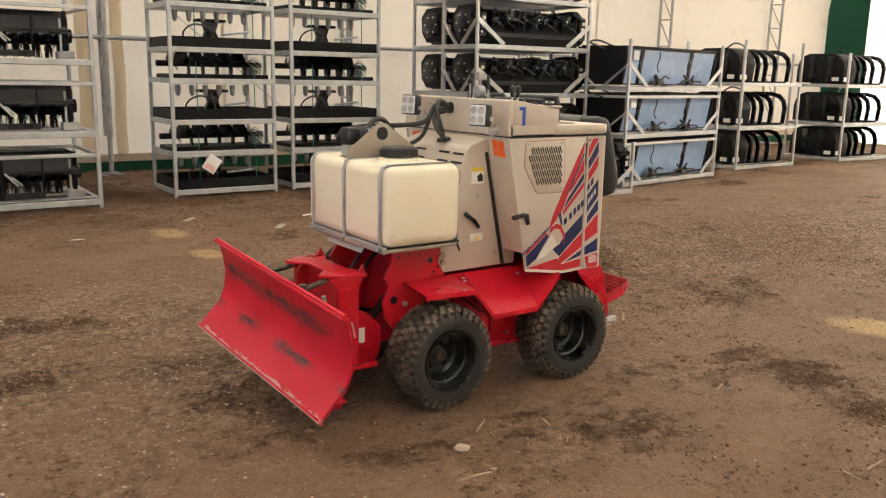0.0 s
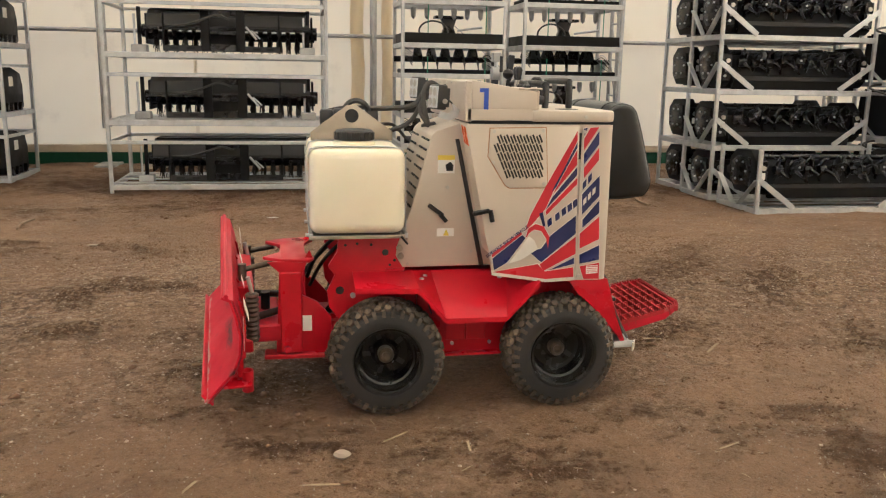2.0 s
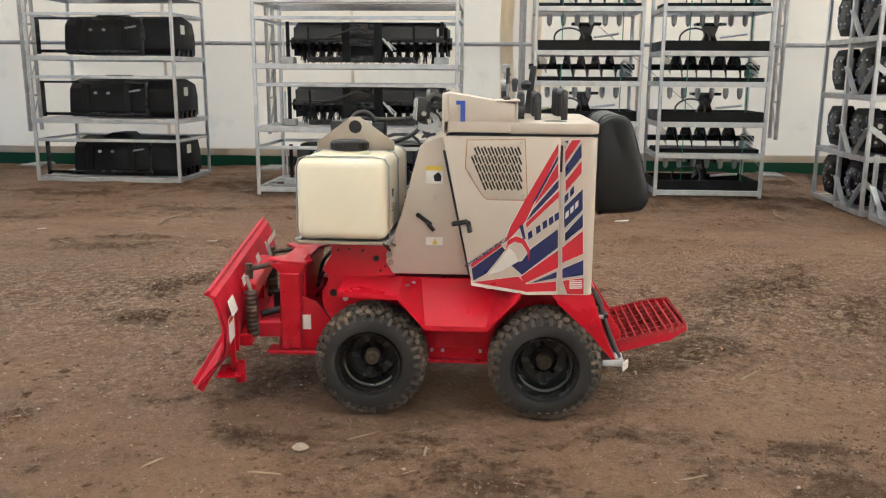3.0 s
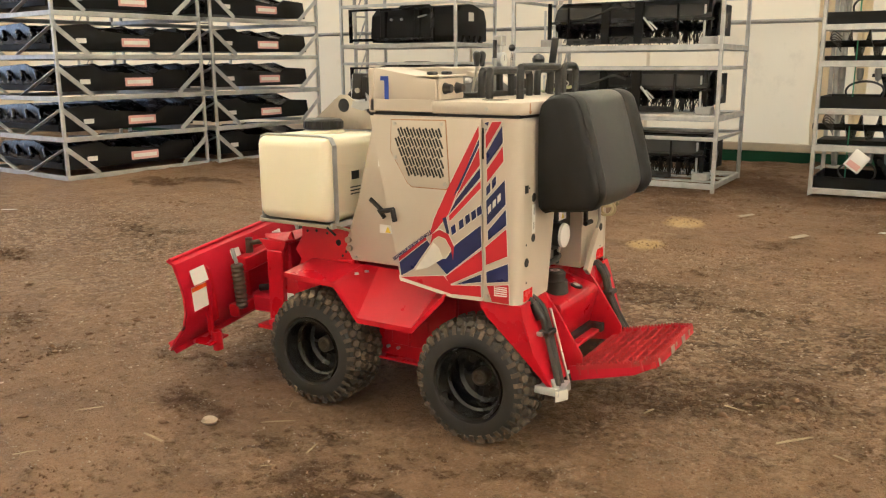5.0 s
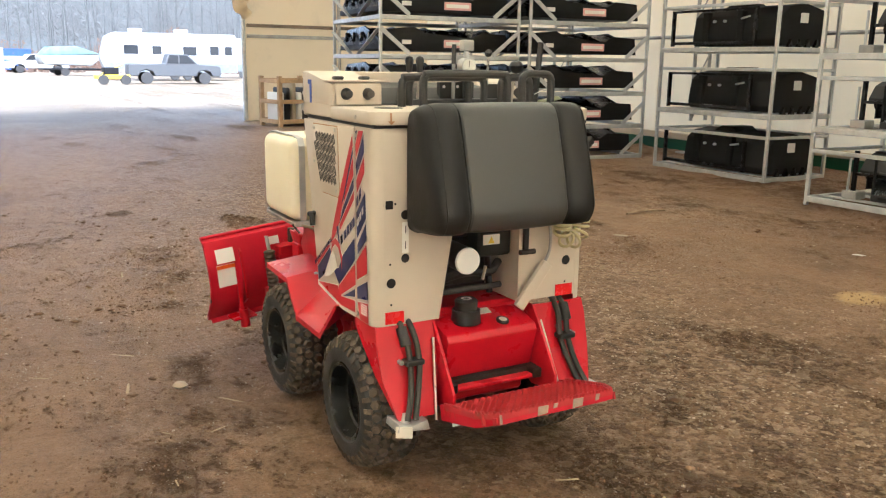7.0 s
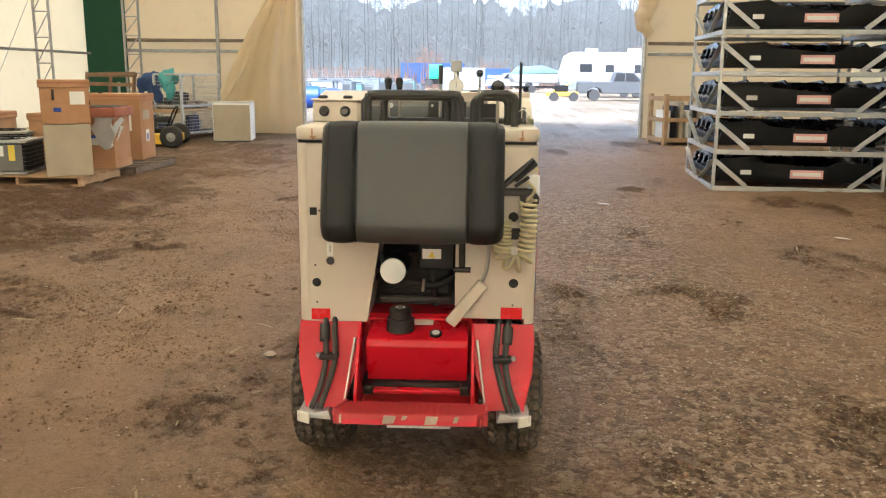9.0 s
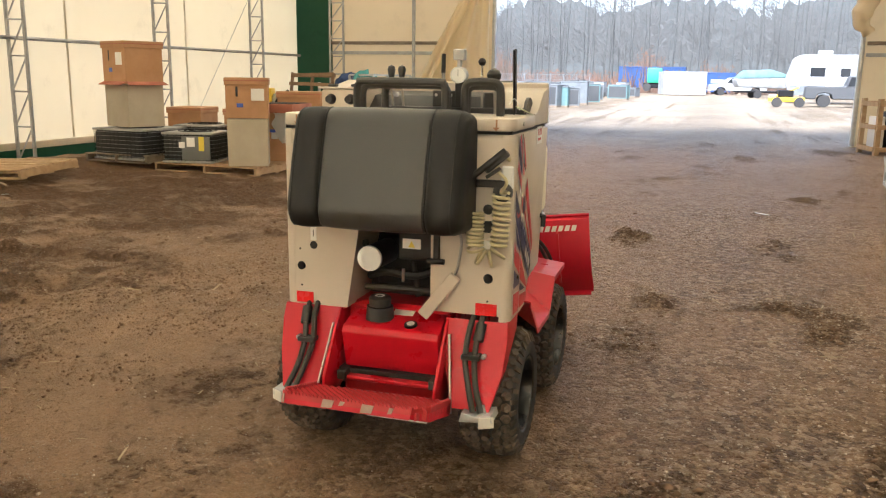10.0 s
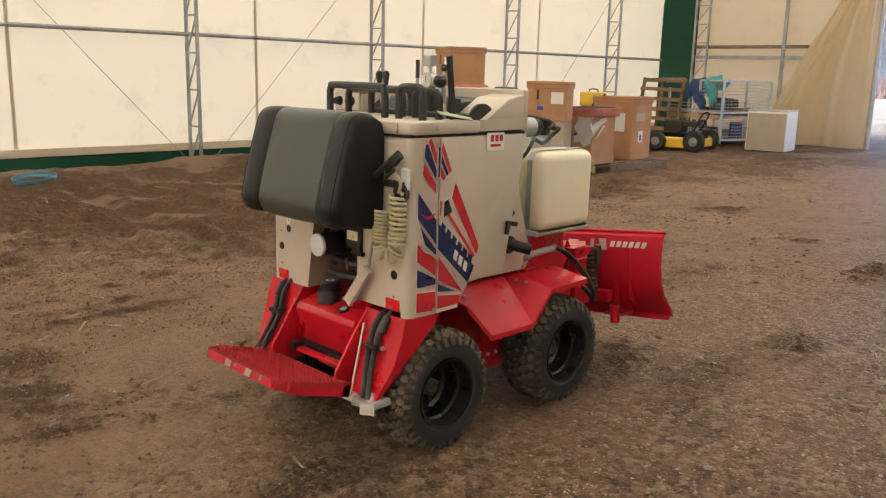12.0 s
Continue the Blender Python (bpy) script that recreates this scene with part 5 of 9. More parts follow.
# chassis
frame_main = part("chassis", box((-0.235, -0.26, 0.19), (0.235, 0.52, 0.56), 0.012), RED, V, "red steel chassis between the wheels")
for s in (-1, 1):
    part("axle", rod((s * 0.2, -0.152, 0.229), (s * 0.30, -0.152, 0.229), 0.045), HUB_BROWN, frame_main)
    part("axle", rod((s * 0.2, 0.607, 0.229), (s * 0.30, 0.607, 0.229), 0.045), HUB_BROWN, frame_main)
    side = prism([(0.06, 0.19), (0.42, 0.19), (0.46, 0.24), (0.46, 0.52), (0.02, 0.52), (0.02, 0.24)], s * 0.262, s * 0.236, "x", 0.004)
    plate = part("side_plate", side, RED, V)
    part("cover", box((min(s * 0.262, s * 0.268), 0.15, 0.25), (max(s * 0.262, s * 0.268), 0.33, 0.37), 0.003), RED, plate)
    part("cover_rib", box((min(s * 0.264, s * 0.276), 0.235, 0.25), (max(s * 0.264, s * 0.276), 0.243, 0.39), 0.002), RED, plate)
    for y, z in ((0.13, 0.235), (0.35, 0.235), (0.30, 0.235)):
        part("bolt", rod((s * 0.26, y, z), (s * 0.274, y, z), 0.008, seg=6), GALV, plate)
    part("lower_lip", box((min(s * 0.232, s * 0.300), 0.03, 0.185), (max(s * 0.232, s * 0.300), 0.47, 0.197), 0.003), RED, plate)
    # bent mudguard over both wheels
    out_line = [(s * 0.462, 0.742, 0.548), (s * 0.462, 0.480, 0.540), (s * 0.462, 0.364, 0.408), (s * 0.462, 0.103, 0.408), (s * 0.455, -0.040, 0.556)]
    in_line = [(s * 0.255, 0.742, 0.575), (s * 0.255, 0.480, 0.572), (s * 0.255, 0.400, 0.570), (s * 0.255, 0.060, 0.570), (s * 0.255, -0.040, 0.575)]
    guard = part("mudguard", sheet(in_line, out_line, 0.006), RED, V, "bent red sheet mudguard over the wheels")
    lip_lo = [(x, y, z - 0.022) for x, y, z in out_line]
    part("lip", sheet(out_line, lip_lo, 0.005), RED, guard)
    for y, z, x in ((0.452, 0.562, 0.34), (0.430, 0.566, 0.30), (0.02, 0.555, 0.33), (0.10, 0.55, 0.30)):
        part("bolt", lathe([(0, 0.010), (0.006, 0.009), (0.009, 0.0)], "z", 10, m=pose(s * x, y, z - 0.012)), GALV, guard)
    part("seam", box((min(s * 0.28, s * 0.44), 0.42, 0.0), (max(s * 0.28, s * 0.44), 0.424, 0.006), m=pose(0, 0, 0.512, 0, s * 12, 0)), BAY_BLACK, guard)

# red front frame that carries the tank
for s in (-1, 1):
    outline_f = [(0.52, 0.565), (0.525, 0.725), (0.800, 0.725), (0.805, 0.66), (0.845, 0.60), (0.815, 0.56), (0.850, 0.49), (0.842, 0.42), (0.80, 0.36), (0.62, 0.30), (0.50, 0.34)]
    fr = part("front_frame_plate", prism(outline_f, s * 0.268, s * 0.250, "x", 0.003), RED, V, "drilled red steel frame plate under the tank")
    for y, z, r in ((0.795, 0.492, 0.018), (0.60, 0.655, 0.014), (0.56, 0.62, 0.006), (0.66, 0.69, 0.006), (0.72, 0.695, 0.006), (0.58, 0.60, 0.006), (0.77, 0.69, 0.006)):
        part("hole", rod((s * 0.2675, y, z), (s * 0.2695, y, z), r, seg=14), BAY_BLACK, fr)
    part("bolt", rod((s * 0.266, 0.74, 0.47), (s * 0.280, 0.74, 0.47), 0.012, seg=8), GALV, fr)
    part("fold", box((min(s * 0.262, s * 0.276), 0.525, 0.575), (max(s * 0.262, s * 0.276), 0.60, 0.585), 0.002), RED, fr)
cross = part("front_cross_member", prism([(0.50, 0.30), (0.66, 0.33), (0.60, 0.56), (0.56, 0.715), (0.52, 0.715)], -0.25, 0.25, "x"), RED_WORN, V)
part("cylinder", rod((-0.12, 0.84, 0.36), (-0.14, 0.70, 0.54), 0.018), BAY_BLACK, cross)
part("cylinder_rod", rod((-0.115, 0.89, 0.31), (-0.12, 0.84, 0.36), 0.011), STEEL, cross)
part("hydraulic_hose", tube([(0.02, 0.62, 0.66), (-0.04, 0.76, 0.66), (-0.08, 0.86, 0.58), (-0.04, 0.92, 0.46)], 0.009), HOSE, cross)
part("hydraulic_hose", tube([(0.07, 0.62, 0.67), (0.02, 0.77, 0.68), (-0.02, 0.88, 0.60), (0.04, 0.93, 0.48)], 0.009), HOSE, cross)
for k, dx in enumerate((0.0, 0.02)):
    part("hydraulic_hose", tube([(0.20, 0.62, 0.64), (0.30 + dx, 0.72, 0.66), (0.36 + dx, 0.86, 0.52), (0.34, 0.98, 0.40 - 0.02 * k), (0.24, 1.02, 0.42), (0.16, 1.0, 0.50)], 0.009), HOSE, cross)
part("steel_pipe", tube([(0.24, 0.50, 0.62), (0.30, 0.56, 0.66), (0.29, 0.70, 0.665), (0.20, 0.78, 0.66)], 0.016), GALV_DULL, cross)

# plow hitch
hitch = part("plow_hitch", box((-0.11, 0.80, 0.22), (0.11, 1.02, 0.34), 0.01), RED, V, "red steel hitch carrying the plow")
for s in (-1, 1):
    cheek = [(0.86, 0.20), (1.07, 0.20), (1.05, 0.56), (1.02, 0.60), (0.95, 0.60), (0.955, 0.46), (0.89, 0.43), (0.83, 0.36), (0.83, 0.25)]
    part("cheek", prism(cheek, s * 0.215, s * 0.196, "x", 0.003), RED, hitch)
    part("post", box((min(s * 0.20, s * 0.24), 0.955, 0.21), (max(s * 0.20, s * 0.24), 1.05, 0.57), 0.006), RED, hitch)
    part("foot", box((min(s * 0.16, s * 0.25), 0.86, 0.185), (max(s * 0.16, s * 0.25), 1.12, 0.205), 0.004), RED, hitch)
    part("pin", rod((s * 0.24, 1.02, 0.23), (s * 0.265, 1.02, 0.23), 0.014), RED_WORN, hitch)
    part("notice", box((min(s * 0.2155, s * 0.2165), 0.915, 0.30), (max(s * 0.2155, s * 0.2165), 0.965, 0.37)), WHITE, hitch, "white printed label")
    part("ear", prism([(0.905, 0.62), (0.945, 0.62), (0.92, 0.66)], s * 0.20, s * 0.21, "x"), RED, hitch)
part("top_plate", prism([(-0.25, 0.92), (-0.20, 0.90), (-0.10, 0.94), (0.10, 0.94), (0.20, 0.90), (0.25, 0.92), (0.23, 1.04), (0.17, 1.12), (0.08, 1.05), (-0.08, 1.05), (-0.17, 1.12), (-0.23, 1.04)], 0.612, 0.626, "z", 0.003), RED, hitch)
part("back_bar", box((-0.20, 0.94, 0.40), (0.20, 1.0, 0.60), 0.006), RED_WORN, hitch)
for s in (-1, 1):
    part("wing_skirt", prism([(0.93, 0.615), (1.10, 0.615), (1.03, 0.55), (0.96, 0.55)], s * 0.225, s * 0.235, "x", 0.002), RED, hitch)
part("lift_arm", box((-0.16, 0.62, 0.26), (0.16, 0.86, 0.32), 0.01), RED_WORN, hitch)

for s in (-1, 1):
    part("upper_link", rod((s * 0.17, 1.08, 0.600), (s * 0.19, 1.20, 0.575), 0.012), HUB_BROWN, hitch, "rusty upper link")
    part("link_collar", rod((s * 0.19, 1.205, 0.60), (s * 0.19, 1.205, 0.50), 0.018), HUB_BROWN, hitch)

# plow blade, canted and turned a little
BLADE_RED = RED_WORN.copy()
BLADE_RED.name = "scuffed_plow_red"


def scuff(m):
    """Black rubbed streaks across the plow and bare grey metal along its cutting edge."""
    nt = m.node_tree
    bsdf = nt.nodes["Principled BSDF"]
    old = bsdf.inputs["Base Color"].links[0].from_socket
    co = nt.nodes.new("ShaderNodeTexCoord")
    mp = nt.nodes.new("ShaderNodeMapping")
    mp.inputs["Scale"].default_value = (3.0, 1.0, 14.0)
    nt.links.new(co.outputs["Object"], mp.inputs["Vector"])
    n = nt.nodes.new("ShaderNodeTexNoise")
    n.inputs["Scale"].default_value, n.inputs["Detail"].default_value, n.inputs["Roughness"].default_value = 2.4, 10, 0.74
    nt.links.new(mp.outputs[0], n.inputs["Vector"])
    sep = nt.nodes.new("ShaderNodeSeparateXYZ")
    nt.links.new(co.outputs["Object"], sep.inputs[0])

    def band(lo, mid, hi, power):
        r = nt.nodes.new("ShaderNodeMapRange")
        r.inputs["From Min"].default_value, r.inputs["From Max"].default_value = lo, mid
        r2 = nt.nodes.new("ShaderNodeMapRange")
        r2.inputs["From Min"].default_value, r2.inputs["From Max"].default_value = hi, mid
        nt.links.new(sep.outputs["Z"], r.inputs["Value"])
        nt.links.new(sep.outputs["Z"], r2.inputs["Value"])
        mu = nt.nodes.new("ShaderNodeMath")
        mu.operation = "MULTIPLY"
        nt.links.new(r.outputs[0], mu.inputs[0])
        nt.links.new(r2.outputs[0], mu.inputs[1])
        return mu.outputs[0]

    blot = nt.nodes.new("ShaderNodeTexNoise")
    blot.inputs["Scale"].default_value, blot.inputs["Detail"].default_value = 3.2, 3.0
    nt.links.new(co.outputs["Object"], blot.inputs["Vector"])
    where = nt.nodes.new("ShaderNodeMapRange")
    where.inputs["From Min"].default_value, where.inputs["From Max"].default_value = 0.42, 0.54
    nt.links.new(blot.outputs["Fac"], where.inputs["Value"])

    def layer(below, mask, lo, hi, colour, patchy=True):
        add = nt.nodes.new("ShaderNodeMath")
        add.operation = "MULTIPLY"
        nt.links.new(mask, add.inputs[0])
        nt.links.new(n.outputs["Fac"], add.inputs[1])
        r = nt.nodes.new("ShaderNodeMapRange")
        r.inputs["From Min"].default_value, r.inputs["From Max"].default_value = lo, hi
        nt.links.new(add.outputs[0], r.inputs["Value"])
        amount = r.outputs[0]
        if patchy:
            mul = nt.nodes.new("ShaderNodeMath")
            mul.operation = "MULTIPLY"
            nt.links.new(amount, mul.inputs[0])
            nt.links.new(where.outputs[0], mul.inputs[1])
            amount = mul.outputs[0]
        x = nt.nodes.new("ShaderNodeMix")
        x.data_type = "RGBA"
        nt.links.new(amount, x.inputs["Factor"])
        nt.links.new(below, x.inputs["A"])
        x.inputs["B"].default_value = (*colour, 1)
        return x.outputs["Result"]

    c = layer(old, band(-0.26, -0.135, -0.03, 1), 0.28, 0.48, (0.085, 0.035, 0.036))
    c = layer(c, band(-0.39, -0.315, -0.24, 1), 0.34, 0.50, (0.10, 0.045, 0.044))
    edge = nt.nodes.new("ShaderNodeMapRange")
    edge.inputs["From Min"].default_value, edge.inputs["From Max"].default_value = -0.375, -0.43
    nt.links.new(sep.outputs["Z"], edge.inputs["Value"])
    c = layer(c, edge.outputs[0], 0.36, 0.45, (0.54, 0.46, 0.41), False)
    nt.links.new(c, bsdf.inputs["Base Color"])


scuff(BLADE_RED)
BLADE_AT = Matrix.Translation((-0.072, 1.296, 0.634)) @ pose(0, 0, 0, 0, -5.9, 4.5)
prof = [(0.004, 0.0), (-0.030, -0.016), (-0.050, -0.085), (-0.065, -0.165), (-0.060, -0.245), (-0.034, -0.318), (0.078, -0.44)]
blade = part("plow_blade", sheet([(-0.57, y, z) for y, z in prof], [(0.57, y, z) for y, z in prof], 0.009), BLADE_RED, V, "curved red plow blade scuffed black with a bare cutting edge", BLADE_AT)
part("back_sheet", sheet([(-0.568, y - 0.0085, z - 0.002) for y, z in prof], [(0.568, y - 0.0085, z - 0.002) for y, z in prof], 0.003), RED_WORN, blade, "clean red back of the plow")
part("top_edge", tube([(-0.57, -0.012, 0.0), (0.57, -0.012, 0.0)], 0.009, 8, 1, smooth=False), RED_WORN, blade)
part("cutting_edge", box((-0.555, -0.004, -0.03), (0.555, 0.006, 0.035), 0.003, m=pose(0, 0.070, -0.435, -42, 0, 0)), RED_WORN, blade, "worn steel cutting edge")
for x in (-0.40, -0.16, 0.16, 0.40):
    rib = [(-0.036, -0.05), (-0.07, -0.09), (-0.085, -0.20), (-0.08, -0.33), (-0.02, -0.37), (-0.055, -0.28), (-0.064, -0.17), (-0.055, -0.10)]
    part("rib", prism(rib, x - 0.006, x + 0.006, "x"), RED, blade)
part("back_channel", box((-0.30, -0.115, -0.36), (0.30, -0.055, -0.30), 0.006), RED, blade)
part("back_channel", box((-0.22, -0.125, -0.16), (0.22, -0.06, -0.09), 0.006), RED, blade)
for x in (-0.43, 0.32):
    part("skid_tube", lathe([(-0.09, 0.0), (-0.09, 0.024), (0.0, 0.024), (0.0, 0.019), (-0.03, 0.019), (-0.03, 0.0)], "z", 16, m=pose(x, -0.085, -0.375)), RED, blade)
    part("skid_fin", prism([(-0.07, -0.40), (-0.07, -0.25), (-0.055, -0.23), (-0.045, -0.40)], x - 0.008, x + 0.008, "x"), RED, blade)
    part("skid_plate", box((x - 0.06, -0.10, -0.425), (x + 0.06, 0.01, -0.415), 0.002), RED, blade)
for x in (-0.27, 0.21):
    part("trip_spring", lathe([(-0.11, 0.0), (-0.11, 0.026)] + [(-0.105 + 0.0105 * k, 0.030 if k % 2 else 0.025) for k in range(20)] + [(0.10, 0.026), (0.10, 0.0)], "z", 14, m=pose(x, -0.115, -0.205)), HUB_BROWN, blade, "dirty brown trip spring")
    part("spring_rod", rod((x, -0.115, -0.10), (x, -0.10, -0.03), 0.009), GALV_DULL, blade)
part("pivot_beam", box((-0.20, -0.24, -0.36), (0.20, -0.12, -0.28), 0.008), RED_WORN, blade)
part("pivot_pin", rod((0.0, -0.18, -0.42), (0.0, -0.18, -0.20), 0.020), BAY_BLACK, blade)
part("angle_cylinder", rod((-0.15, -0.13, -0.26), (-0.06, -0.34, -0.24), 0.016), BAY_BLACK, blade)
part("angle_cylinder", rod((0.15, -0.13, -0.26), (0.10, -0.36, -0.26), 0.016), BAY_BLACK, blade)
for x0, x1, z0, z1, mt, lb in ((-0.53, -0.44, -0.125, -0.055, WHITE, "white printed label"), (-0.53, -0.44, -0.245, -0.135, WHITE, "white warning label"), (-0.26, -0.20, -0.085, -0.045, WHITE, "white and yellow warning label"), (0.05, 0.11, -0.085, -0.045, WHITE, "white and yellow warning label")):
    lab = part("notice", box((x0, -0.001, z0), (x1, 0.001, z1), m=pose(0, -0.0745, 0.0, 0, 0, 0) if z0 < -0.2 else pose(0, -0.0645, 0, -14, 0, 0)), mt, blade, lb)
part("notice_band", box((-0.53, -0.0781, -0.155), (-0.44, -0.0767, -0.136)), ORANGE, blade)
part("notice_mark", lathe([(-0.0006, 0.0), (-0.0006, 0.022), (0.0006, 0.022), (0.0006, 0.0)], "y", 18, m=pose(-0.50, -0.0860, -0.085, -14)), TAPE_BLUE, blade)
# the maker's mark on the back of the plow: plain pale shapes
for k, x in enumerate((0.30, 0.335, 0.37, 0.405, 0.44, 0.475)):
    part("mark", prism([(x, -0.085), (x + 0.024, -0.085), (x + 0.034, -0.055), (x + 0.010, -0.055)], -0.0735, -0.0725, "y", m=pose(0, -0.0005, 0, -10)), DECAL_WHITE, blade)
part("mark", prism([(0.235, -0.045), (0.285, -0.10), (0.275, -0.045), (0.262, -0.105), (0.250, -0.095), (0.262, -0.052)], -0.0735, -0.0725, "y", m=pose(0, -0.0005, 0, -10)), DECAL_WHITE, blade)

# beige body: rear hood with an open engine bay, front cowl
rear_outline = [(-0.4242, 0.552), (-0.185, 0.552), (-0.135, 0.86), (0.142, 0.86), (0.142, 0.572), (0.4242, 0.572), (0.4242, 1.216), (-0.4242, 1.216)]
hood_bm = prism(rear_outline, -0.338, -0.10, "y")
bent = [e for e in hood_bm.edges if all(abs(v.co.x) > 0.42 and v.co.y < -0.33 for v in e.verts)]
bmesh.ops.bevel(hood_bm, geom=bent, offset=0.026, segments=5, profile=0.5, affect="EDGES")
body = part("hood", hood_bm, BEIGE, V, "beige painted steel hood")
part("hood_front", prism([(-0.10, 0.62), (-0.02, 0.66), (0.176, 0.67), (0.288, 1.216), (-0.10, 1.216)], -0.4242, 0.4242, "x", 0.004), BEIGE, body)
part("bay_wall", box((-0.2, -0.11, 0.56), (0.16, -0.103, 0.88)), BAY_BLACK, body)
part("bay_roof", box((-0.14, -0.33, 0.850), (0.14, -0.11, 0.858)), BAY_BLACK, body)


def decal(mat, pts, sides=(-1,), parent=body):
    """A flat sticker on the hood's flanks; points are (y, z)."""
    global decal_lift
    decal_lift += 0.00006
    c = (sum(p[0] for p in pts) / len(pts), sum(p[1] for p in pts) / len(pts))
    turn = sum(a[0] * b[1] - b[0] * a[1] for a, b in zip(pts, pts[1:] + pts[:1]))
    grown = []
    for a, b, d in zip(pts[-1:] + pts[:-1], pts, pts[1:] + pts[:1]):
        e1, e2 = Vector((b[0] - a[0], b[1] - a[1])).normalized(), Vector((d[0] - b[0], d[1] - b[1])).normalized()
        n = Vector((e1.y + e2.y, -e1.x - e2.x)) * (1 if turn > 0 else -1)
        grown.append((b[0] + n.x / max(n.length, 0.5) * 0.0035, b[1] + n.y / max(n.length, 0.5) * 0.0035))
    for s in sides:
        if mat is not DECAL_WHITE:
            part("decal_edge", prism(grown, s * 0.4364, s * (0.4365 + decal_lift * 0.1), "x"), DECAL_WHITE, parent)
        part("decal", prism(pts, s * (0.4367 + decal_lift), s * (0.4374 + decal_lift), "x"), mat, parent)


decal_lift = 0.0
for s in (-1, 1):
    door_line = [(0.166, 0.588), (0.294, 1.210), (-0.186, 1.210), (-0.196, 0.556)] if s < 0 else [(0.182, 0.665), (0.294, 1.210), (-0.186, 1.210), (-0.196, 0.556), (-0.080, 0.560), (-0.052, 0.610), (-0.020, 0.645)]
    door = part("side_door", prism(door_line, s * 0.4247, s * 0.4362, "x", 0.0025), BEIGE, V, "beige side door with red and navy striped decals")
    bend = [(0.436, -0.199), (0.436, -0.302)] + [(0.402 + 0.034 * math.cos(radians(k * 15)), -0.306 - 0.034 * math.sin(radians(k * 15))) for k in range(1, 6)] + [(0.398, -0.3402)]
    strip = part("corner_panel", sheet([(s * x, y, 0.553) for x, y in bend], [(s * x, y, 1.212) for x, y in bend], 0.0018), BEIGE, V, "beige corner panel bent round the rear edge")
    part("corner_core", box((min(s * 0.424, s * 0.4335), -0.298, 0.558), (max(s * 0.424, s * 0.4335), -0.203, 1.208)), BEIGE, strip)
    trim_line = [(0.168, 0.584), (0.172, 0.606), (-0.06, 0.562), (-0.196, 0.568), (-0.196, 0.553), (-0.07, 0.548)] if s < 0 else [(-0.196, 0.568), (-0.085, 0.570), (-0.080, 0.557), (-0.196, 0.553)]
    part("edge_trim", prism(trim_line, s * 0.4359, s * 0.4374, "x"), DECAL_WHITE, door)
    for y, z in ((-0.206, 1.185), (-0.212, 0.572)):
        part("screw", rod((s * 0.4352, y, z), (s * 0.4407, y, z), 0.008, seg=10), STEEL, strip)
    part("hinge_gap", box((min(s * 0.43, s * 0.4322), -0.198, 1.07), (max(s * 0.43, s * 0.4322), -0.188, 1.18)), BAY_BLACK, strip)
    part("flank_flag", prism([(-0.244, 0.616), (-0.296, 0.618), (-0.297, 0.583), (-0.245, 0.580)], s * 0.4392, s * 0.4398, "x"), WHITE, strip, "small flag sticker")
    for k in range(4):
        part("flag_bar", box((min(s * 0.4398, s * 0.4401), -0.296 + 0.0, 0.587 + 0.008 * k), (max(s * 0.4398, s * 0.4401), -0.247, 0.590 + 0.008 * k)), DECAL_RED, strip)

decal(DECAL_RED, [(-0.177, 1.187), (-0.179, 1.149), (-0.113, 1.004), (-0.053, 0.863), (-0.003, 0.803), (0.032, 0.77), (0.01, 0.839), (-0.05, 0.957)])
decal(DECAL_BLUE, [(-0.179, 1.141), (-0.18, 1.12), (-0.097, 0.957), (-0.074, 0.931), (-0.129, 1.039)])
decal(DECAL_RED, [(-0.18, 1.111), (-0.183, 1.049), (-0.083, 0.926), (-0.108, 0.975)])
decal(DECAL_BLUE, [(-0.184, 1.04), (-0.185, 1.005), (-0.054, 0.86), (-0.083, 0.915)])
decal(DECAL_RED, [(-0.186, 0.995), (-0.187, 0.967), (-0.058, 0.837), (-0.055, 0.856)])
decal(DECAL_BLUE, [(-0.081, 0.75), (-0.188, 0.834), (-0.191, 0.756), (-0.044, 0.635), (0.011, 0.683), (-0.042, 0.695)])
decal(DECAL_RED, [(-0.192, 0.744), (-0.195, 0.669), (-0.057, 0.598), (-0.038, 0.626)])
decal(DECAL_BLUE, [(-0.189, 0.653), (-0.19, 0.625), (-0.081, 0.6)])
decal(DECAL_RED, [(0.167, 0.598), (-0.03, 0.628), (-0.063, 0.595), (-0.188, 0.61), (-0.19, 0.568), (-0.065, 0.562)], (-1,))
decal(DECAL_BLUE, [(0.168, 0.656), (0.041, 0.755), (0.028, 0.741), (0.105, 0.637), (0.16, 0.605)], (-1,))
decal(DECAL_WHITE, [(0.099, 0.632), (0.013, 0.749), (-0.011, 0.731), (-0.028, 0.693), (0.04, 0.65)], (-1,))
decal(DECAL_RED, [(0.171, 0.677), (0.049, 0.767), (0.041, 0.759), (0.169, 0.66)], (-1,))
decal(DECAL_RED, [(0.028, 0.737), (0.018, 0.782), (-0.014, 0.801), (-0.05, 0.789), (-0.076, 0.744), (-0.072, 0.693), (-0.062, 0.737), (-0.039, 0.77), (-0.009, 0.777), (0.014, 0.761)], (-1,))
for y0, z0 in ((-0.063, 0.815), (-0.096, 0.839), (-0.123, 0.860), (-0.148, 0.877), (-0.171, 0.894)):
    decal(DECAL_BLUE, [(y0, z0), (y0 - 0.018, z0 + 0.014), (y0 - 0.022, z0 - 0.016), (y0 - 0.004, z0 - 0.030)])
decal(DECAL_BLUE, [(-0.027, 0.845), (-0.043, 0.851), (-0.057, 0.789), (-0.045, 0.791)])
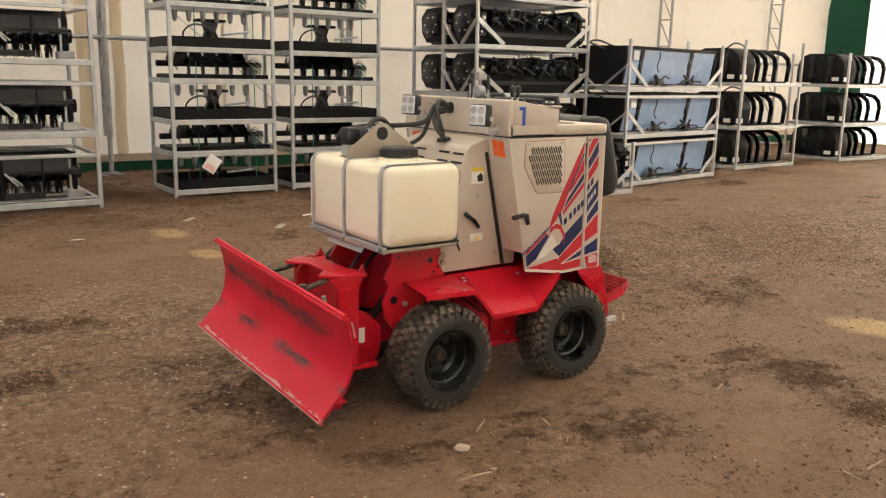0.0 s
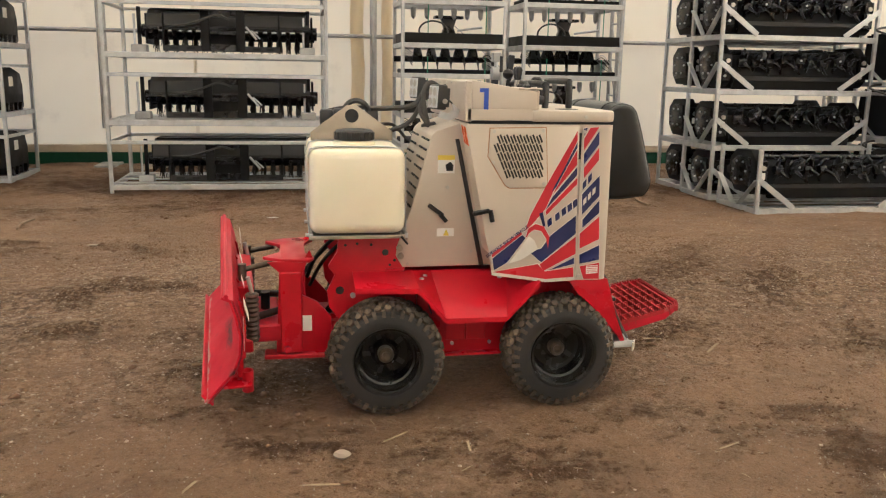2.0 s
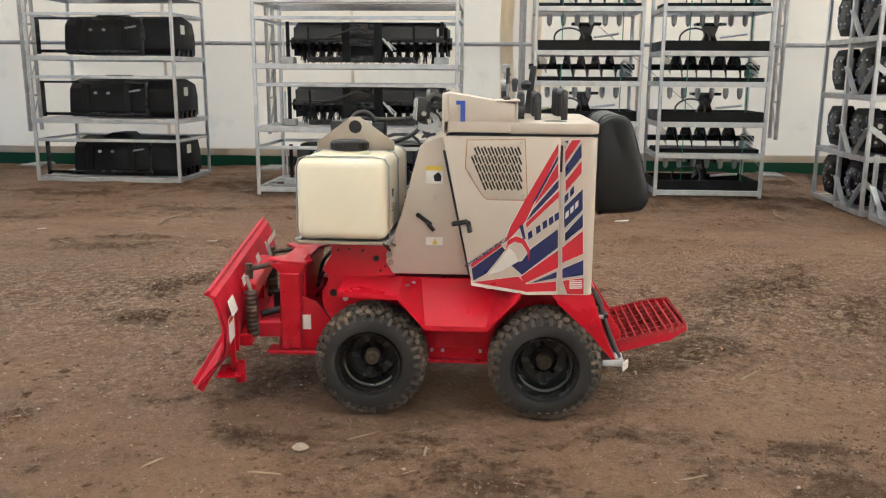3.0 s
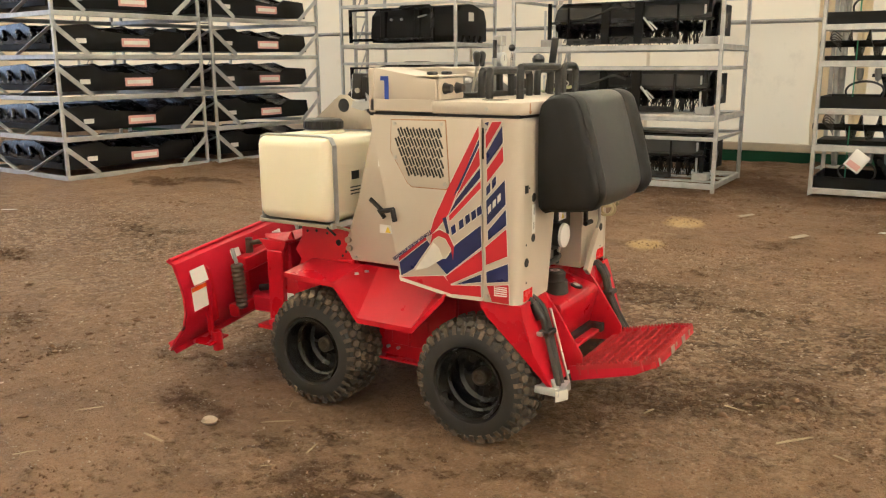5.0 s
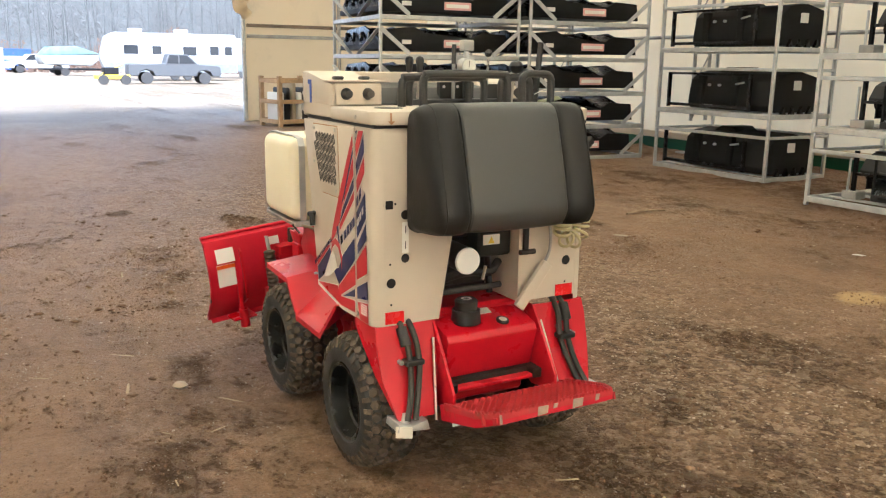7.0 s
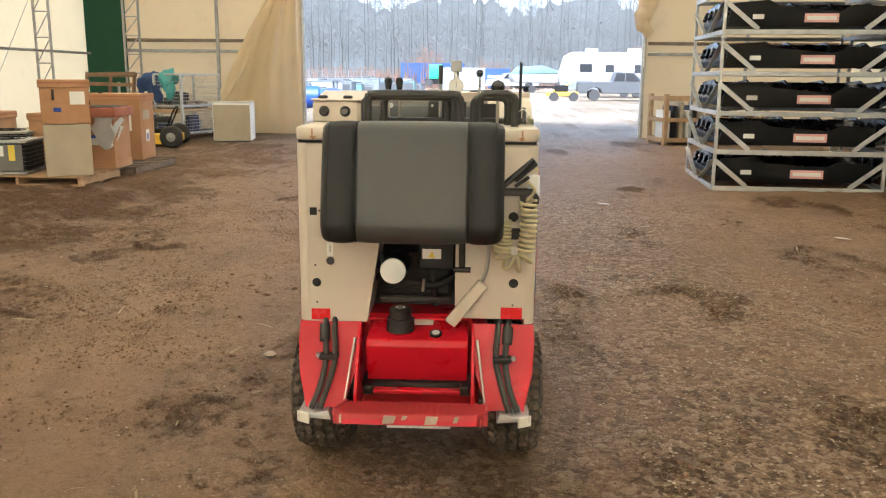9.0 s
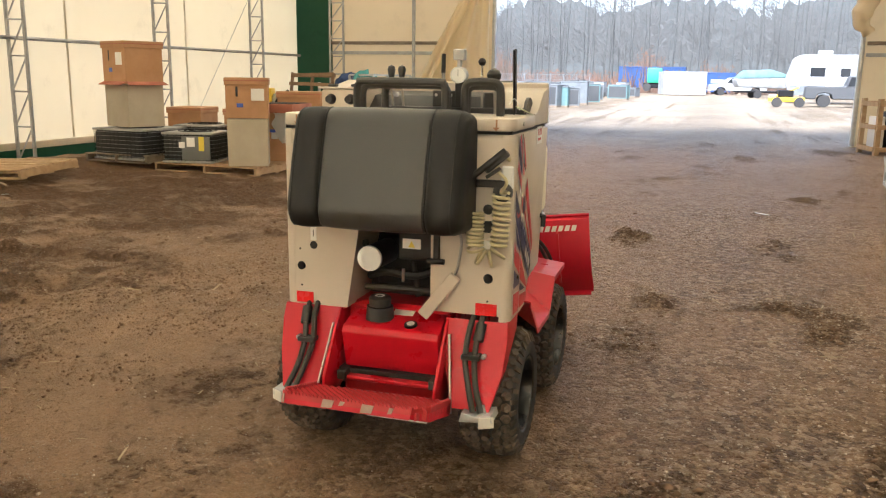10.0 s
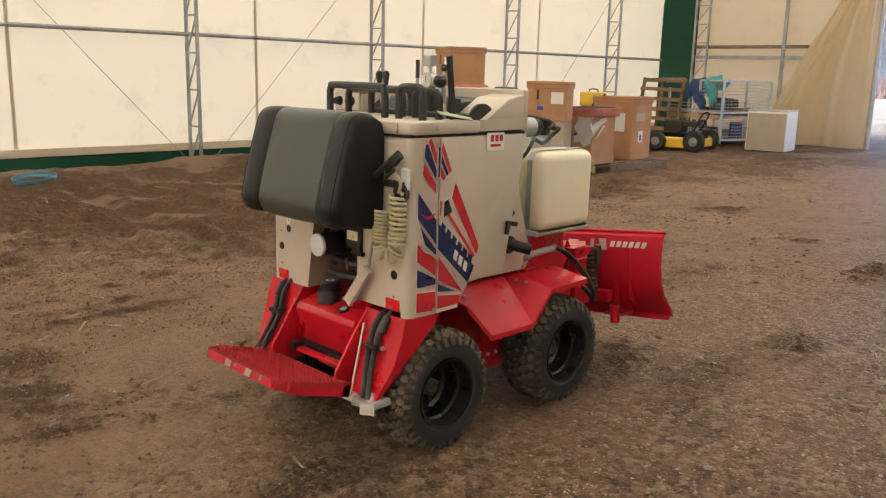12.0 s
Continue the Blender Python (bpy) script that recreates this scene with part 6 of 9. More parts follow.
decal(DECAL_BLUE, [(-0.203, 1.198), (-0.22, 1.202), (-0.207, 1.169)])
decal(DECAL_RED, [(-0.232, 1.202), (-0.27, 1.204), (-0.208, 1.107), (-0.206, 1.155)])
decal(DECAL_BLUE, [(-0.271, 1.19), (-0.274, 1.133), (-0.211, 1.049), (-0.209, 1.093)])
decal(DECAL_RED, [(-0.274, 1.119), (-0.277, 1.068), (-0.214, 0.991), (-0.212, 1.035)])
decal(DECAL_BLUE, [(-0.21, 0.972), (-0.226, 0.991), (-0.227, 0.96), (-0.211, 0.941)])
decal(DECAL_BLUE, [(-0.232, 0.998), (-0.248, 1.017), (-0.249, 0.986), (-0.234, 0.967)])
decal(DECAL_BLUE, [(-0.21, 0.925), (-0.283, 1.003), (-0.287, 0.917), (-0.214, 0.837)])
for k in range(3):
    y0, z0 = -0.217 - 0.019 * k, 0.902 + 0.021 * k
    decal(DECAL_WHITE, [(y0, z0), (y0 - 0.013, z0 + 0.014), (y0 - 0.013, z0 - 0.012), (y0, z0 - 0.026)])
decal(DECAL_BLUE, [(-0.288, 0.899), (-0.291, 0.845), (-0.219, 0.782), (-0.217, 0.816)])
decal(DECAL_RED, [(-0.291, 0.83), (-0.296, 0.732), (-0.211, 0.691), (-0.208, 0.756)])
decal(DECAL_BLUE, [(-0.298, 0.705), (-0.301, 0.641), (-0.214, 0.625), (-0.212, 0.665)])
decal(DECAL_RED, [(-0.302, 0.628), (-0.305, 0.557), (-0.236, 0.557), (-0.215, 0.614)])
lettering("decal_text", "SIDEWALK SNOW VEHICLE", 0.0175, DECAL_BLUE, body, Matrix.Translation((-0.4392, 0.108, 0.727)) @ pose(0, 0, 0, 90, 0, -90) @ pose(0, 0, 0, 0, 0, 36), bold=0.0006)
# the right flank's stripes
for mt, pts in ((DECAL_RED, [(-0.184, 1.200), (-0.133, 1.090), (-0.145, 1.080), (-0.186, 1.165)]), (DECAL_BLUE, [(-0.187, 1.150), (-0.150, 1.078), (-0.157, 1.072), (-0.188, 1.122)]),
                (DECAL_RED, [(-0.188, 1.108), (-0.165, 1.066), (-0.176, 1.055), (-0.189, 1.068)]), (DECAL_RED, [(-0.110, 1.044), (0.027, 0.785), (0.015, 0.752), (-0.128, 0.988)]),
                (DECAL_RED, [(-0.150, 0.925), (-0.140, 0.932), (0.006, 0.750), (-0.006, 0.744)]), (DECAL_BLUE, [(-0.168, 0.975), (-0.148, 0.985), (-0.125, 0.935), (-0.170, 0.916)]),
                (DECAL_RED, [(-0.190, 0.985), (-0.178, 0.978), (-0.186, 0.925), (-0.191, 0.925)]), (DECAL_BLUE, [(-0.196, 0.898), (0.004, 0.710), (-0.031, 0.647), (-0.196, 0.802)]),
                (DECAL_RED, [(-0.192, 0.772), (-0.056, 0.614), (-0.190, 0.680)]), (DECAL_BLUE, [(-0.192, 0.668), (-0.100, 0.626), (-0.192, 0.636)]), (DECAL_RED, [(-0.192, 0.622), (-0.066, 0.606), (-0.080, 0.572), (-0.192, 0.570)]),
                (DECAL_RED, [(-0.255, 1.205), (-0.240, 1.212), (-0.212, 1.150), (-0.213, 1.112)]), (DECAL_BLUE, [(-0.270, 1.185), (-0.260, 1.195), (-0.213, 1.095), (-0.213, 1.062), (-0.273, 1.146)]),
                (DECAL_RED, [(-0.276, 1.125), (-0.213, 1.045), (-0.212, 1.010), (-0.280, 1.083)]), (DECAL_BLUE, [(-0.300, 1.020), (-0.208, 0.912), (-0.206, 0.820), (-0.300, 0.925)]),
                (DECAL_BLUE, [(-0.286, 0.890), (-0.207, 0.802), (-0.206, 0.780), (-0.262, 0.825)]), (DECAL_RED, [(-0.300, 0.835), (-0.268, 0.800), (-0.232, 0.785), (-0.206, 0.765), (-0.206, 0.700), (-0.300, 0.765)]),
                (DECAL_BLUE, [(-0.300, 0.738), (-0.206, 0.690), (-0.205, 0.668), (-0.300, 0.668)]), (DECAL_RED, [(-0.300, 0.648), (-0.206, 0.640), (-0.205, 0.568), (-0.300, 0.573)]),
                (DECAL_RED, [(-0.288, 0.945), (-0.262, 0.918), (-0.228, 0.920), (-0.208, 0.945), (-0.232, 0.932), (-0.260, 0.930)])):
    decal(mt, pts, (1,))
for k in range(6):
    y0, z0 = -0.178 + 0.0300 * k, 0.902 - 0.0272 * k
    decal(DECAL_BLUE, [(y0, z0), (y0 + 0.021, z0 - 0.019), (y0 + 0.010, z0 - 0.049), (y0 - 0.011, z0 - 0.030)], (1,))
for k in range(3):
    y0, z0 = -0.106 + 0.027 * k, 0.790 - 0.0245 * k
    decal(DECAL_WHITE, [(y0, z0), (y0 + 0.018, z0 - 0.016), (y0 + 0.008, z0 - 0.050), (y0 - 0.010, z0 - 0.034)], (1,))

# vent plate with slanted slots on the left door
vent = part("vent_plate", prism([(0.192, 1.196), (-0.041, 1.200), (-0.056, 0.967), (-0.044, 0.954), (0.105, 0.954), (0.124, 0.966), (0.198, 1.083)], -0.4364, -0.4397, "x", 0.001), BEIGE, body, "beige vent plate with slanted slots")
bm = bmesh.new()


def in_vent(y, z):
    edge = [(0.178, 1.16), (0.160, 1.180), (-0.016, 1.186), (-0.032, 1.154), (-0.038, 0.992), (-0.024, 0.972), (0.106, 0.970), (0.178, 1.112)]
    hits = False
    for (y0, z0), (y1, z1) in zip(edge, edge[1:] + edge[:1]):
        if (z0 > z) != (z1 > z) and y < (y1 - y0) * (z - z0) / (z1 - z0) + y0:
            hits = not hits
    return hits


for i in range(-26, 27):
    for j in range(-7, 8):
        u, v = i * 0.0137, j * 0.0385 + (i % 2) * 0.006
        y, z = 0.07 + u + v * 0.40, 1.08 + v * 0.92
        if in_vent(y + 0.006, z + 0.013) and in_vent(y - 0.006, z - 0.013):
            box((-0.0006, -0.0038, -0.0172), (0.0006, 0.0038, 0.0172), bm=bm, m=Matrix.Translation((-0.4399, y, z)) @ pose(0, 0, 0, -23.5))
part("vent_seam", prism([(0.1955, 1.1995), (-0.0445, 1.2035), (-0.0595, 0.966), (-0.046, 0.9505), (0.1065, 0.9505), (0.1265, 0.9635), (0.2015, 1.082)], -0.4361, -0.43665, "x"), RUST, vent, "grimy seam round the plate")
part("vent_slot", bm, BAY_BLACK, vent, "rows of dark slanted slots")
for y, z in ((0.176, 1.184), (-0.028, 1.188), (-0.040, 0.972), (0.176, 1.06)):
    part("screw", rod((-0.4392, y, z), (-0.4437, y, z), 0.007, seg=10), STEEL, vent)

# lid and control tower
lid_bm = prism([(-0.4382, -0.31), (-0.425, -0.336), (-0.398, -0.345), (0.398, -0.345), (0.425, -0.336), (0.4382, -0.31), (0.4382, 0.02), (-0.4382, 0.02)], 1.224, 1.270, "z", 0.009)
lid = part("lid", lid_bm, BEIGE, V, "beige lid with a rusty corner")
part("lid_gap", box((-0.4262, -0.33, 1.214), (0.4262, 0.28, 1.226)), BAY_BLACK, lid)
part("lid_hole", rod((-0.30, -0.17, 1.2695), (-0.30, -0.17, 1.2712), 0.05, seg=24), BAY_BLACK, lid)
for s in (-1, 1):
    part("rust_mark", prism([(s * 0.36, 1.238), (s * 0.385, 1.238), (s * 0.372, 1.226)], -0.3462, -0.3454, "y"), RUST, lid)
    part("rust_mark", box((s * 0.374 - 0.003, -0.3462, 1.238), (s * 0.374 + 0.003, -0.3454, 1.264)), RUST, lid)
    part("lid_bolt", rod((s * 0.4372, -0.21, 1.245), (s * 0.4432, -0.21, 1.245), 0.007, seg=8), STEEL, lid)
tower = part("control_tower", box((-0.4362, 0.268, 1.222), (0.4362, 0.298, 1.386), 0.005), BEIGE, V, "beige control tower with levers")
part("tower_box", prism([(0.0, 1.270), (0.0, 1.345), (0.272, 1.388), (0.272, 1.270)], -0.4362, -0.245, "x", 0.004), BEIGE, tower)
part("tower_cheek", prism([(0.05, 1.270), (0.18, 1.350), (0.272, 1.366), (0.272, 1.270)], 0.26, 0.4362, "x", 0.004), BEIGE, tower)
part("tower_side", box((-0.4362, 0.015, 1.228), (-0.430, 0.29, 1.275), 0.003), BEIGE, tower)
part("tower_side", box((0.430, 0.015, 1.228), (0.4362, 0.29, 1.275), 0.003), BEIGE, tower)
part("dash", prism([(0.02, 1.272), (0.10, 1.33), (0.27, 1.345), (0.27, 1.272)], -0.243, 0.258, "x", 0.003), PLASTIC, tower, "black dashboard")
part("box_lid", box((-0.4412, -0.02, 1.352), (-0.240, 0.08, 1.360), 0.003, m=pose(0, 0, 0, 0, 0, 0)), BEIGE, tower)
part("box_face", box((-0.4262, -0.012, 1.272), (-0.255, 0.002, 1.350), 0.003), BEIGE, tower)
for x in (-0.388, -0.305):
    part("knob", lathe([(-0.03, 0.0), (-0.03, 0.014), (-0.012, 0.018), (0.0, 0.022), (0.0, 0.0)], "y", 16, m=pose(x, -0.010, 1.312)), PLASTIC, tower, "black round knob")
for x in (-0.40, -0.30):
    part("switch", box((x - 0.018, 0.02, 1.360), (x + 0.018, 0.05, 1.372), 0.004), PLASTIC, tower)
part("digit", prism([(0.240, 1.356), (0.203, 1.356), (0.203, 1.272), (0.222, 1.272), (0.222, 1.340), (0.240, 1.340)], -0.4368, -0.4376, "x"), TAPE_BLUE, tower, "figure one in blue tape")
lamp_at = ((-0.345, 0.375, 1.315), (0.235, 0.375, 1.340))
for x, y, z in lamp_at:
    lamp = part("work_lamp", box((-0.05, 0, -0.05), (0.05, 0.040, 0.05), 0.008, 2), PLASTIC, V, "square black work lamp with a clear lens", pose(x, y, z, 4, 0, 14))
    part("lens", box((-0.044, 0.038, -0.044), (0.044, 0.0425, 0.044), 0.002), LENS, lamp, "bright clear lens")
    for dx in (-0.021, 0.021):
        for dz in (-0.021, 0.021):
            part("reflector", lathe([(0.0, 0.0), (0.0, 0.013), (0.003, 0.017), (0.003, 0.014), (0.001, 0.0)], "y", 14, m=pose(dx, 0.0425, dz)), STEEL, lamp)
    part("heat_sink", box((-0.038, -0.016, -0.038), (0.038, 0.001, 0.038), 0.002), PLASTIC, lamp)
    part("bracket", prism([(-0.02, -0.02), (-0.055, -0.045), (-0.05, -0.075), (-0.01, -0.09), (0.035, -0.08), (0.03, -0.055), (-0.005, -0.06), (-0.03, -0.05)], -0.056, -0.051, "x"), GALV, lamp, "curved steel bracket")
    part("bracket_bolt", rod((-0.051, 0.012, -0.015), (-0.06, 0.012, -0.015), 0.010, seg=8), STEEL, lamp)
for x, z in ((-0.02, 1.37), (0.16, 1.372), (0.19, 1.35), (-0.14, 1.375), (0.03, 1.30)):
    part("bolt", rod((x, 0.297, z), (x, 0.303, z), 0.006, seg=8), STEEL, tower)
part("grommet", lathe([(0.0, 0.0), (0.0, 0.03), (0.012, 0.026), (0.012, 0.0)], "y", 16, m=pose(0.02, 0.297, 1.335)), RUBBER, tower)

# handlebars, levers and gauge
for i, (x0, x1, y, top) in enumerate(((-0.190, 0.152, -0.215, 1.385), (-0.215, 0.125, -0.10, 1.372), (0.222, 0.352, -0.205, 1.388), (0.20, 0.33, -0.10, 1.372), (-0.15, 0.10, -0.03, 1.372))):
    pts = [(x0, y, 1.262), (x0, y, top - 0.03), (x0 + 0.009, y, top - 0.009), (x0 + 0.03, y, top), (x1 - 0.03, y, top), (x1 - 0.009, y, top - 0.009), (x1, y, top - 0.03), (x1, y, 1.262)]
    part("handlebar", tube(pts, 0.0145, 10, 3), PLASTIC, V, "black padded handlebar hoop")
controls = part("control_base", box((-0.17, -0.02, 1.268), (0.40, 0.07, 1.29), 0.004), PLASTIC, V, "black lever base")
for x in (-0.135, -0.092):
    part("lever", rod((x, 0.02, 1.28), (x, 0.0, 1.39), 0.005), STEEL, controls)
    part("lever_knob", lathe([(-0.03, 0.0), (-0.03, 0.009), (-0.01, 0.012), (0.012, 0.016), (0.024, 0.012), (0.03, 0.0)], "z", 14, m=pose(x, 0.0, 1.418)), PLASTIC, controls, "black pear-shaped knob")
part("lever", rod((0.068, 0.03, 1.28), (0.068, 0.03, 1.42), 0.007), GALV_DULL, controls)
part("lever_grip", rod((0.068, 0.03, 1.42), (0.069, 0.03, 1.492), 0.0085), PLASTIC, controls)
part("gauge_stem", box((0.115, 0.03, 1.28), (0.145, 0.06, 1.40), 0.003), PLASTIC, controls)
gauge = part("pressure_gauge", lathe([(-0.02, 0.0), (-0.02, 0.031), (0.02, 0.031), (0.02, 0.0)], "y", 24, m=pose(0.130, 0.04, 1.412)), GALV, controls, "round steel pressure gauge")
part("gauge_dial", lathe([(-0.0212, 0.0), (-0.0212, 0.027), (-0.0202, 0.027), (-0.0202, 0.0)], "y", 24, m=pose(0.130, 0.04, 1.412)), GAUGE_FACE, controls, "white gauge dial")
part("gauge_needle", box((0.129, 0.0172, 1.408), (0.131, 0.0182, 1.432), m=Matrix.Identity(4)), PLASTIC, controls)
part("valve_block", box((0.108, 0.02, 1.468), (0.152, 0.06, 1.510), 0.003), GALV_DULL, controls, "grey valve block")
part("valve_neck", rod((0.130, 0.04, 1.44), (0.130, 0.04, 1.47), 0.010), GALV, controls)
part("lever", rod((0.222, 0.04, 1.28), (0.222, 0.03, 1.45), 0.0045), STEEL, controls)
part("ball_knob", lathe([(-0.0155, 0.0), (-0.012, 0.010), (0.0, 0.0155), (0.012, 0.010), (0.0155, 0.0)], "z", 16, m=pose(0.222, 0.03, 1.462)), PLASTIC, controls, "small black ball knob")
part("lever", rod((0.292, -0.03, 1.27), (0.292, -0.05, 1.40), 0.006), STEEL, controls)
part("ball_knob", lathe([(-0.027, 0.0), (-0.021, 0.016), (-0.01, 0.025), (0.004, 0.027), (0.018, 0.020), (0.027, 0.0)], "z", 18, m=pose(0.292, -0.06, 1.412)), PLASTIC, controls, "large black ball knob")
part("paddle_lever", box((-0.005, -0.016, 0.0), (0.005, 0.016, 0.235), 0.004, m=pose(0.376, -0.07, 1.272, 7, 0, 0)), PLASTIC, controls, "tall flat black lever")
part("quadrant", lathe([(-0.006, 0.0), (-0.006, 0.07), (0.006, 0.07), (0.006, 0.0)], "x", 24, m=pose(0.40, 0.06, 1.262)), PLASTIC, controls)
part("tag_plate", box((-0.012, -0.085, -0.002), (0.012, 0.085, 0.002), 0.001, m=pose(0.418, -0.10, 1.288, -10, 25, -8)), material("pale_green_tag", (0.52, 0.56, 0.34), (0.4462, 0.50, 0.30), rough=0.5), controls, "pale green plastic tag")
part("wire_tie", tube([(0.36, -0.09, 1.31), (0.385, -0.13, 1.33), (0.41, -0.15, 1.31), (0.40, -0.1, 1.29)], 0.0018, 5), WHITE, controls)
part("dash_panel", box((0.02, 0.045, 1.292), (0.17, 0.075, 1.352), 0.003), PLASTIC, controls)
for x in (0.035, 0.095):
    part("dash_lamp", rod((x, 0.043, 1.335), (x, 0.047, 1.335), 0.006), WHITE, controls)
part("panel_label", box((0.23, 0.044, 1.285), (0.30, 0.048, 1.345)), PLASTIC, controls)
part("choke_knob", rod((-0.13, 0.05, 1.335), (-0.13, 0.03, 1.335), 0.010), WHITE_CAP, controls)

# front cowl
cowl_out = [(0.10, 0.590), (0.526, 0.588), (0.556, 0.640), (0.548, 0.690), (0.49, 0.845), (0.405, 1.155), (0.385, 1.175), (0.27, 1.212), (0.10, 1.212)]
cowl = part("front_cowl", prism(cowl_out, -0.272, 0.272, "x", 0.006), BEIGE, V, "beige front cowl with louvre slots and rubber latches")
for s in (-1, 1):
    part("rubber_seal", prism([(0.305, 1.140), (0.288, 1.142), (0.168, 0.592), (0.188, 0.592)], s * 0.2715, s * 0.279, "x", 0.002), RUBBER, cowl, "black rubber sealing strip")
    a = Vector((0, 0.40, 0.846))
    latch = part("latch", box((-0.006, -0.040, -0.009), (0.006, 0.040, 0.009), 0.003, m=pose(s * 0.282, 0.385, 0.838, 36)), RUBBER, cowl, "black rubber hood latch")
    part("latch_handle", rod((s * 0.290, 0.340, 0.790), (s * 0.290, 0.368, 0.822), 0.009), RUBBER, cowl)
    part("door_latch", box((-0.012, -0.04, -0.009), (0.012, 0.030, 0.009), 0.004, m=pose(s * 0.4342, 0.225, 0.852, -12)), RUBBER, cowl)
    part("door_latch_grip", rod((s * 0.4522, 0.176, 0.815), (s * 0.4522, 0.186, 0.862), 0.010), RUBBER, cowl)
    part("notice", box((min(s * 0.2725, s * 0.2732), 0.305, 0.995), (max(s * 0.2725, s * 0.2732), 0.378, 1.072)), WHITE, cowl, "white warning label")
    part("notice_head", box((min(s * 0.2732, s * 0.2737), 0.305, 1.052), (max(s * 0.2732, s * 0.2737), 0.378, 1.072)), YELLOW, cowl)
    part("notice_mark", prism([(0.312, 1.005), (0.340, 1.005), (0.345, 1.03), (0.325, 1.045), (0.310, 1.03)], s * 0.2732, s * 0.2737, "x"), BAY_BLACK, cowl)
    part("notice", box((min(s * 0.2725, s * 0.2732), 0.303, 0.722), (max(s * 0.2725, s * 0.2732), 0.378, 0.757)), WHITE, cowl)
    part("notice_mark", prism([(0.324, 0.725), (0.350, 0.725), (0.337, 0.753)], s * 0.2732, s * 0.2738, "x"), YELLOW, cowl)
    for y, z in ((0.335, 0.935), (0.225, 0.655), (0.505, 0.602)):
        part("screw", rod((s * 0.272, y, z), (s * 0.278, y, z), 0.008, seg=10), STEEL, cowl)
    for y, z in ((0.540, 0.675), (0.535, 0.640)):
        part("hook", lathe([(0, 0.014), (0.012, 0.014), (0.012, 0)], "x", 10, m=pose(s * 0.272, y, z) @ Matrix.Diagonal((s, 1, 1, 1))), STAINLESS, cowl)
    part("side_marker", prism([(s * 0.300, 1.128), (s * 0.385, 1.120), (s * 0.385, 1.198), (s * 0.300, 1.204)], -0.0015, 0.0015, "y", m=Matrix.Translation((0, 0.2775, 1.165)) @ pose(0, 0, 0, -11.4) @ Matrix.Translation((0, 0, -1.165))), ORANGE, cowl, "orange reflector")
slope = Matrix.Translation((0, 0.4505, 1.0)) @ pose(0, 0, 0, 15.3)
bm = bmesh.new()
for k in range(8):
    for x in (-0.215, -0.10, 0.10, 0.215):
        box((x - 0.042, -0.002, -0.006 - 0.155 + 0.042 * k), (x + 0.042, 0.0035, 0.004 - 0.155 + 0.042 * k), 0.002, bm=bm, m=slope)
part("louvre_slot", bm, BAY_BLACK, cowl, "dark louvre slots")
part("cable_grommet", lathe([(-0.004, 0.0), (-0.004, 0.036), (0.008, 0.03), (0.008, 0.0)], "z", 18, m=pose(-0.05, 0.385, 1.186, -12)), RUBBER, cowl)
exhaust = part("exhaust_pipe", tube([(0.25, 0.40, 0.715), (0.29, 0.41, 0.715), (0.34, 0.435, 0.705), (0.36, 0.45, 0.70)], 0.024, 14), BAY_BLACK, V, "short black exhaust pipe")
part("exhaust_collar", lathe([(0.0, 0.0), (0.0, 0.04), (0.012, 0.036), (0.012, 0.0)], "x", 18, m=pose(0.272, 0.405, 0.715)), BAY_BLACK, exhaust)
part("paint_sticker", box((0.4382, 0.055, 1.155), (0.4388, 0.155, 1.222)), WHITE, body, "white sticker with a red mark")
for k in range(3):
    part("sticker_mark", box((0.4388, 0.128 - 0.026 * k, 1.188), (0.4392, 0.146 - 0.026 * k, 1.213), m=Matrix.Identity(4)), DECAL_RED, body)
part("sticker_mark", box((0.4388, 0.075, 1.168), (0.4392, 0.135, 1.178)), DECAL_RED, body)

# front cables from the tower to the tank pump
part("cable", tube([(0.02, 0.30, 1.335), (0.01, 0.37, 1.37), (-0.02, 0.405, 1.32), (-0.05, 0.40, 1.24), (-0.05, 0.385, 1.185)], 0.0105), HOSE, V, "black cable sleeve")
part("cable", tube([(0.035, 0.30, 1.32), (0.02, 0.39, 1.30), (-0.03, 0.42, 1.25), (-0.065, 0.40, 1.20), (-0.065, 0.385, 1.18)], 0.0105), HOSE, V, "black cable sleeve")
part("cable", tube([(0.02, 0.30, 1.345), (0.03, 0.38, 1.345), (0.03, 0.44, 1.27), (0.05, 0.56, 1.252), (0.08, 0.74, 1.25), (0.13, 0.84, 1.225), (0.16, 0.82, 1.20)], 0.0115), HOSE, V, "black cable sleeve")
part("cable", tube([(0.03, 0.30, 1.33), (0.05, 0.38, 1.31), (0.04, 0.45, 1.20), (0.04, 0.54, 1.155), (0.06, 0.60, 1.15)], 0.0105), HOSE, V, "black cable sleeve")
part("cable", tube([(0.24, 0.58, 1.17), (0.30, 0.50, 1.16), (0.30, 0.44, 1.10), (0.24, 0.40, 1.08)], 0.008), HOSE, V, "black cable sleeve")
for x, y, z in lamp_at:
    part("lamp_wire", tube([(x + 0.02, y, z), (x + 0.06, 0.33, z - 0.02), (x + 0.05, 0.31, z - 0.05)], 0.004, 6), HOSE, V)

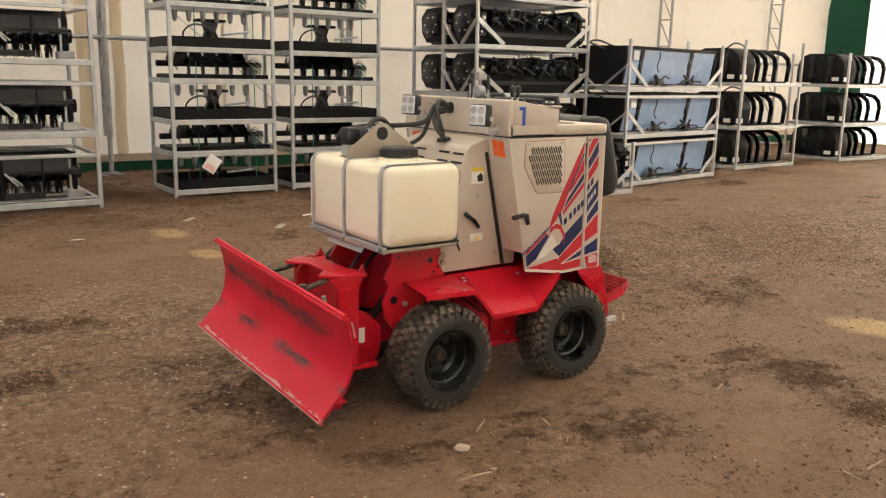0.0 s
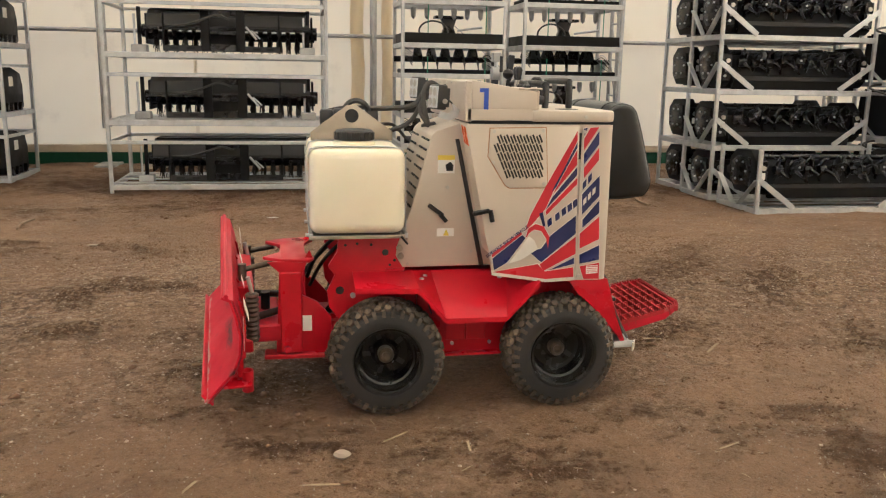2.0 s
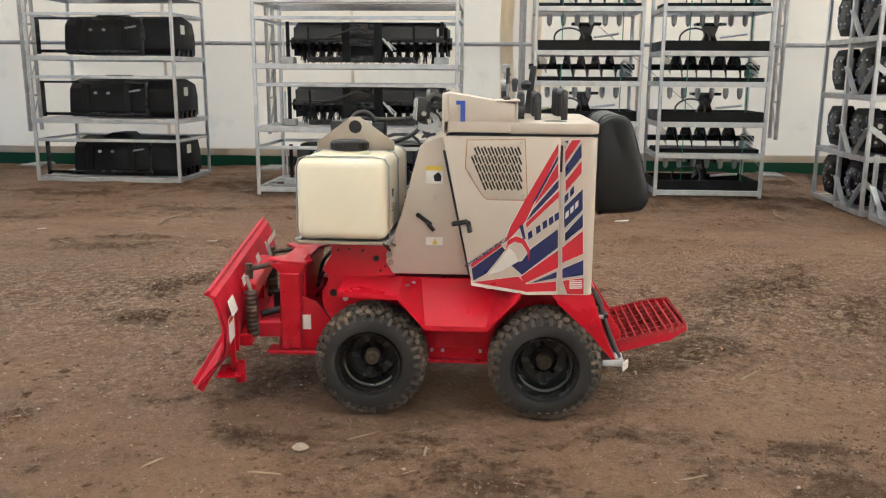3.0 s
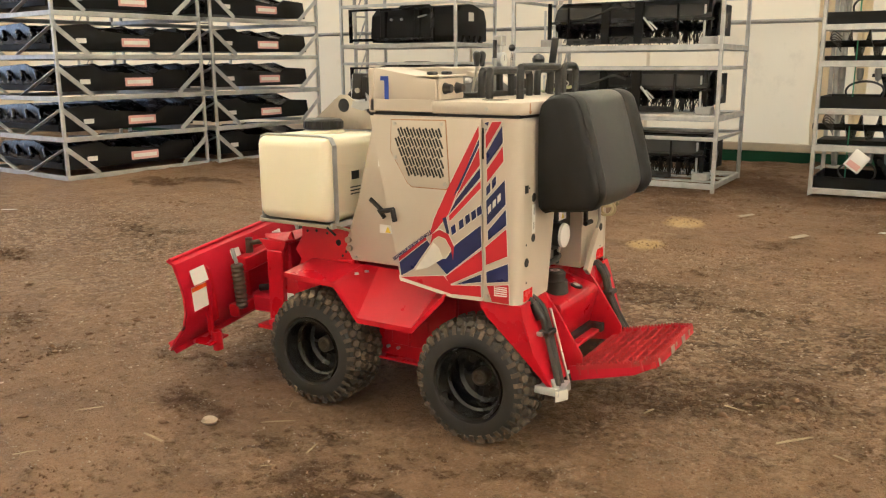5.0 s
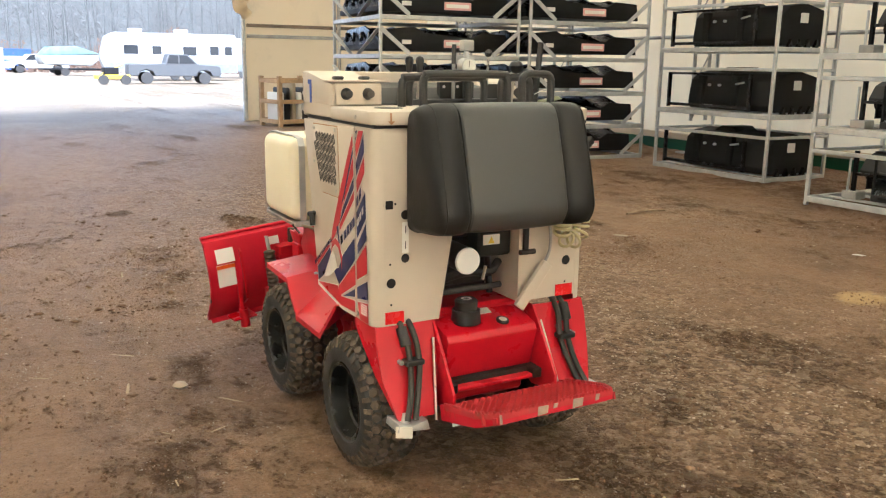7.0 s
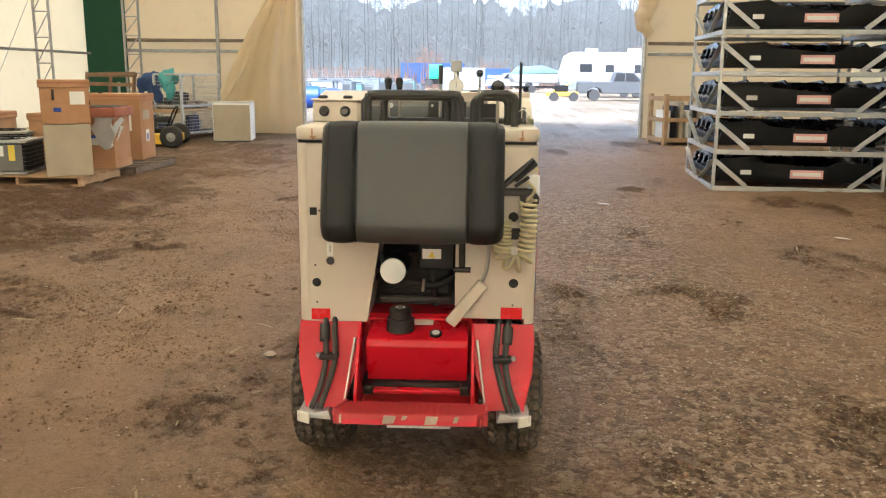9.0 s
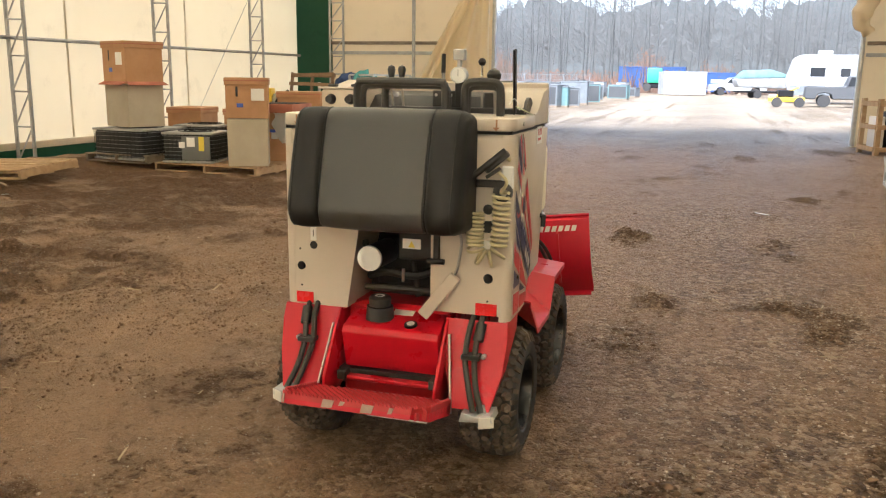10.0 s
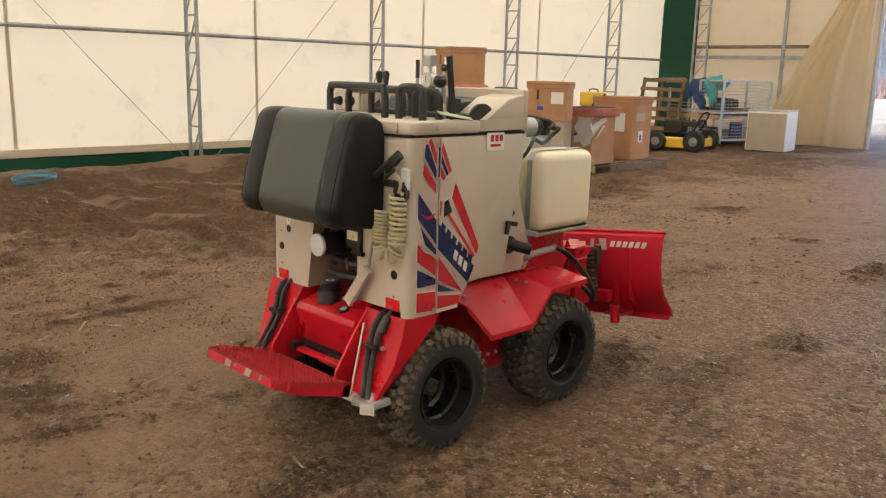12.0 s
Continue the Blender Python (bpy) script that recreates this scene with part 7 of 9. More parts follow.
# brine tank
tank_bm = box((-0.411, 0.530, 0.760), (0.336, 0.922, 1.112), 0.045, 4)
tank = part("brine_tank", tank_bm, CREAM_POLY, V, "cream plastic brine tank held by steel straps")
part("tank_neck", lathe([(0.0, 0.09), (0.015, 0.088), (0.022, 0.075), (0.022, 0.0)], "z", 28, m=pose(-0.188, 0.725, 1.108)), CREAM_POLY, tank)
part("tank_cap", lathe([(0.0, 0.0), (0.0, 0.082), (0.035, 0.082), (0.042, 0.074), (0.044, 0.06), (0.040, 0.0)], "z", 36, m=pose(-0.188, 0.725, 1.13)), PLASTIC, tank, "black screw cap")
ridge = finish(box((0.080, -0.006, 0.004), (0.086, 0.006, 0.032)), PLASTIC, "cap_rib")
for k in range(24):
    part("cap_rib", ridge, None, tank, m=pose(-0.188, 0.725, 1.13, 0, 0, 15 * k))
for x in (-0.365, -0.045, 0.268):
    path_out = [(0.925, 0.75), (0.928, 0.80), (0.928, 1.07), (0.915, 1.108), (0.885, 1.118), (0.60, 1.118), (0.545, 1.110), (0.526, 1.08), (0.524, 0.75)]
    part("strap", sheet([(x - 0.013, y, z) for y, z in path_out], [(x + 0.013, y, z) for y, z in path_out], 0.003), GALV, tank, "galvanised steel strap")
    part("strap_nut", rod((x, 0.925, 0.755), (x, 0.938, 0.755), 0.008, seg=6), GALV, tank)
rail = part("tank_tray", box((-0.395, 0.908, 0.738), (0.318, 0.9245, 0.766), 0.002), GALV_DULL, V, "galvanised tray rail under the tank")
part("tray_rail", box((-0.400, 0.520, 0.742), (0.330, 0.535, 0.765), 0.002), GALV, rail)
for x in (-0.395, 0.322):
    part("tray_side", box((x - 0.006, 0.53, 0.742), (x + 0.006, 0.92, 0.756), 0.002), STAINLESS, rail)
part("tray_sheet", box((-0.40, 0.53, 0.742), (0.32, 0.925, 0.748)), STAINLESS, rail)
part("tray_foot", box((-0.25, 0.55, 0.722), (0.25, 0.80, 0.742), 0.004), STAINLESS, rail)
part("tray_apron", box((-0.16, -0.003, -0.022), (0.17, 0.003, 0.022), 0.002, m=pose(0, 0.888, 0.718, 35)), GALV, rail, "bright steel apron plate")
part("tray_hook", rod((-0.405, 0.548, 0.750), (-0.385, 0.520, 0.715), 0.005, seg=6), BAY_BLACK, rail)
part("tray_hook", rod((-0.39, 0.528, 0.755), (-0.30, 0.512, 0.722), 0.006), STAINLESS, rail)
gus = [(0.905, 1.115), (0.905, 1.150), (0.745, 1.268), (0.705, 1.268), (0.545, 1.155), (0.545, 1.115)]
pl = part("pump_plate", prism(gus, -0.044, -0.036, "x", 0.001), STAINLESS, V, "stained steel pump plate with a round hole")
part("plate_hole", lathe([(-0.0112, 0.0), (-0.0112, 0.030), (-0.0008, 0.030), (-0.0008, 0.0)], "x", 20, m=pose(-0.034, 0.725, 1.222)), BAY_BLACK, pl)
part("plate_foot", box((-0.044, 0.56, 1.114), (0.06, 0.89, 1.121), 0.001), STAINLESS, pl)
pump = part("spray_pump", rod((0.080, 0.60, 1.205), (0.080, 0.80, 1.205), 0.045, seg=20, bev=0.008), PLASTIC, V, "black electric spray pump with a silver band")
part("pump_band", rod((0.080, 0.66, 1.205), (0.080, 0.75, 1.205), 0.0465, seg=20), GALV, pump)
part("pump_head", box((0.042, 0.80, 1.165), (0.118, 0.86, 1.245), 0.012, 2), PLASTIC, pump)
part("pump_foot", box((0.03, 0.60, 1.114), (0.14, 0.84, 1.160), 0.003), GALV, pump)
part("pump_hose", tube([(0.12, 0.83, 1.20), (0.17, 0.85, 1.20), (0.17, 0.80, 1.17), (0.20, 0.70, 1.14), (0.24, 0.58, 1.17)], 0.009), HOSE, pump)
part("pump_loop", tube([(0.03, 0.70 + 0.055 * math.cos(a), 1.230 + 0.055 * math.sin(a)) for a in [0.2 + 0.35 * k for k in range(9)]], 0.012), PLASTIC, pump)
part("tank_print", box((-0.255, 0.5285, 0.93), (-0.205, 0.5297, 0.965)), PLASTIC, tank, "dark printed mark on the tank")
for k in range(3):
    part("tank_print_line", box((-0.265, 0.5285, 0.895 - 0.014 * k), (-0.195, 0.5297, 0.900 - 0.014 * k)), PLASTIC, tank)

# hip pad on the rear
pad_side = [(-0.352, 1.225), (-0.372, 1.278), (-0.410, 1.297), (-0.452, 1.296), (-0.486, 1.275), (-0.508, 1.225), (-0.545, 1.100), (-0.574, 0.985), (-0.579, 0.945), (-0.565, 0.908), (-0.534, 0.888), (-0.40, 0.876), (-0.36, 0.900)]
closed = smooth_path([(0, y, z) for y, z in pad_side + pad_side[:1]], 4)[:-1]
mid_z = sum(p.z for p in closed) / len(closed)


def pad_ring(x, sink, inset):
    """The pad's side outline at x: its rear pressed in by sink, its height drawn in by inset."""
    out = []
    for p in closed:
        share = min(1.0, max(0.0, (-0.352 - p.y) / 0.16))
        out.append(Vector((x, p.y + sink * share, mid_z + (p.z - mid_z) * (1 - inset))))
    return out


def loft(stations):
    """Rounded body through the pad's outlines; stations are (x, sink, inset)."""
    bm = bmesh.new()
    rings = [[bm.verts.new(p) for p in pad_ring(*st)] for st in stations]
    for r0, r1 in zip(rings, rings[1:]):
        for i in range(len(closed)):
            j = (i + 1) % len(closed)
            bm.faces.new((r0[i], r0[j], r1[j], r1[i]))
    bm.faces.new(rings[0])
    bm.faces.new(rings[-1][::-1])
    return bm


pad = part("hip_pad", loft([(-0.198, 0.026, 0.022), (-0.188, 0.016, 0.010), (-0.150, 0.009, 0.004), (-0.08, 0.004, 0.001), (0.0, 0.002, 0.0), (0.08, 0.004, 0.001), (0.142, 0.009, 0.004), (0.178, 0.016, 0.010), (0.188, 0.026, 0.022)]), VINYL_GREY, V, "thick padded hip rest in black and grey vinyl")
for out, a in ((-1, -0.196), (1, 0.186)):
    puff = ((0.0, 0.026, 0.022), (0.007, 0.015, 0.010), (0.020, 0.006, 0.004), (0.042, 0.001, 0.002), (0.066, -0.001, 0.006), (0.088, 0.002, 0.018), (0.103, 0.009, 0.036), (0.114, 0.024, 0.062), (0.121, 0.046, 0.092), (0.124, 0.076, 0.125))
    part("bolster", loft([(a + out * u, d, k) for u, d, k in puff]), VINYL, pad, "black vinyl side bolster")
    ring = pad_ring(a + out * 0.001, 0.023, 0.019)
    part("piping", tube(ring + ring[:1], 0.0038, 6, 1, smooth=False), VINYL, pad)
    ring = pad_ring(a + out * 0.094, 0.004, 0.024)
    part("stitching", tube(ring + ring[:1], 0.0022, 5, 1, smooth=False), VINYL, pad)
part("pad_mount", box((-0.15, -0.37, 0.93), (0.16, -0.337, 1.22), 0.006), PLASTIC, pad)
part("pad_strut", rod((0.06, -0.40, 0.92), (0.06, -0.345, 0.865), 0.014), PLASTIC, pad)
part("pad_strut", rod((0.11, -0.40, 0.92), (0.11, -0.345, 0.865), 0.012), STEEL, pad)

# rear face: holes, reflectors, strips
for x, z, r in ((-0.318, 0.782, 0.015), (-0.370, 0.700, 0.0165), (0.356, 0.708, 0.0175), (0.350, 0.955, 0.018), (-0.318, 0.93, 0.016)):
    part("plug", lathe([(-0.3395, 0.0), (-0.3395, r), (-0.336, r), (-0.336, 0.0)], "y", 18, m=pose(x, 0, z)), BAY_BLACK, body)
for x, z in ((-0.374, 0.765), (-0.37, 0.625), (0.355, 0.625), (-0.40, 0.965), (-0.355, 0.968)):
    part("pin_hole", rod((x, -0.3392, z), (x, -0.336, z), 0.004, seg=8), BAY_BLACK, body)
part("square_hole", box((-0.390, -0.3395, 0.952), (-0.364, -0.336, 0.980)), BAY_BLACK, body)
part("rear_marker", box((-0.392, -0.3412, 0.558), (-0.322, -0.338, 0.600), 0.001), REFLECT_RED, body, "red rectangular reflector")
part("rear_marker", box((0.312, -0.3412, 0.572), (0.390, -0.338, 0.616), 0.001), REFLECT_RED, body, "red rectangular reflector")
part("arrow_strip", box((-0.330, -0.3400, 0.800), (-0.306, -0.3385, 0.905)), WHITE, body, "white strip with arrows")
for z0 in (0.815, 0.868):
    part("arrow_mark", box((-0.3195, -0.3406, z0), (-0.3165, -0.3400, z0 + 0.025)), PLASTIC, body)

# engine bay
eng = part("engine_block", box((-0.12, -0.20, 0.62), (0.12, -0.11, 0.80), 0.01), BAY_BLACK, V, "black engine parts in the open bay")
part("air_filter", rod((-0.075, -0.18, 0.752), (-0.085, -0.355, 0.752), 0.047, seg=24, bev=0.004), PLASTIC, eng)
part("filter_cap", lathe([(-0.010, 0.0), (-0.010, 0.034), (-0.006, 0.046), (0.004, 0.048), (0.004, 0.0)], "y", 28, m=pose(-0.0855, -0.358, 0.752)), WHITE_CAP, eng, "white filter end cap")
part("coil_box", box((0.00, -0.29, 0.74), (0.14, -0.20, 0.86), 0.008), BAY_BLACK, eng)
part("notice", box((0.018, -0.2915, 0.785), (0.088, -0.2900, 0.822)), WHITE, eng)
part("notice_mark", prism([(0.040, 0.790), (0.066, 0.790), (0.053, 0.815)], -0.2924, -0.2914, "y"), YELLOW, eng)
part("engine_pipe", tube([(-0.13, -0.24, 0.66), (-0.05, -0.28, 0.69), (0.06, -0.27, 0.68), (0.13, -0.22, 0.70)], 0.016), BAY_BLACK, eng)
part("engine_pipe", tube([(-0.14, -0.26, 0.62), (-0.03, -0.29, 0.63), (0.12, -0.25, 0.62)], 0.012), HOSE, eng)
part("engine_pipe", tube([(-0.16, -0.25, 0.70), (-0.12, -0.29, 0.74), (-0.14, -0.27, 0.80)], 0.012), HOSE, eng)
part("spark_lead", rod((0.02, -0.29, 0.66), (0.025, -0.30, 0.71), 0.006), STEEL, eng)
part("dip_tube", rod((0.07, -0.26, 0.60), (0.05, -0.27, 0.74), 0.012), BAY_BLACK, eng)
part("latch", box((0.155, -0.352, 0.76), (0.178, -0.338, 0.87), 0.004), RUBBER, body, "black rubber latch")
part("latch_handle", rod((0.135, -0.356, 0.760), (0.198, -0.356, 0.760), 0.010), RUBBER, body)
flap = part("flap_bar", box((-0.098, -0.010, -0.022), (0.098, 0.010, 0.022), 0.003, m=pose(0.185, -0.372, 0.638, 0, -52, 0)), BEIGE, body, "folded beige flap bar")
part("flap_cable", tube([(0.235, -0.36, 0.705), (0.255, -0.37, 0.76), (0.262, -0.36, 0.84), (0.24, -0.345, 0.90)], 0.006, 6), GALV_DULL, body)

# right rear: coiled hose, wand and clips
coil_pts = []
for k in range(0, 440):
    f = k / 440
    a = f * 2 * math.pi * 23
    if f < 0.45:
        c = Vector((0.400 + 0.004 * math.sin(f * 9), -0.366, 1.02 - f / 0.45 * 0.19))
        u, v = Vector((1, 0, 0)), Vector((0, 1, 0))
    elif f < 0.62:
        b = (f - 0.45) / 0.17 * math.pi
        c = Vector((0.356 + 0.044 * math.cos(b), -0.366, 0.83 - 0.045 * math.sin(b)))
        u, v = Vector((math.cos(b), 0, -math.sin(b))), Vector((0, 1, 0))
    else:
        c = Vector((0.312, -0.366, 0.83 + (f - 0.62) / 0.38 * 0.12))
        u, v = Vector((-1, 0, 0)), Vector((0, 1, 0))
    coil_pts.append(c + 0.027 * (math.cos(a) * u + math.sin(a) * v))
coil = part("coiled_hose", tube(coil_pts, 0.0062, 6, 1, smooth=False), COIL, V, "cream coiled air hose hanging on the rear")
part("coil_end", tube([(0.40, -0.36, 1.02), (0.42, -0.37, 1.06), (0.385, -0.37, 1.10), (0.40, -0.365, 1.14), (0.43, -0.36, 1.13)], 0.006, 8), COIL, coil)
part("spray_wand", rod((0.285, -0.40, 1.055), (0.415, -0.375, 1.165), 0.011), PLASTIC, coil, "black spray wand")
part("wand_grip", box((-0.05, -0.012, -0.012), (0.05, 0.012, 0.012), 0.004, m=pose(0.385, -0.372, 1.125, 0, -40, 0)), PLASTIC, coil)
part("wand_trigger", box((-0.03, -0.004, -0.006), (0.03, 0.004, 0.006), 0.002, m=pose(0.375, -0.38, 1.088, 0, -35, 0)), PLASTIC, coil)
part("wand_hook", lathe([(-0.01, 0.016), (-0.01, 0.034), (0.01, 0.034), (0.01, 0.016), (-0.01, 0.016)], "y", 20, m=pose(0.405, -0.352, 1.02)), PLASTIC, coil)
part("wand_holder", box((0.29, -0.36, 1.035), (0.42, -0.337, 1.06), 0.004), PLASTIC, coil)
part("square_socket", box((0.326, -0.352, 0.875), (0.375, -0.337, 0.915), 0.003), PLASTIC, coil, "black square socket")
part("socket_label", box((0.328, -0.3405, 0.815), (0.370, -0.338, 0.845)), WHITE, coil)
part("clip_bottle", box((0.395, -0.350, 1.03), (0.440, -0.338, 1.11), 0.006), WHITE_CAP, coil, "clear plastic clip")

# rear red ends, reservoir, hoses, step
res = part("oil_reservoir", prism([(-0.20, 0.33), (-0.365, 0.335), (-0.402, 0.478), (-0.388, 0.500), (-0.20, 0.556)], -0.182, 0.192, "x", 0.006), RED, V, "red steel reservoir with a black filler cap")
part("filler_neck", lathe([(0.0, 0.0), (0.0, 0.054), (0.05, 0.050), (0.05, 0.0)], "z", 24, m=pose(-0.062, -0.315, 0.515)), PLASTIC, res)
part("filler_cap", lathe([(0.0, 0.0), (0.0, 0.040), (0.03, 0.042), (0.038, 0.034), (0.038, 0.0)], "z", 24, m=pose(-0.062, -0.315, 0.566)), PLASTIC, res, "black filler cap")
part("cap_mark", lathe([(0.0382, 0.010), (0.0388, 0.018), (0.0382, 0.020)], "z", 16, m=pose(-0.062, -0.315, 0.566)), WHITE, res)
part("level_gauge", lathe([(0.0, 0.0), (0.0, 0.024), (0.008, 0.024), (0.010, 0.018), (0.010, 0.0)], "z", 20, m=pose(0.072, -0.350, 0.510, 16)), PLASTIC, res)
part("level_dial", lathe([(0.0102, 0.0), (0.0102, 0.015), (0.011, 0.0)], "z", 18, m=pose(0.072, -0.350, 0.510, 16)), GAUGE_FACE, res)
part("warning_plate", box((-0.02, -0.025, 0), (0.06, 0.025, 0.002), m=pose(0, -0.27, 0.536, 16)), DECAL_WHITE, res)
part("lower_shelf", box((-0.19, -0.42, 0.300), (0.20, -0.26, 0.315), 0.003), RED, res)
part("dark_gap", box((-0.20, -0.385, 0.312), (0.21, -0.26, 0.332)), BAY_BLACK, res)
part("rubber_block", box((-0.19, -0.43, 0.30), (-0.155, -0.38, 0.336), 0.004), RUBBER, res)
part("rubber_block", box((0.165, -0.43, 0.30), (0.20, -0.38, 0.336), 0.004), RUBBER, res)
for s in (-1, 1):
    plate_in = [(s * 0.205, -0.346, 0.554), (s * 0.210, -0.362, 0.50), (s * 0.222, -0.400, 0.38), (s * 0.262, -0.458, 0.258)]
    plate_out = [(s * 0.432, -0.346, 0.554), (s * 0.437, -0.362, 0.50), (s * 0.430, -0.400, 0.38), (s * 0.398, -0.458, 0.258)]
    g1 = part("rear_guard", sheet(plate_in, plate_out, 0.006), RED, V, "red steel rear guard plate")
    part("guard_flank", sheet(plate_out, [(s * 0.432, -0.17, 0.554), (s * 0.437, -0.21, 0.50), (s * 0.430, -0.34, 0.38), (s * 0.398, -0.440, 0.258)], 0.005), RED, g1)
    inner = [(-0.345, 0.553), (-0.40, 0.48), (-0.50, 0.33), (-0.50, 0.27), (-0.36, 0.25), (-0.26, 0.30), (-0.26, 0.553)]
    part("guard_inner", prism(inner, s * 0.205, s * 0.217, "x", 0.003), RED, g1)
    for k, dx in enumerate((0.0, 0.034)):
        hose = tube([(s * (0.340 - dx), -0.32, 0.57), (s * (0.335 - dx), -0.376, 0.52), (s * (0.330 - dx), -0.405, 0.43), (s * (0.345 - dx * 0.8), -0.440, 0.34), (s * (0.375 - dx * 0.9), -0.475, 0.26)], 0.0112)
        part("hydraulic_hose", hose, HOSE, g1, "black hydraulic hose")
    part("hose_clamp", box((s * 0.318 - 0.034, -0.425, 0.428), (s * 0.318 + 0.034, -0.380, 0.446), 0.003), PLASTIC, g1)
    part("hose_fitting", rod((s * 0.340, -0.352, 0.545), (s * 0.336, -0.385, 0.49), 0.019), PLASTIC, g1)
    part("clamp_bolt", rod((s * 0.36, -0.380, 0.437), (s * 0.36, -0.402, 0.437), 0.009, seg=6), GALV, g1)
    part("hose_bracket", prism([(s * 0.30, 0.225), (s * 0.42, 0.235), (s * 0.415, 0.262), (s * 0.36, 0.250), (s * 0.31, 0.262)], -0.495, -0.40, "y", 0.002), GALV, g1, "bare steel bracket at the hose ends")
    part("bracket_tab", box((-0.028, -0.003, -0.020), (0.028, 0.003, 0.020), 0.002, m=pose(s * 0.400, -0.500, 0.236, 0, 0, s * 30)), DECAL_WHITE, g1)
    part("hose_end", rod((s * 0.365, -0.45, 0.275), (s * 0.385, -0.475, 0.232), 0.017), GALV_DULL, g1)
    part("strip_rod", rod((s * 0.226, -0.372, 0.50), (s * 0.262, -0.468, 0.24), 0.005), STEEL, g1)

STEP_AT = Matrix.Translation((0.0, -0.49, 0.292)) @ pose(0, 0, 0, -14.3)
GRIP = material("worn_red_grip", (0.46, 0.018, 0.022), (0.36, 0.022, 0.022), scale=10, rough=0.5, bump=0.2, dirt=(0.22, 0.09, 0.06), dirt_scale=12, dirt_at=0.60)
step = part("step_platform", box((-0.245, -0.012, -0.05), (0.262, 0.03, 0.0), 0.003), GRIP, V, "red serrated steel grating step at the rear", STEP_AT)
teeth_line = [(-0.25, -0.03)] + [(-0.25 + 0.0125 * k, 0.0 if k % 2 else 0.009) for k in range(42)] + [(0.2625, -0.03)]
for j in range(9):
    y = -0.01 - j * 0.0345
    cut = 0.215 if y < -0.26 else 0.2625
    line = [(max(-cut, min(cut, x)), z) for x, z in teeth_line]
    part("grating_bar", prism(line, y - 0.003, y + 0.003, "y"), GRIP, step)
for k in range(7):
    x = -0.225 + 0.0775 * k
    part("cross_bar", box((x - 0.003, -0.30, -0.028), (x + 0.003, 0.0, -0.004)), GRIP, step)
part("step_lip", sheet([(0.262, 0.03, 0.006), (0.262, -0.22, 0.006), (0.225, -0.307, 0.006), (-0.215, -0.307, 0.006), (-0.255, -0.22, 0.006), (-0.245, 0.03, 0.006)], [(0.262, 0.03, -0.05), (0.262, -0.22, -0.040), (0.225, -0.307, -0.024), (-0.215, -0.307, -0.024), (-0.255, -0.22, -0.040), (-0.245, 0.03, -0.05)], 0.005), RED_WORN, step, "chipped red edge of the step")
for (xa, ya), (xb, yb) in (((-0.215, -0.307), (0.225, -0.307)), ((0.225, -0.307), (0.262, -0.22)), ((0.262, -0.22), (0.262, 0.0)), ((-0.255, -0.22), (-0.215, -0.307)), ((-0.245, 0.0), (-0.255, -0.22))):
    run, turn = math.hypot(xb - xa, yb - ya), math.degrees(math.atan2(yb - ya, xb - xa))
    n = max(3, round(run / 0.0135))
    saw = [(0, -0.012)] + [(run * (k + f) / n, h) for k in range(n) for f, h in ((0.0, 0.002), (0.35, 0.0125), (0.65, 0.0125))] + [(run, 0.002), (run, -0.012)]
    part("edge_teeth", prism(saw, -0.0028, 0.0028, "y", m=pose(xa, ya, 0.002, 0, 0, turn)), GRIP, step)
BARE_CHIP = material("bare_chip", (0.30, 0.21, 0.16), (0.42, 0.32, 0.26), scale=30, rough=0.55)
for a, b, low in ((-0.075, -0.04, -0.022), (0.062, 0.098, -0.023), (-0.014, -0.002, -0.010), (0.155, 0.166, -0.016)):
    part("paint_chip", prism([(a, 0.005), (a - 0.006, low), (b - 0.003, low + 0.002), (b + 0.004, 0.004)], -0.3125, -0.3100, "y"), BARE_CHIP, step)
part("paint_chip", box((-0.004, -0.0012, -0.023), (0.004, 0.0012, 0.006), m=pose(-0.2165, -0.3115, 0, 0, 0, -30)), BARE_CHIP, step)
part("number_plate", box((-0.115, -0.326, 0.124), (0.130, -0.320, 0.172), 0.002), WHITE_PAINT, V, "blank white plate hung under the step")
part("plate_arm", box((-0.02, -0.322, 0.160), (0.06, -0.25, 0.196), 0.002), BAY_BLACK, V)


# ---- loose things along the long wall and by the doorway ----
def lay(x, y):
    """Height of the soil at a spot."""
    return float(ground_height(np.array([[x]]), np.array([[y]]))[0, 0])


def pallet(m, label="plain wooden pallet lying on the soil", mat=None, w=1.15, d=1.05):
    t = thing("pallet", label, "pallet", m, "wooden pallets")
    mat = mat or WOOD
    for k in range(7):
        y = -d / 2 + 0.05 + k * (d - 0.1) / 6
        part("deck_board", box((-w / 2, -0.040, 0.105), (w / 2, 0.040, 0.124), 0.003, m=pose(0.02 * math.sin(k * 2.3 + d * 9), y, 0, 0, 0, 1.6 * math.sin(k * 4.1 + w * 7))), mat, t)
    for x in (-w / 2 + 0.03, 0, w / 2 - 0.03):
        part("stringer", box((x - 0.02, -d / 2, 0.018), (x + 0.02, d / 2, 0.105), 0.003), mat, t)
    for y in (-d / 2 + 0.05, 0, d / 2 - 0.05):
        part("base_board", box((-w / 2, y - 0.045, 0.0), (w / 2, y + 0.045, 0.018), 0.002), mat, t)
    return t


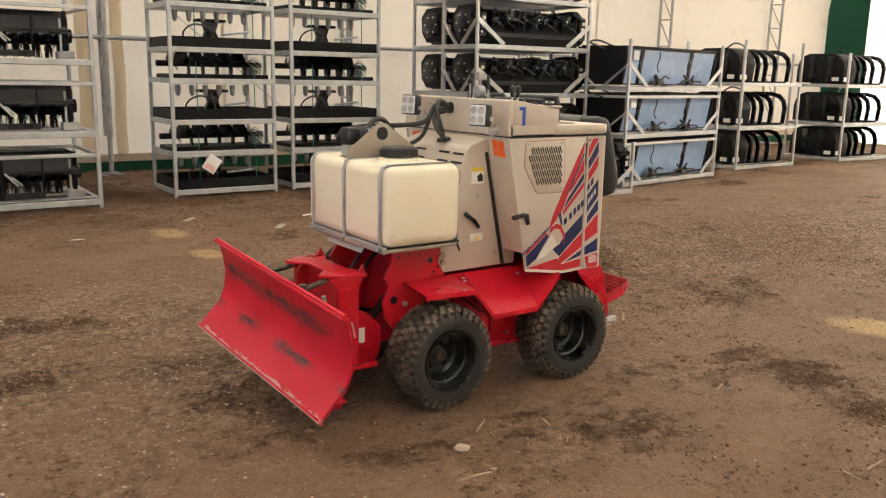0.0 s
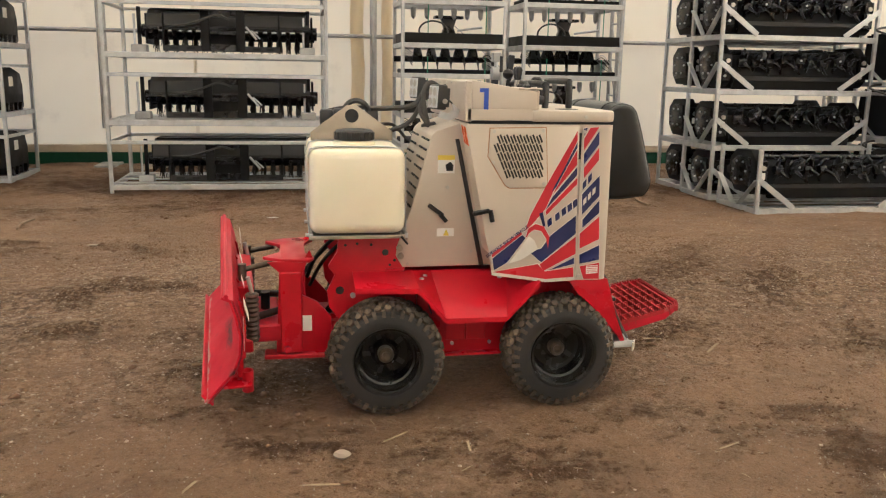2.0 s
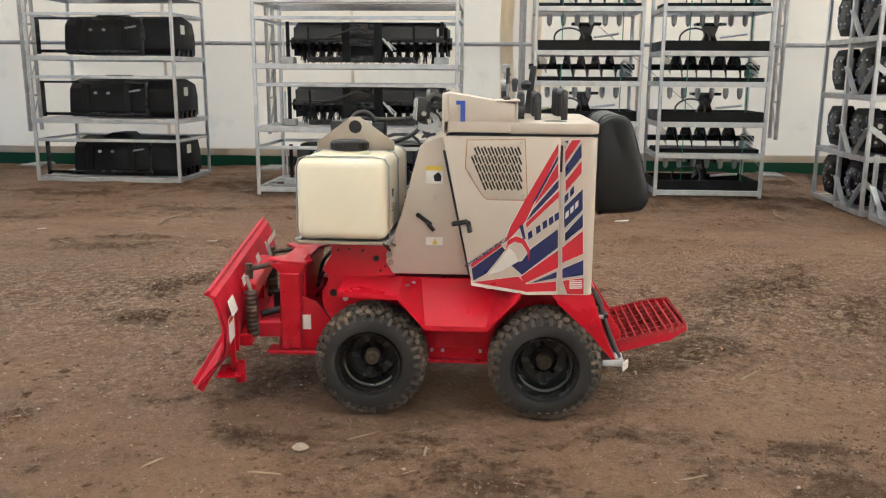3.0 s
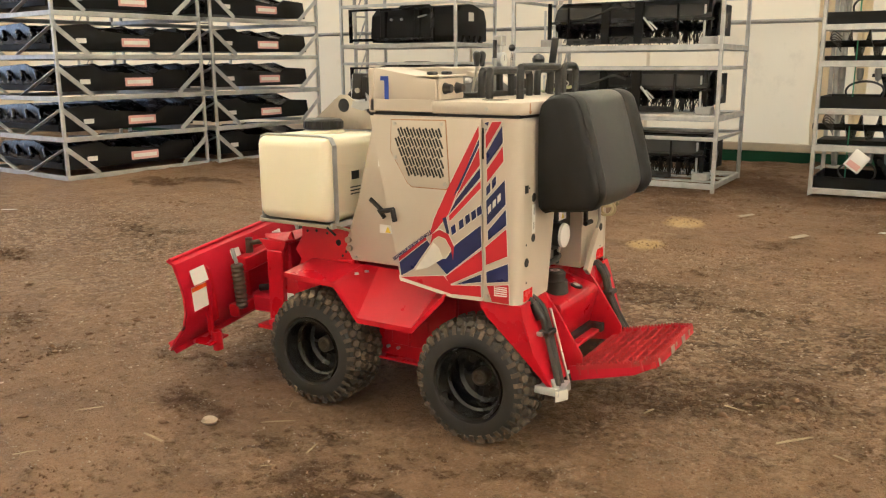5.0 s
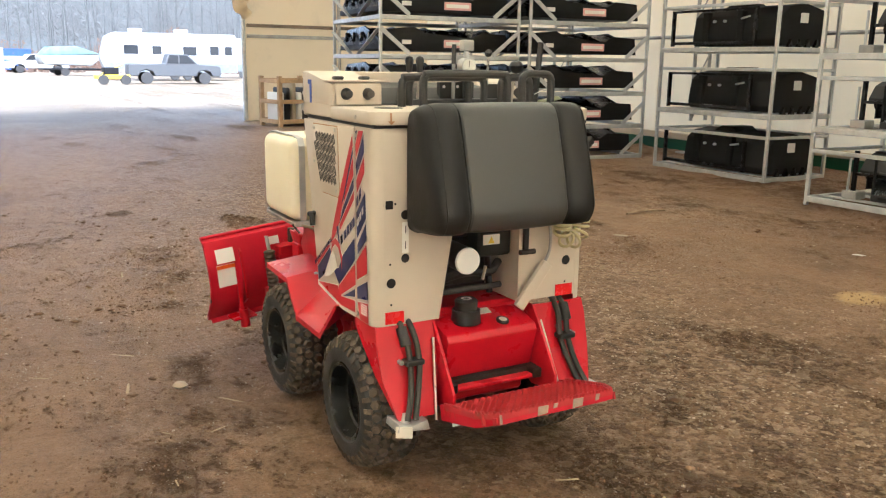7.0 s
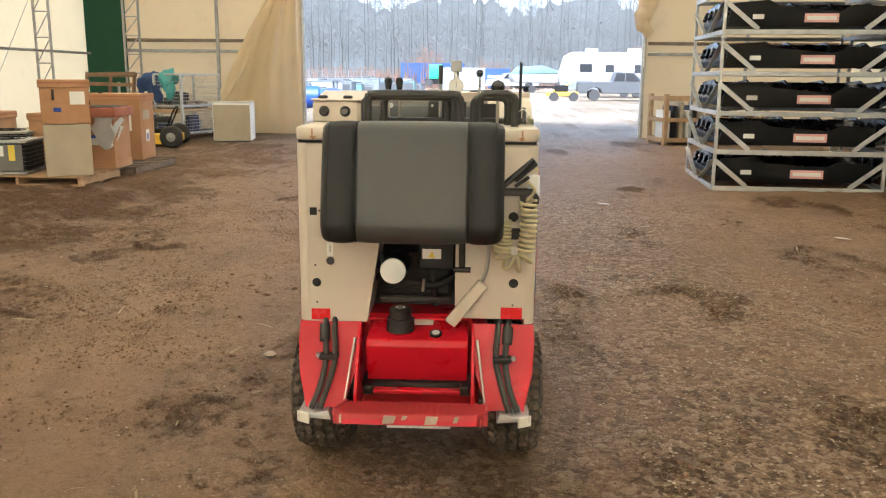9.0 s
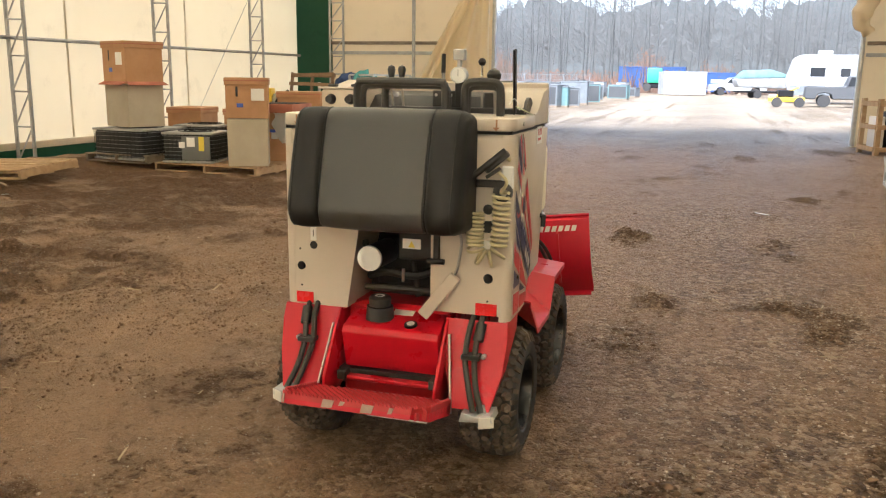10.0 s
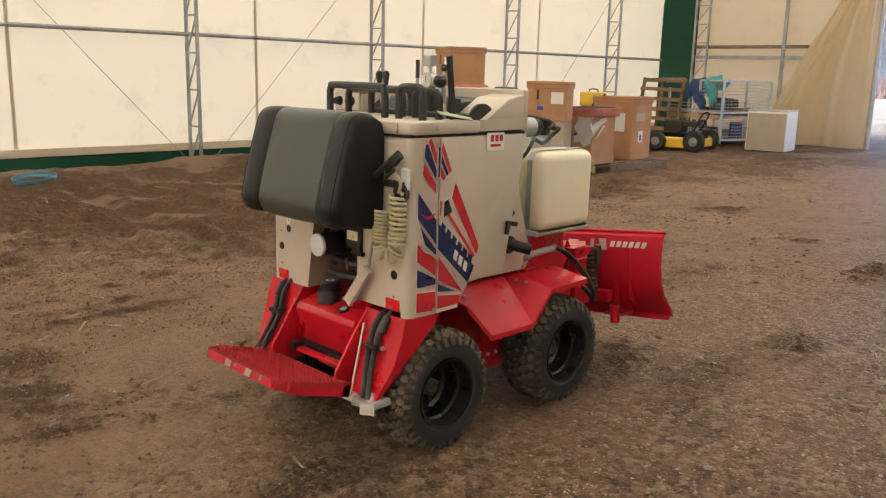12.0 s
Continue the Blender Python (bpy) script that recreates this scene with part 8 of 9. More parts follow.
def carton(m, w, d, h, mat, label, flaps=False, lid=True, stickers=True, plastic=False):
    t = thing("carton", label, "box", m, "cartons")
    part("body", box((-w / 2, -d / 2, 0), (w / 2, d / 2, h), 0.006), mat, t)
    if lid:
        part("lid", box((-w / 2 - 0.015, -d / 2 - 0.015, h - 0.09), (w / 2 + 0.015, d / 2 + 0.015, h + 0.012), 0.006), mat, t)
        part("lid_band", box((-w / 2 - 0.018, -d / 2 - 0.018, h - 0.035), (w / 2 + 0.018, d / 2 + 0.018, h - 0.022), 0.001), CARD_RED, t)
    if flaps:
        for s in (-1, 1):
            part("flap", box((-0.10, -d / 2, -0.003), (0.0, d / 2, 0.003), 0.001, m=pose(-w / 2, 0, 0.03, 0, -28, 0) if s < 0 else pose(w / 2, 0, 0.03, 0, 208, 0)), CARD_RED, t)
            part("flap", box((-w / 2, -0.10, -0.003), (w / 2, 0.0, 0.003), 0.001, m=pose(0, s * d / 2, 0.03, 28 if s < 0 else 152, 0, 0)), CARD_RED, t)
    if stickers:
        part("sticker", box((0.06, -d / 2 - 0.004, h * 0.45), (min(0.24, w / 2 - 0.02), -d / 2 - 0.001, h * 0.75)), WHITE, t, "pale paper label")
        part("sticker", box((-0.14, -d / 2 - 0.004, h * 0.28), (-0.05, -d / 2 - 0.001, h * 0.38)), TAPE_BLUE, t, "blue tape label")
        part("print_bar", box((-0.15, -d / 2 - 0.003, h * 0.55), (-0.12, -d / 2 - 0.001, h * 0.8)), BAY_BLACK, t)
    if plastic:
        bm = bmesh.new()
        bmesh.ops.create_grid(bm, x_segments=10, y_segments=10, size=0.5)
        rng = random.Random(4)
        for v in bm.verts:
            v.co = Vector((v.co.x * 0.5 + rng.uniform(-0.02, 0.02), -d / 2 - 0.012 + rng.uniform(-0.018, 0.004), h * 0.45 + v.co.y * 0.5 + rng.uniform(-0.03, 0.03)))
        bmesh.ops.solidify(bm, geom=bm.faces[:], thickness=0.003)
        part("plastic_wrap", bm, WHITE, t, "crumpled clear plastic wrap")
    return t


def condenser(m, w, h, mat_body, label, tag=True):
    """A square outdoor cooling unit: rounded cage of louvres, top grille with a fan ring."""
    t = thing("condenser_unit", label, "cooling unit", m, "cooling units")
    part("core", box((-w / 2 + 0.02, -w / 2 + 0.02, 0.03), (w / 2 - 0.02, w / 2 - 0.02, h - 0.03), 0.05, 3), BAY_BLACK, t)
    part("base_pan", box((-w / 2, -w / 2, 0), (w / 2, w / 2, 0.04), 0.03, 2), GALV_DULL, t)
    part("top_pan", box((-w / 2, -w / 2, h - 0.03), (w / 2, w / 2, h), 0.03, 2), GALV_DULL, t)
    ring = [(-w / 2 + 0.06, -w / 2), (w / 2 - 0.06, -w / 2), (w / 2, -w / 2 + 0.06), (w / 2, w / 2 - 0.06), (w / 2 - 0.06, w / 2), (-w / 2 + 0.06, w / 2), (-w / 2, w / 2 - 0.06), (-w / 2, -w / 2 + 0.06)]
    for k in range(7):
        z = 0.06 + k * (h - 0.11) / 6
        part("guard_wire", tube([(x, y, z) for x, y in ring + ring[:1]], 0.0025, 5, 1, smooth=False), GALV_DULL, t)
    for s in (-1, 1):
        for k in range(12):
            u = -w / 2 + 0.05 + k * (w - 0.1) / 11
            part("guard_bar", rod((u, s * (w / 2 + 0.001), 0.03), (u, s * (w / 2 + 0.001), h - 0.02), 0.003, seg=4), BLACK, t)
            part("guard_bar", rod((s * (w / 2 + 0.001), u, 0.03), (s * (w / 2 + 0.001), u, h - 0.02), 0.003, seg=4), BLACK, t)
    for r in (0.12, 0.2, 0.28):
        part("fan_ring", tube([(r * w / 0.8 * math.cos(a), r * w / 0.8 * math.sin(a), h + 0.012) for a in [2 * math.pi * k / 24 for k in range(25)]], 0.006, 5, 1, smooth=False), BLACK, t)
    if tag:
        part("access_panel", box((-w / 2 + 0.32, -w / 2 - 0.012, 0.05), (w / 2 - 0.05, -w / 2 - 0.006, h - 0.05), 0.003), mat_body, t)
        part("sticker", box((0.0, -w / 2 - 0.015, h * 0.55), (0.12, -w / 2 - 0.0125, h * 0.85)), WHITE, t)
        part("sticker", box((-0.12, -w / 2 - 0.015, h * 0.5), (-0.03, -w / 2 - 0.0125, h * 0.7)), WHITE, t)
        part("sticker", box((0.18, -w / 2 - 0.015, h * 0.42), (0.26, -w / 2 - 0.0125, h * 0.88)), YELLOW, t, "yellow tag")
    return t


pallet(pose(-7.28, 5.42, lay(-7.28, 5.42) + 0.035, 2, -2, 4), w=1.38, d=1.08)
pallet(pose(-7.0, 7.8, lay(-6.9, 7.7) + 0.01, 0, 0, -4), "grey weathered wooden pallet under a cooling unit", WOOD_OLD, 1.15, 1.1)
pallet(pose(-5.55, 7.85, 0.0, 0, 0, -3), "new wooden pallet under a cooling unit and cartons", WOOD, 1.75, 1.1)
pallet(pose(-4.98, 9.35, 0.0, 0, 0, -2), "weathered wooden pallet under tall cartons", WOOD_OLD, 1.0, 1.5)
GREY_PANEL = material("grey_panel", (0.16, 0.16, 0.15), (0.13, 0.13, 0.125), rough=0.5, bump=0.05)
condenser(pose(-6.95, 7.75, 0.14, 0, 0, -8), 0.98, 0.46, GREY_PANEL, "black louvred outdoor cooling unit on a pallet", False)
condenser(pose(-5.95, 7.75, 0.13, 0, 0, 10), 0.80, 0.44, GREY_PANEL, "dark grey outdoor cooling unit with paper labels")
carton(pose(-7.0, 7.72, 0.62, 0, 0, -24), 0.66, 0.58, 0.62, CARD_GREY, "smooth grey box standing on a cooling unit", lid=False, stickers=False)
carton(pose(-7.0, 7.72, 1.25, 0, 0, -24), 0.66, 0.60, 0.60, CARD, "brown cardboard box with open red flaps on a grey box", flaps=True)
carton(pose(-5.02, 7.62, 0.13, 0, 0, 27), 0.56, 0.60, 0.66, CARD_GREY, "tall grey cardboard box on a pallet", lid=False, stickers=False)
carton(pose(-5.02, 7.62, 0.80, 0, 0, 27), 0.58, 0.56, 0.55, CARD, "brown cardboard box with paper labels on a grey box")
def open_carton(m, w, d, h):
    """A tall carton whose top flaps stand flared outward, torn film hanging over one corner."""
    t = thing("carton", "brown carton with flared red-brown top flaps and torn plastic film", "box", m, "cartons")
    part("body", box((-w / 2, -d / 2, 0), (w / 2, d / 2, h), 0.006), CARD, t)
    part("base_band", box((-w / 2 - 0.008, -d / 2 - 0.008, 0), (w / 2 + 0.008, d / 2 + 0.008, 0.11), 0.004), CARD, t)
    part("rim", prism([(-w / 2 - 0.05, -d / 2 - 0.05), (w / 2 + 0.05, -d / 2 - 0.05), (w / 2 + 0.05, d / 2 + 0.05), (-w / 2 - 0.05, d / 2 + 0.05)], h - 0.02, h + 0.11, "z", 0.01), CARD_RED, t, "flared red-brown upper tray")
    part("packing", box((-w / 2, -d / 2, h + 0.105), (w / 2, d / 2, h + 0.12), 0.004), BAY_DARK, t)
    bm = bmesh.new()
    rng = random.Random(4)
    rows = [[bm.verts.new((w / 2 * (1.04 if u > 0.5 else -0.1 + 2.2 * u) + (0.03 * math.sin(9 * v + 5 * u)), (-d / 2 - 0.03 + max(0.0, u - 0.5) * d * 1.1) - 0.02 * math.sin(11 * u + 3 * v), h * (0.98 - v * (0.42 + 0.20 * math.sin(4.5 * u))) + rng.uniform(-0.01, 0.01))) for u in [k / 14 for k in range(15)]] for v in [k / 9 for k in range(10)]]
    for a, b in zip(rows, rows[1:]):
        for k in range(14):
            bm.faces.new((a[k], a[k + 1], b[k + 1], b[k]))
    bmesh.ops.solidify(bm, geom=bm.faces[:], thickness=0.003)
    part("torn_film", bm, WHITE, t, "crumpled white plastic film")
    part("sticker", box((-w / 2 + 0.16, -d / 2 - 0.004, h * 0.45), (-w / 2 + 0.26, -d / 2 - 0.001, h * 0.62)), WHITE, t)
    part("sticker", box((-w / 2 + 0.14, -d / 2 - 0.005, h * 0.58), (-w / 2 + 0.30, -d / 2 - 0.0015, h * 0.64)), TAPE_BLUE, t)
    return t


open_carton(pose(-4.90, 8.50, 0.13, 0, 0, 4), 0.48, 0.66, 0.74)
tall = carton(pose(-5.14, 9.72, 0.13, 0, 0, 2), 0.76, 0.60, 1.00, CARD, "tall brown lidded carton on a pallet")
part("sticker", box((0.382, -0.10, 0.28), (0.386, 0.04, 0.46)), WHITE, tall, "pale label with a blue mark")
part("sticker", box((0.384, -0.06, 0.30), (0.388, -0.01, 0.40)), TAPE_BLUE, tall)
part("sticker", box((0.382, -0.2, 0.62), (0.386, 0.08, 0.76)), CARD_GREY, tall)
carton(pose(-7.25, 9.60, lay(-7.25, 9.6), 0, 0, 4), 0.62, 0.6, 0.80, CARD, "low brown carton near the fabric wall", stickers=False)
carton(pose(-6.05, 9.25, 0.0, 0, 0, -8), 0.42, 0.5, 0.84, CARD, "narrow brown carton behind a stack of boxes", stickers=False)
condenser(pose(-6.6, 8.95, 0.0, 0, 0, 12), 0.78, 0.60, GREY_PANEL, "black louvred cooling unit standing on the soil", False)


def tool_case():
    t = thing("tool_case", "yellow tool case under a grey dented bowl on a barrel", "tool case", pose(-6.75, 11.2, 0.0, 0, 0, 15))
    part("drum", lathe([(0.0, 0.0), (0.0, 0.27), (0.03, 0.28), (0.46, 0.28), (0.50, 0.26), (0.88, 0.27), (0.90, 0.24), (0.90, 0.0)], "z", 22), CARD_GREY, t, "grey fibre barrel")
    part("case", box((-0.25, -0.17, 0.90), (0.18, 0.17, 1.16), 0.02, 2), YELLOW_PAINT, t, "yellow plastic case")
    part("handle", tube([(-0.12, -0.02, 1.15), (-0.10, -0.02, 1.21), (0.04, -0.02, 1.21), (0.06, -0.02, 1.15)], 0.012), PLASTIC, t)
    part("bowl", lathe([(0.0, 0.20), (0.05, 0.20), (0.13, 0.16), (0.18, 0.08), (0.19, 0.0)], "z", 20, m=pose(0.30, 0.05, 0.90)), GALV_DULL, t, "grey metal bowl turned over")
    return t


tool_case()
bm = tube([(-5.95, 9.05, 0.0), (-5.85, 8.98, 0.55), (-5.7, 8.9, 0.98), (-5.5, 8.95, 1.16)], 0.02)
solo("lever_stick", bm, BLACK, "black bent lever standing among cartons", "lever", m=pose(0.15, 0.55, 0))


BROWN_WOOD = material("brown_wood", (0.26, 0.16, 0.085), (0.18, 0.11, 0.06), scale=8, rough=0.8, bump=0.3, fine=45)


def leaning_pallet():
    t = pallet(pose(-7.7, 15.2, 0.74, 80, 0, -8), "brown wooden pallet leaned upright", BROWN_WOOD, 1.2, 1.45)
    return t


leaning_pallet()


def mower():
    t = thing("mower", "yellow and black wheeled mower parked on the soil", "mower", pose(-6.1, 13.45, 0, 0, 0, 10))
    part("deck", prism([(-0.95, -0.42), (-0.80, -0.50), (0.30, -0.50), (0.52, -0.40), (0.55, 0.30), (-0.90, 0.30)], 0.10, 0.27, "z", 0.03), YELLOW_PAINT, t, "yellow mower deck")
    part("deck_rim", box((-0.93, -0.52, 0.08), (0.32, -0.49, 0.14), 0.006), YELLOW_PAINT, t)
    part("frame", box((-0.5, -0.12, 0.26), (0.5, 0.12, 0.36), 0.02), BLACK, t)
    part("engine", box((-0.35, -0.2, 0.36), (0.05, 0.2, 0.62), 0.04, 2), BAY_BLACK, t)
    part("seat_pad", box((0.05, -0.18, 0.50), (0.35, 0.18, 0.60), 0.03, 2), PLASTIC, t)
    for x, y, r in ((-0.34, -0.56, 0.20), (0.42, -0.50, 0.22), (-0.34, 0.42, 0.20), (0.42, 0.42, 0.22)):
        wl = part("wheel", lathe([(-0.06, 0.09), (-0.06, r - 0.03), (-0.03, r), (0.03, r), (0.06, r - 0.03), (0.06, 0.09)], "y", 24, m=pose(x, y, r)), RUBBER, t)
        part("rim", lathe([(-0.065, 0.0), (-0.065, 0.03), (-0.03, 0.1), (0.03, 0.1), (0.065, 0.03), (0.065, 0.0)], "y", 20, m=pose(x, y, r)), GALV_DULL, wl)
    part("handle", tube([(0.3, -0.2, 0.4), (0.45, -0.2, 0.75), (0.45, 0.2, 0.75), (0.3, 0.2, 0.4)], 0.015), BLACK, t)
    return t


mower()


def cage_trolley():
    t = thing("mesh_cage", "grey steel mesh cage trolley heaped with cloths", "cage", pose(-6.58, 15.82, 0, 0, 0, -15))
    w, d, h = 1.6, 1.5, 1.43
    for x in (-w / 2, 0.12, w / 2):
        for y in (-d / 2, d / 2):
            part("post", box((x - 0.025, y - 0.025, 0.08), (x + 0.025, y + 0.025, h if x > 0 else 1.25), 0.004), GALV, t)
    for z in (0.16, 0.75, h):
        for y in (-d / 2, d / 2):
            x0 = -w / 2 if z < h else 0.12
            part("rail", box((x0, y - 0.02, z - 0.02), (w / 2, y + 0.02, z + 0.02), 0.003), GALV, t)
        for x in (-w / 2, w / 2):
            if z < h or x > 0:
                part("rail", box((x - 0.02, -d / 2, z - 0.02), (x + 0.02, d / 2, z + 0.02), 0.003), GALV, t)
    bm = bmesh.new()
    for y in (-d / 2, d / 2):
        for k in range(17):
            z = 0.16 + k * 0.07
            x0 = -w / 2 if z < 0.95 else 0.12
            rod((x0, y, z), (w / 2, y, z), 0.006, seg=4, bm=bm)
        for k in range(36):
            x = -w / 2 + k * w / 35
            rod((x, y, 0.16), (x, y, 0.75 if x < 0.12 else h), 0.003, seg=4, bm=bm)
    for k in range(18):
        z = 0.16 + k * 0.07
        rod((w / 2, -d / 2, z), (w / 2, d / 2, z), 0.006, seg=4, bm=bm)
        rod((w / 2, -d / 2 + k * d / 17, 0.16), (w / 2, -d / 2 + k * d / 17, h), 0.004, seg=4, bm=bm)
    part("mesh_wire", bm, GALV, t, "welded wire mesh")
    part("floor_board", box((-w / 2, -d / 2, 0.13), (w / 2, d / 2, 0.16)), WOOD_OLD, t)
    part("mid_shelf", box((-w / 2, -d / 2, 0.62), (w / 2, d / 2, 0.66)), WOOD, t)
    part("front_board", box((-w / 2, -d / 2 - 0.035, 0.60), (w / 2 - 0.05, -d / 2 - 0.022, 0.69), 0.003), WOOD, t)
    rng = random.Random(17)
    for k in range(16):
        x, y, z0 = rng.uniform(-0.6, 0.6), rng.uniform(-0.55, 0.5), 0.16 if k % 2 else 0.66
        a, b, c = rng.uniform(0.08, 0.2), rng.uniform(0.08, 0.2), rng.uniform(0.15, 0.42)
        part("packed_piece", box((-a, -b, 0), (a, b, c), 0.02, m=pose(x, y, z0, rng.uniform(-6, 6), 0, rng.uniform(0, 90))), (BAY_BLACK, GALV_DULL, WOOD_OLD, DENIM)[k % 4], t)
    for x in (-w / 2 + 0.15, w / 2 - 0.1):
        for y in (-d / 2 + 0.05, d / 2 - 0.05):
            wl = part("wheel", lathe([(-0.03, 0.03), (-0.03, 0.08), (0.03, 0.08), (0.03, 0.03)], "y", 18, m=pose(x, y, 0.08)), RUBBER, t)
    return t


cage_trolley()


def cloth(m, w, h, mat, label, seed):
    """A heaped cloth draped over an edge."""
    rng = random.Random(seed)
    bm = bmesh.new()
    bmesh.ops.create_grid(bm, x_segments=18, y_segments=18, size=0.5)
    for v in bm.verts:
        u, q = v.co.x, v.co.y
        out = 0.16 * math.sin(u * 9 + seed) * math.cos(q * 4) + 0.05 * math.sin(u * 23 + 3 * q)
        drop = max(0.0, -q - 0.1)
        v.co = Vector((u * w + 0.05 * math.sin(q * 12), -0.10 * min(1, drop * 8) + out * 0.25 + max(q, -0.1) * 0.55, h * (-drop * 1.3) + 0.12 * math.cos(u * 6 + seed) + out * 0.4))
    bmesh.ops.solidify(bm, geom=bm.faces[:], thickness=0.02)
    return solo("cloth", bm, mat, label, "cloth", m=m)


cloth(pose(-6.72, 15.18, 1.36, 0, 0, -15), 0.62, 0.8, DENIM, "dark blue cloth thrown over a mesh cage", 1)
cloth(pose(-6.28, 15.05, 1.42, 0, 0, -15), 0.36, 0.8, TEAL, "teal cloth hanging over a mesh cage", 2)


def appliance():
    t = thing("white_appliance", "white boxy appliance with a tan side on the soil", "appliance", pose(-4.86, 14.88, 0, 0, 0, 8))
    part("cabinet", box((-0.40, -0.38, 0.04), (0.40, 0.38, 0.84), 0.015, 2), WHITE_PAINT, t)
    part("side_board", box((-0.406, -0.36, 0.06), (-0.401, 0.36, 0.80)), CARD_GREY, t, "tan cardboard side")
    part("front_board", box((-0.38, -0.386, 0.06), (0.38, -0.381, 0.80)), CARD_GREY, t)
    part("top_trim", box((-0.405, -0.385, 0.84), (0.405, 0.385, 0.862), 0.005), GALV, t)
    for x in (-0.3, 0.3):
        for y in (-0.28, 0.28):
            part("foot", rod((x, y, 0), (x, y, 0.05), 0.025), PLASTIC, t)
    return t


appliance()
bm = lathe([(-0.02, 0.30), (0.02, 0.33), (0.06, 0.34), (0.06, 0.325), (0.02, 0.315), (0.0, 0.29)], "z", 36)
bmesh.ops.scale(bm, vec=(0.72, 0.72, 0.8), verts=bm.verts)
solo("blue_tub", bm, material("faded_blue_plastic", (0.09, 0.22, 0.30), (0.06, 0.16, 0.24), rough=0.4), "shallow faded blue plastic tub rim on the soil", "tub", m=pose(-7.35, 1.08, lay(-7.35, 1.08) + 0.01, 6, 4, 0))


def crate(m, label, w=1.0, d=0.8, h=1.05):
    t = thing("wooden_crate", label, "crate", m, "wooden crates")
    for x in (-w / 2, w / 2):
        for y in (-d / 2, d / 2):
            part("post", box((x - 0.045, y - 0.045, 0), (x + 0.045, y + 0.045, h + 0.1), 0.004), WOOD, t)
    for z in (0.12, h * 0.55, h):
        for y in (-d / 2 - 0.05, d / 2 + 0.05):
            part("slat", box((-w / 2 - 0.04, y - 0.012, z - 0.045), (w / 2 + 0.04, y + 0.012, z + 0.045), 0.003), WOOD, t)
        for x in (-w / 2 - 0.05, w / 2 + 0.05):
            part("slat", box((x - 0.012, -d / 2, z - 0.045), (x + 0.012, d / 2, z + 0.045), 0.003), WOOD, t)
    part("floor_board", box((-w / 2, -d / 2, 0.06), (w / 2, d / 2, 0.09)), WOOD_OLD, t)
    for k in range(6):
        x = -w / 2 + 0.12 + k * (w - 0.24) / 5
        part("packed_piece", box((x - 0.05, -d / 2 + 0.1, 0.09), (x + 0.05, d / 2 - 0.1, h * (0.75 + 0.2 * ((k * 7) % 3) / 2)), 0.03, 2), (WHITE_PAINT, BAY_BLACK, CARD_GREY)[k % 3], t)
    return t


crate(pose(4.92, 15.6, 0, 0, 0, 12), "open wooden crate packed with white pipes", 1.0, 0.8, 1.0)
crate(pose(6.15, 15.5, 0, 0, 0, -6), "open wooden crate packed with wrapped goods", 1.1, 0.8, 1.05)
solo("cardboard_scrap", prism([(-0.2, 0), (0.18, 0), (0.24, 0.22), (-0.05, 0.30)], -0.02, 0.02, "y", 0.004), CARD_GREY, "torn grey cardboard scrap leaning by the wall", "cardboard", m=pose(8.7, 2.9, 0.0, -20, 0, -80))


# ---- the yard beyond the doorway ----
def container(m, length, mat, label, height=2.6):
    t = thing("shipping_container", label, "container", m, "shipping containers")
    part("shell", box((0, 0, 0.1), (length, 2.4, height), 0.02), mat, t)
    rib = finish(box((0, -0.03, 0.2), (0.10, 0.0, height - 0.12), 0.01), mat, "rib")
    for k in range(int(length / 0.28)):
        part("rib", rib, None, t, m=pose(0.12 + k * 0.28, 0, 0))
    for z in (0.1, height - 0.1):
        part("rail", box((0, -0.05, z), (length, 0.0, z + 0.12), 0.01), mat, t)
    return t


container(pose(-8.2, 95, 0.25, 0, 0, -1), 7.3, CONTAINER_BLUE, "blue ribbed shipping container in the yard", 2.6)
container(pose(-2.5, 79, 0, 0, 0, 14), 4.0, YARD_PALE, "white ribbed shipping container in the yard", 2.2)
c2 = container(pose(1.3, 92, 0.1, 0, 0, -3), 3.0, CONTAINER_BLUE, "dark blue container with a pale lettering band", 2.15)
part("band", box((0.5, -0.055, 1.1), (2.4, -0.045, 1.45)), YARD_PALE, c2)


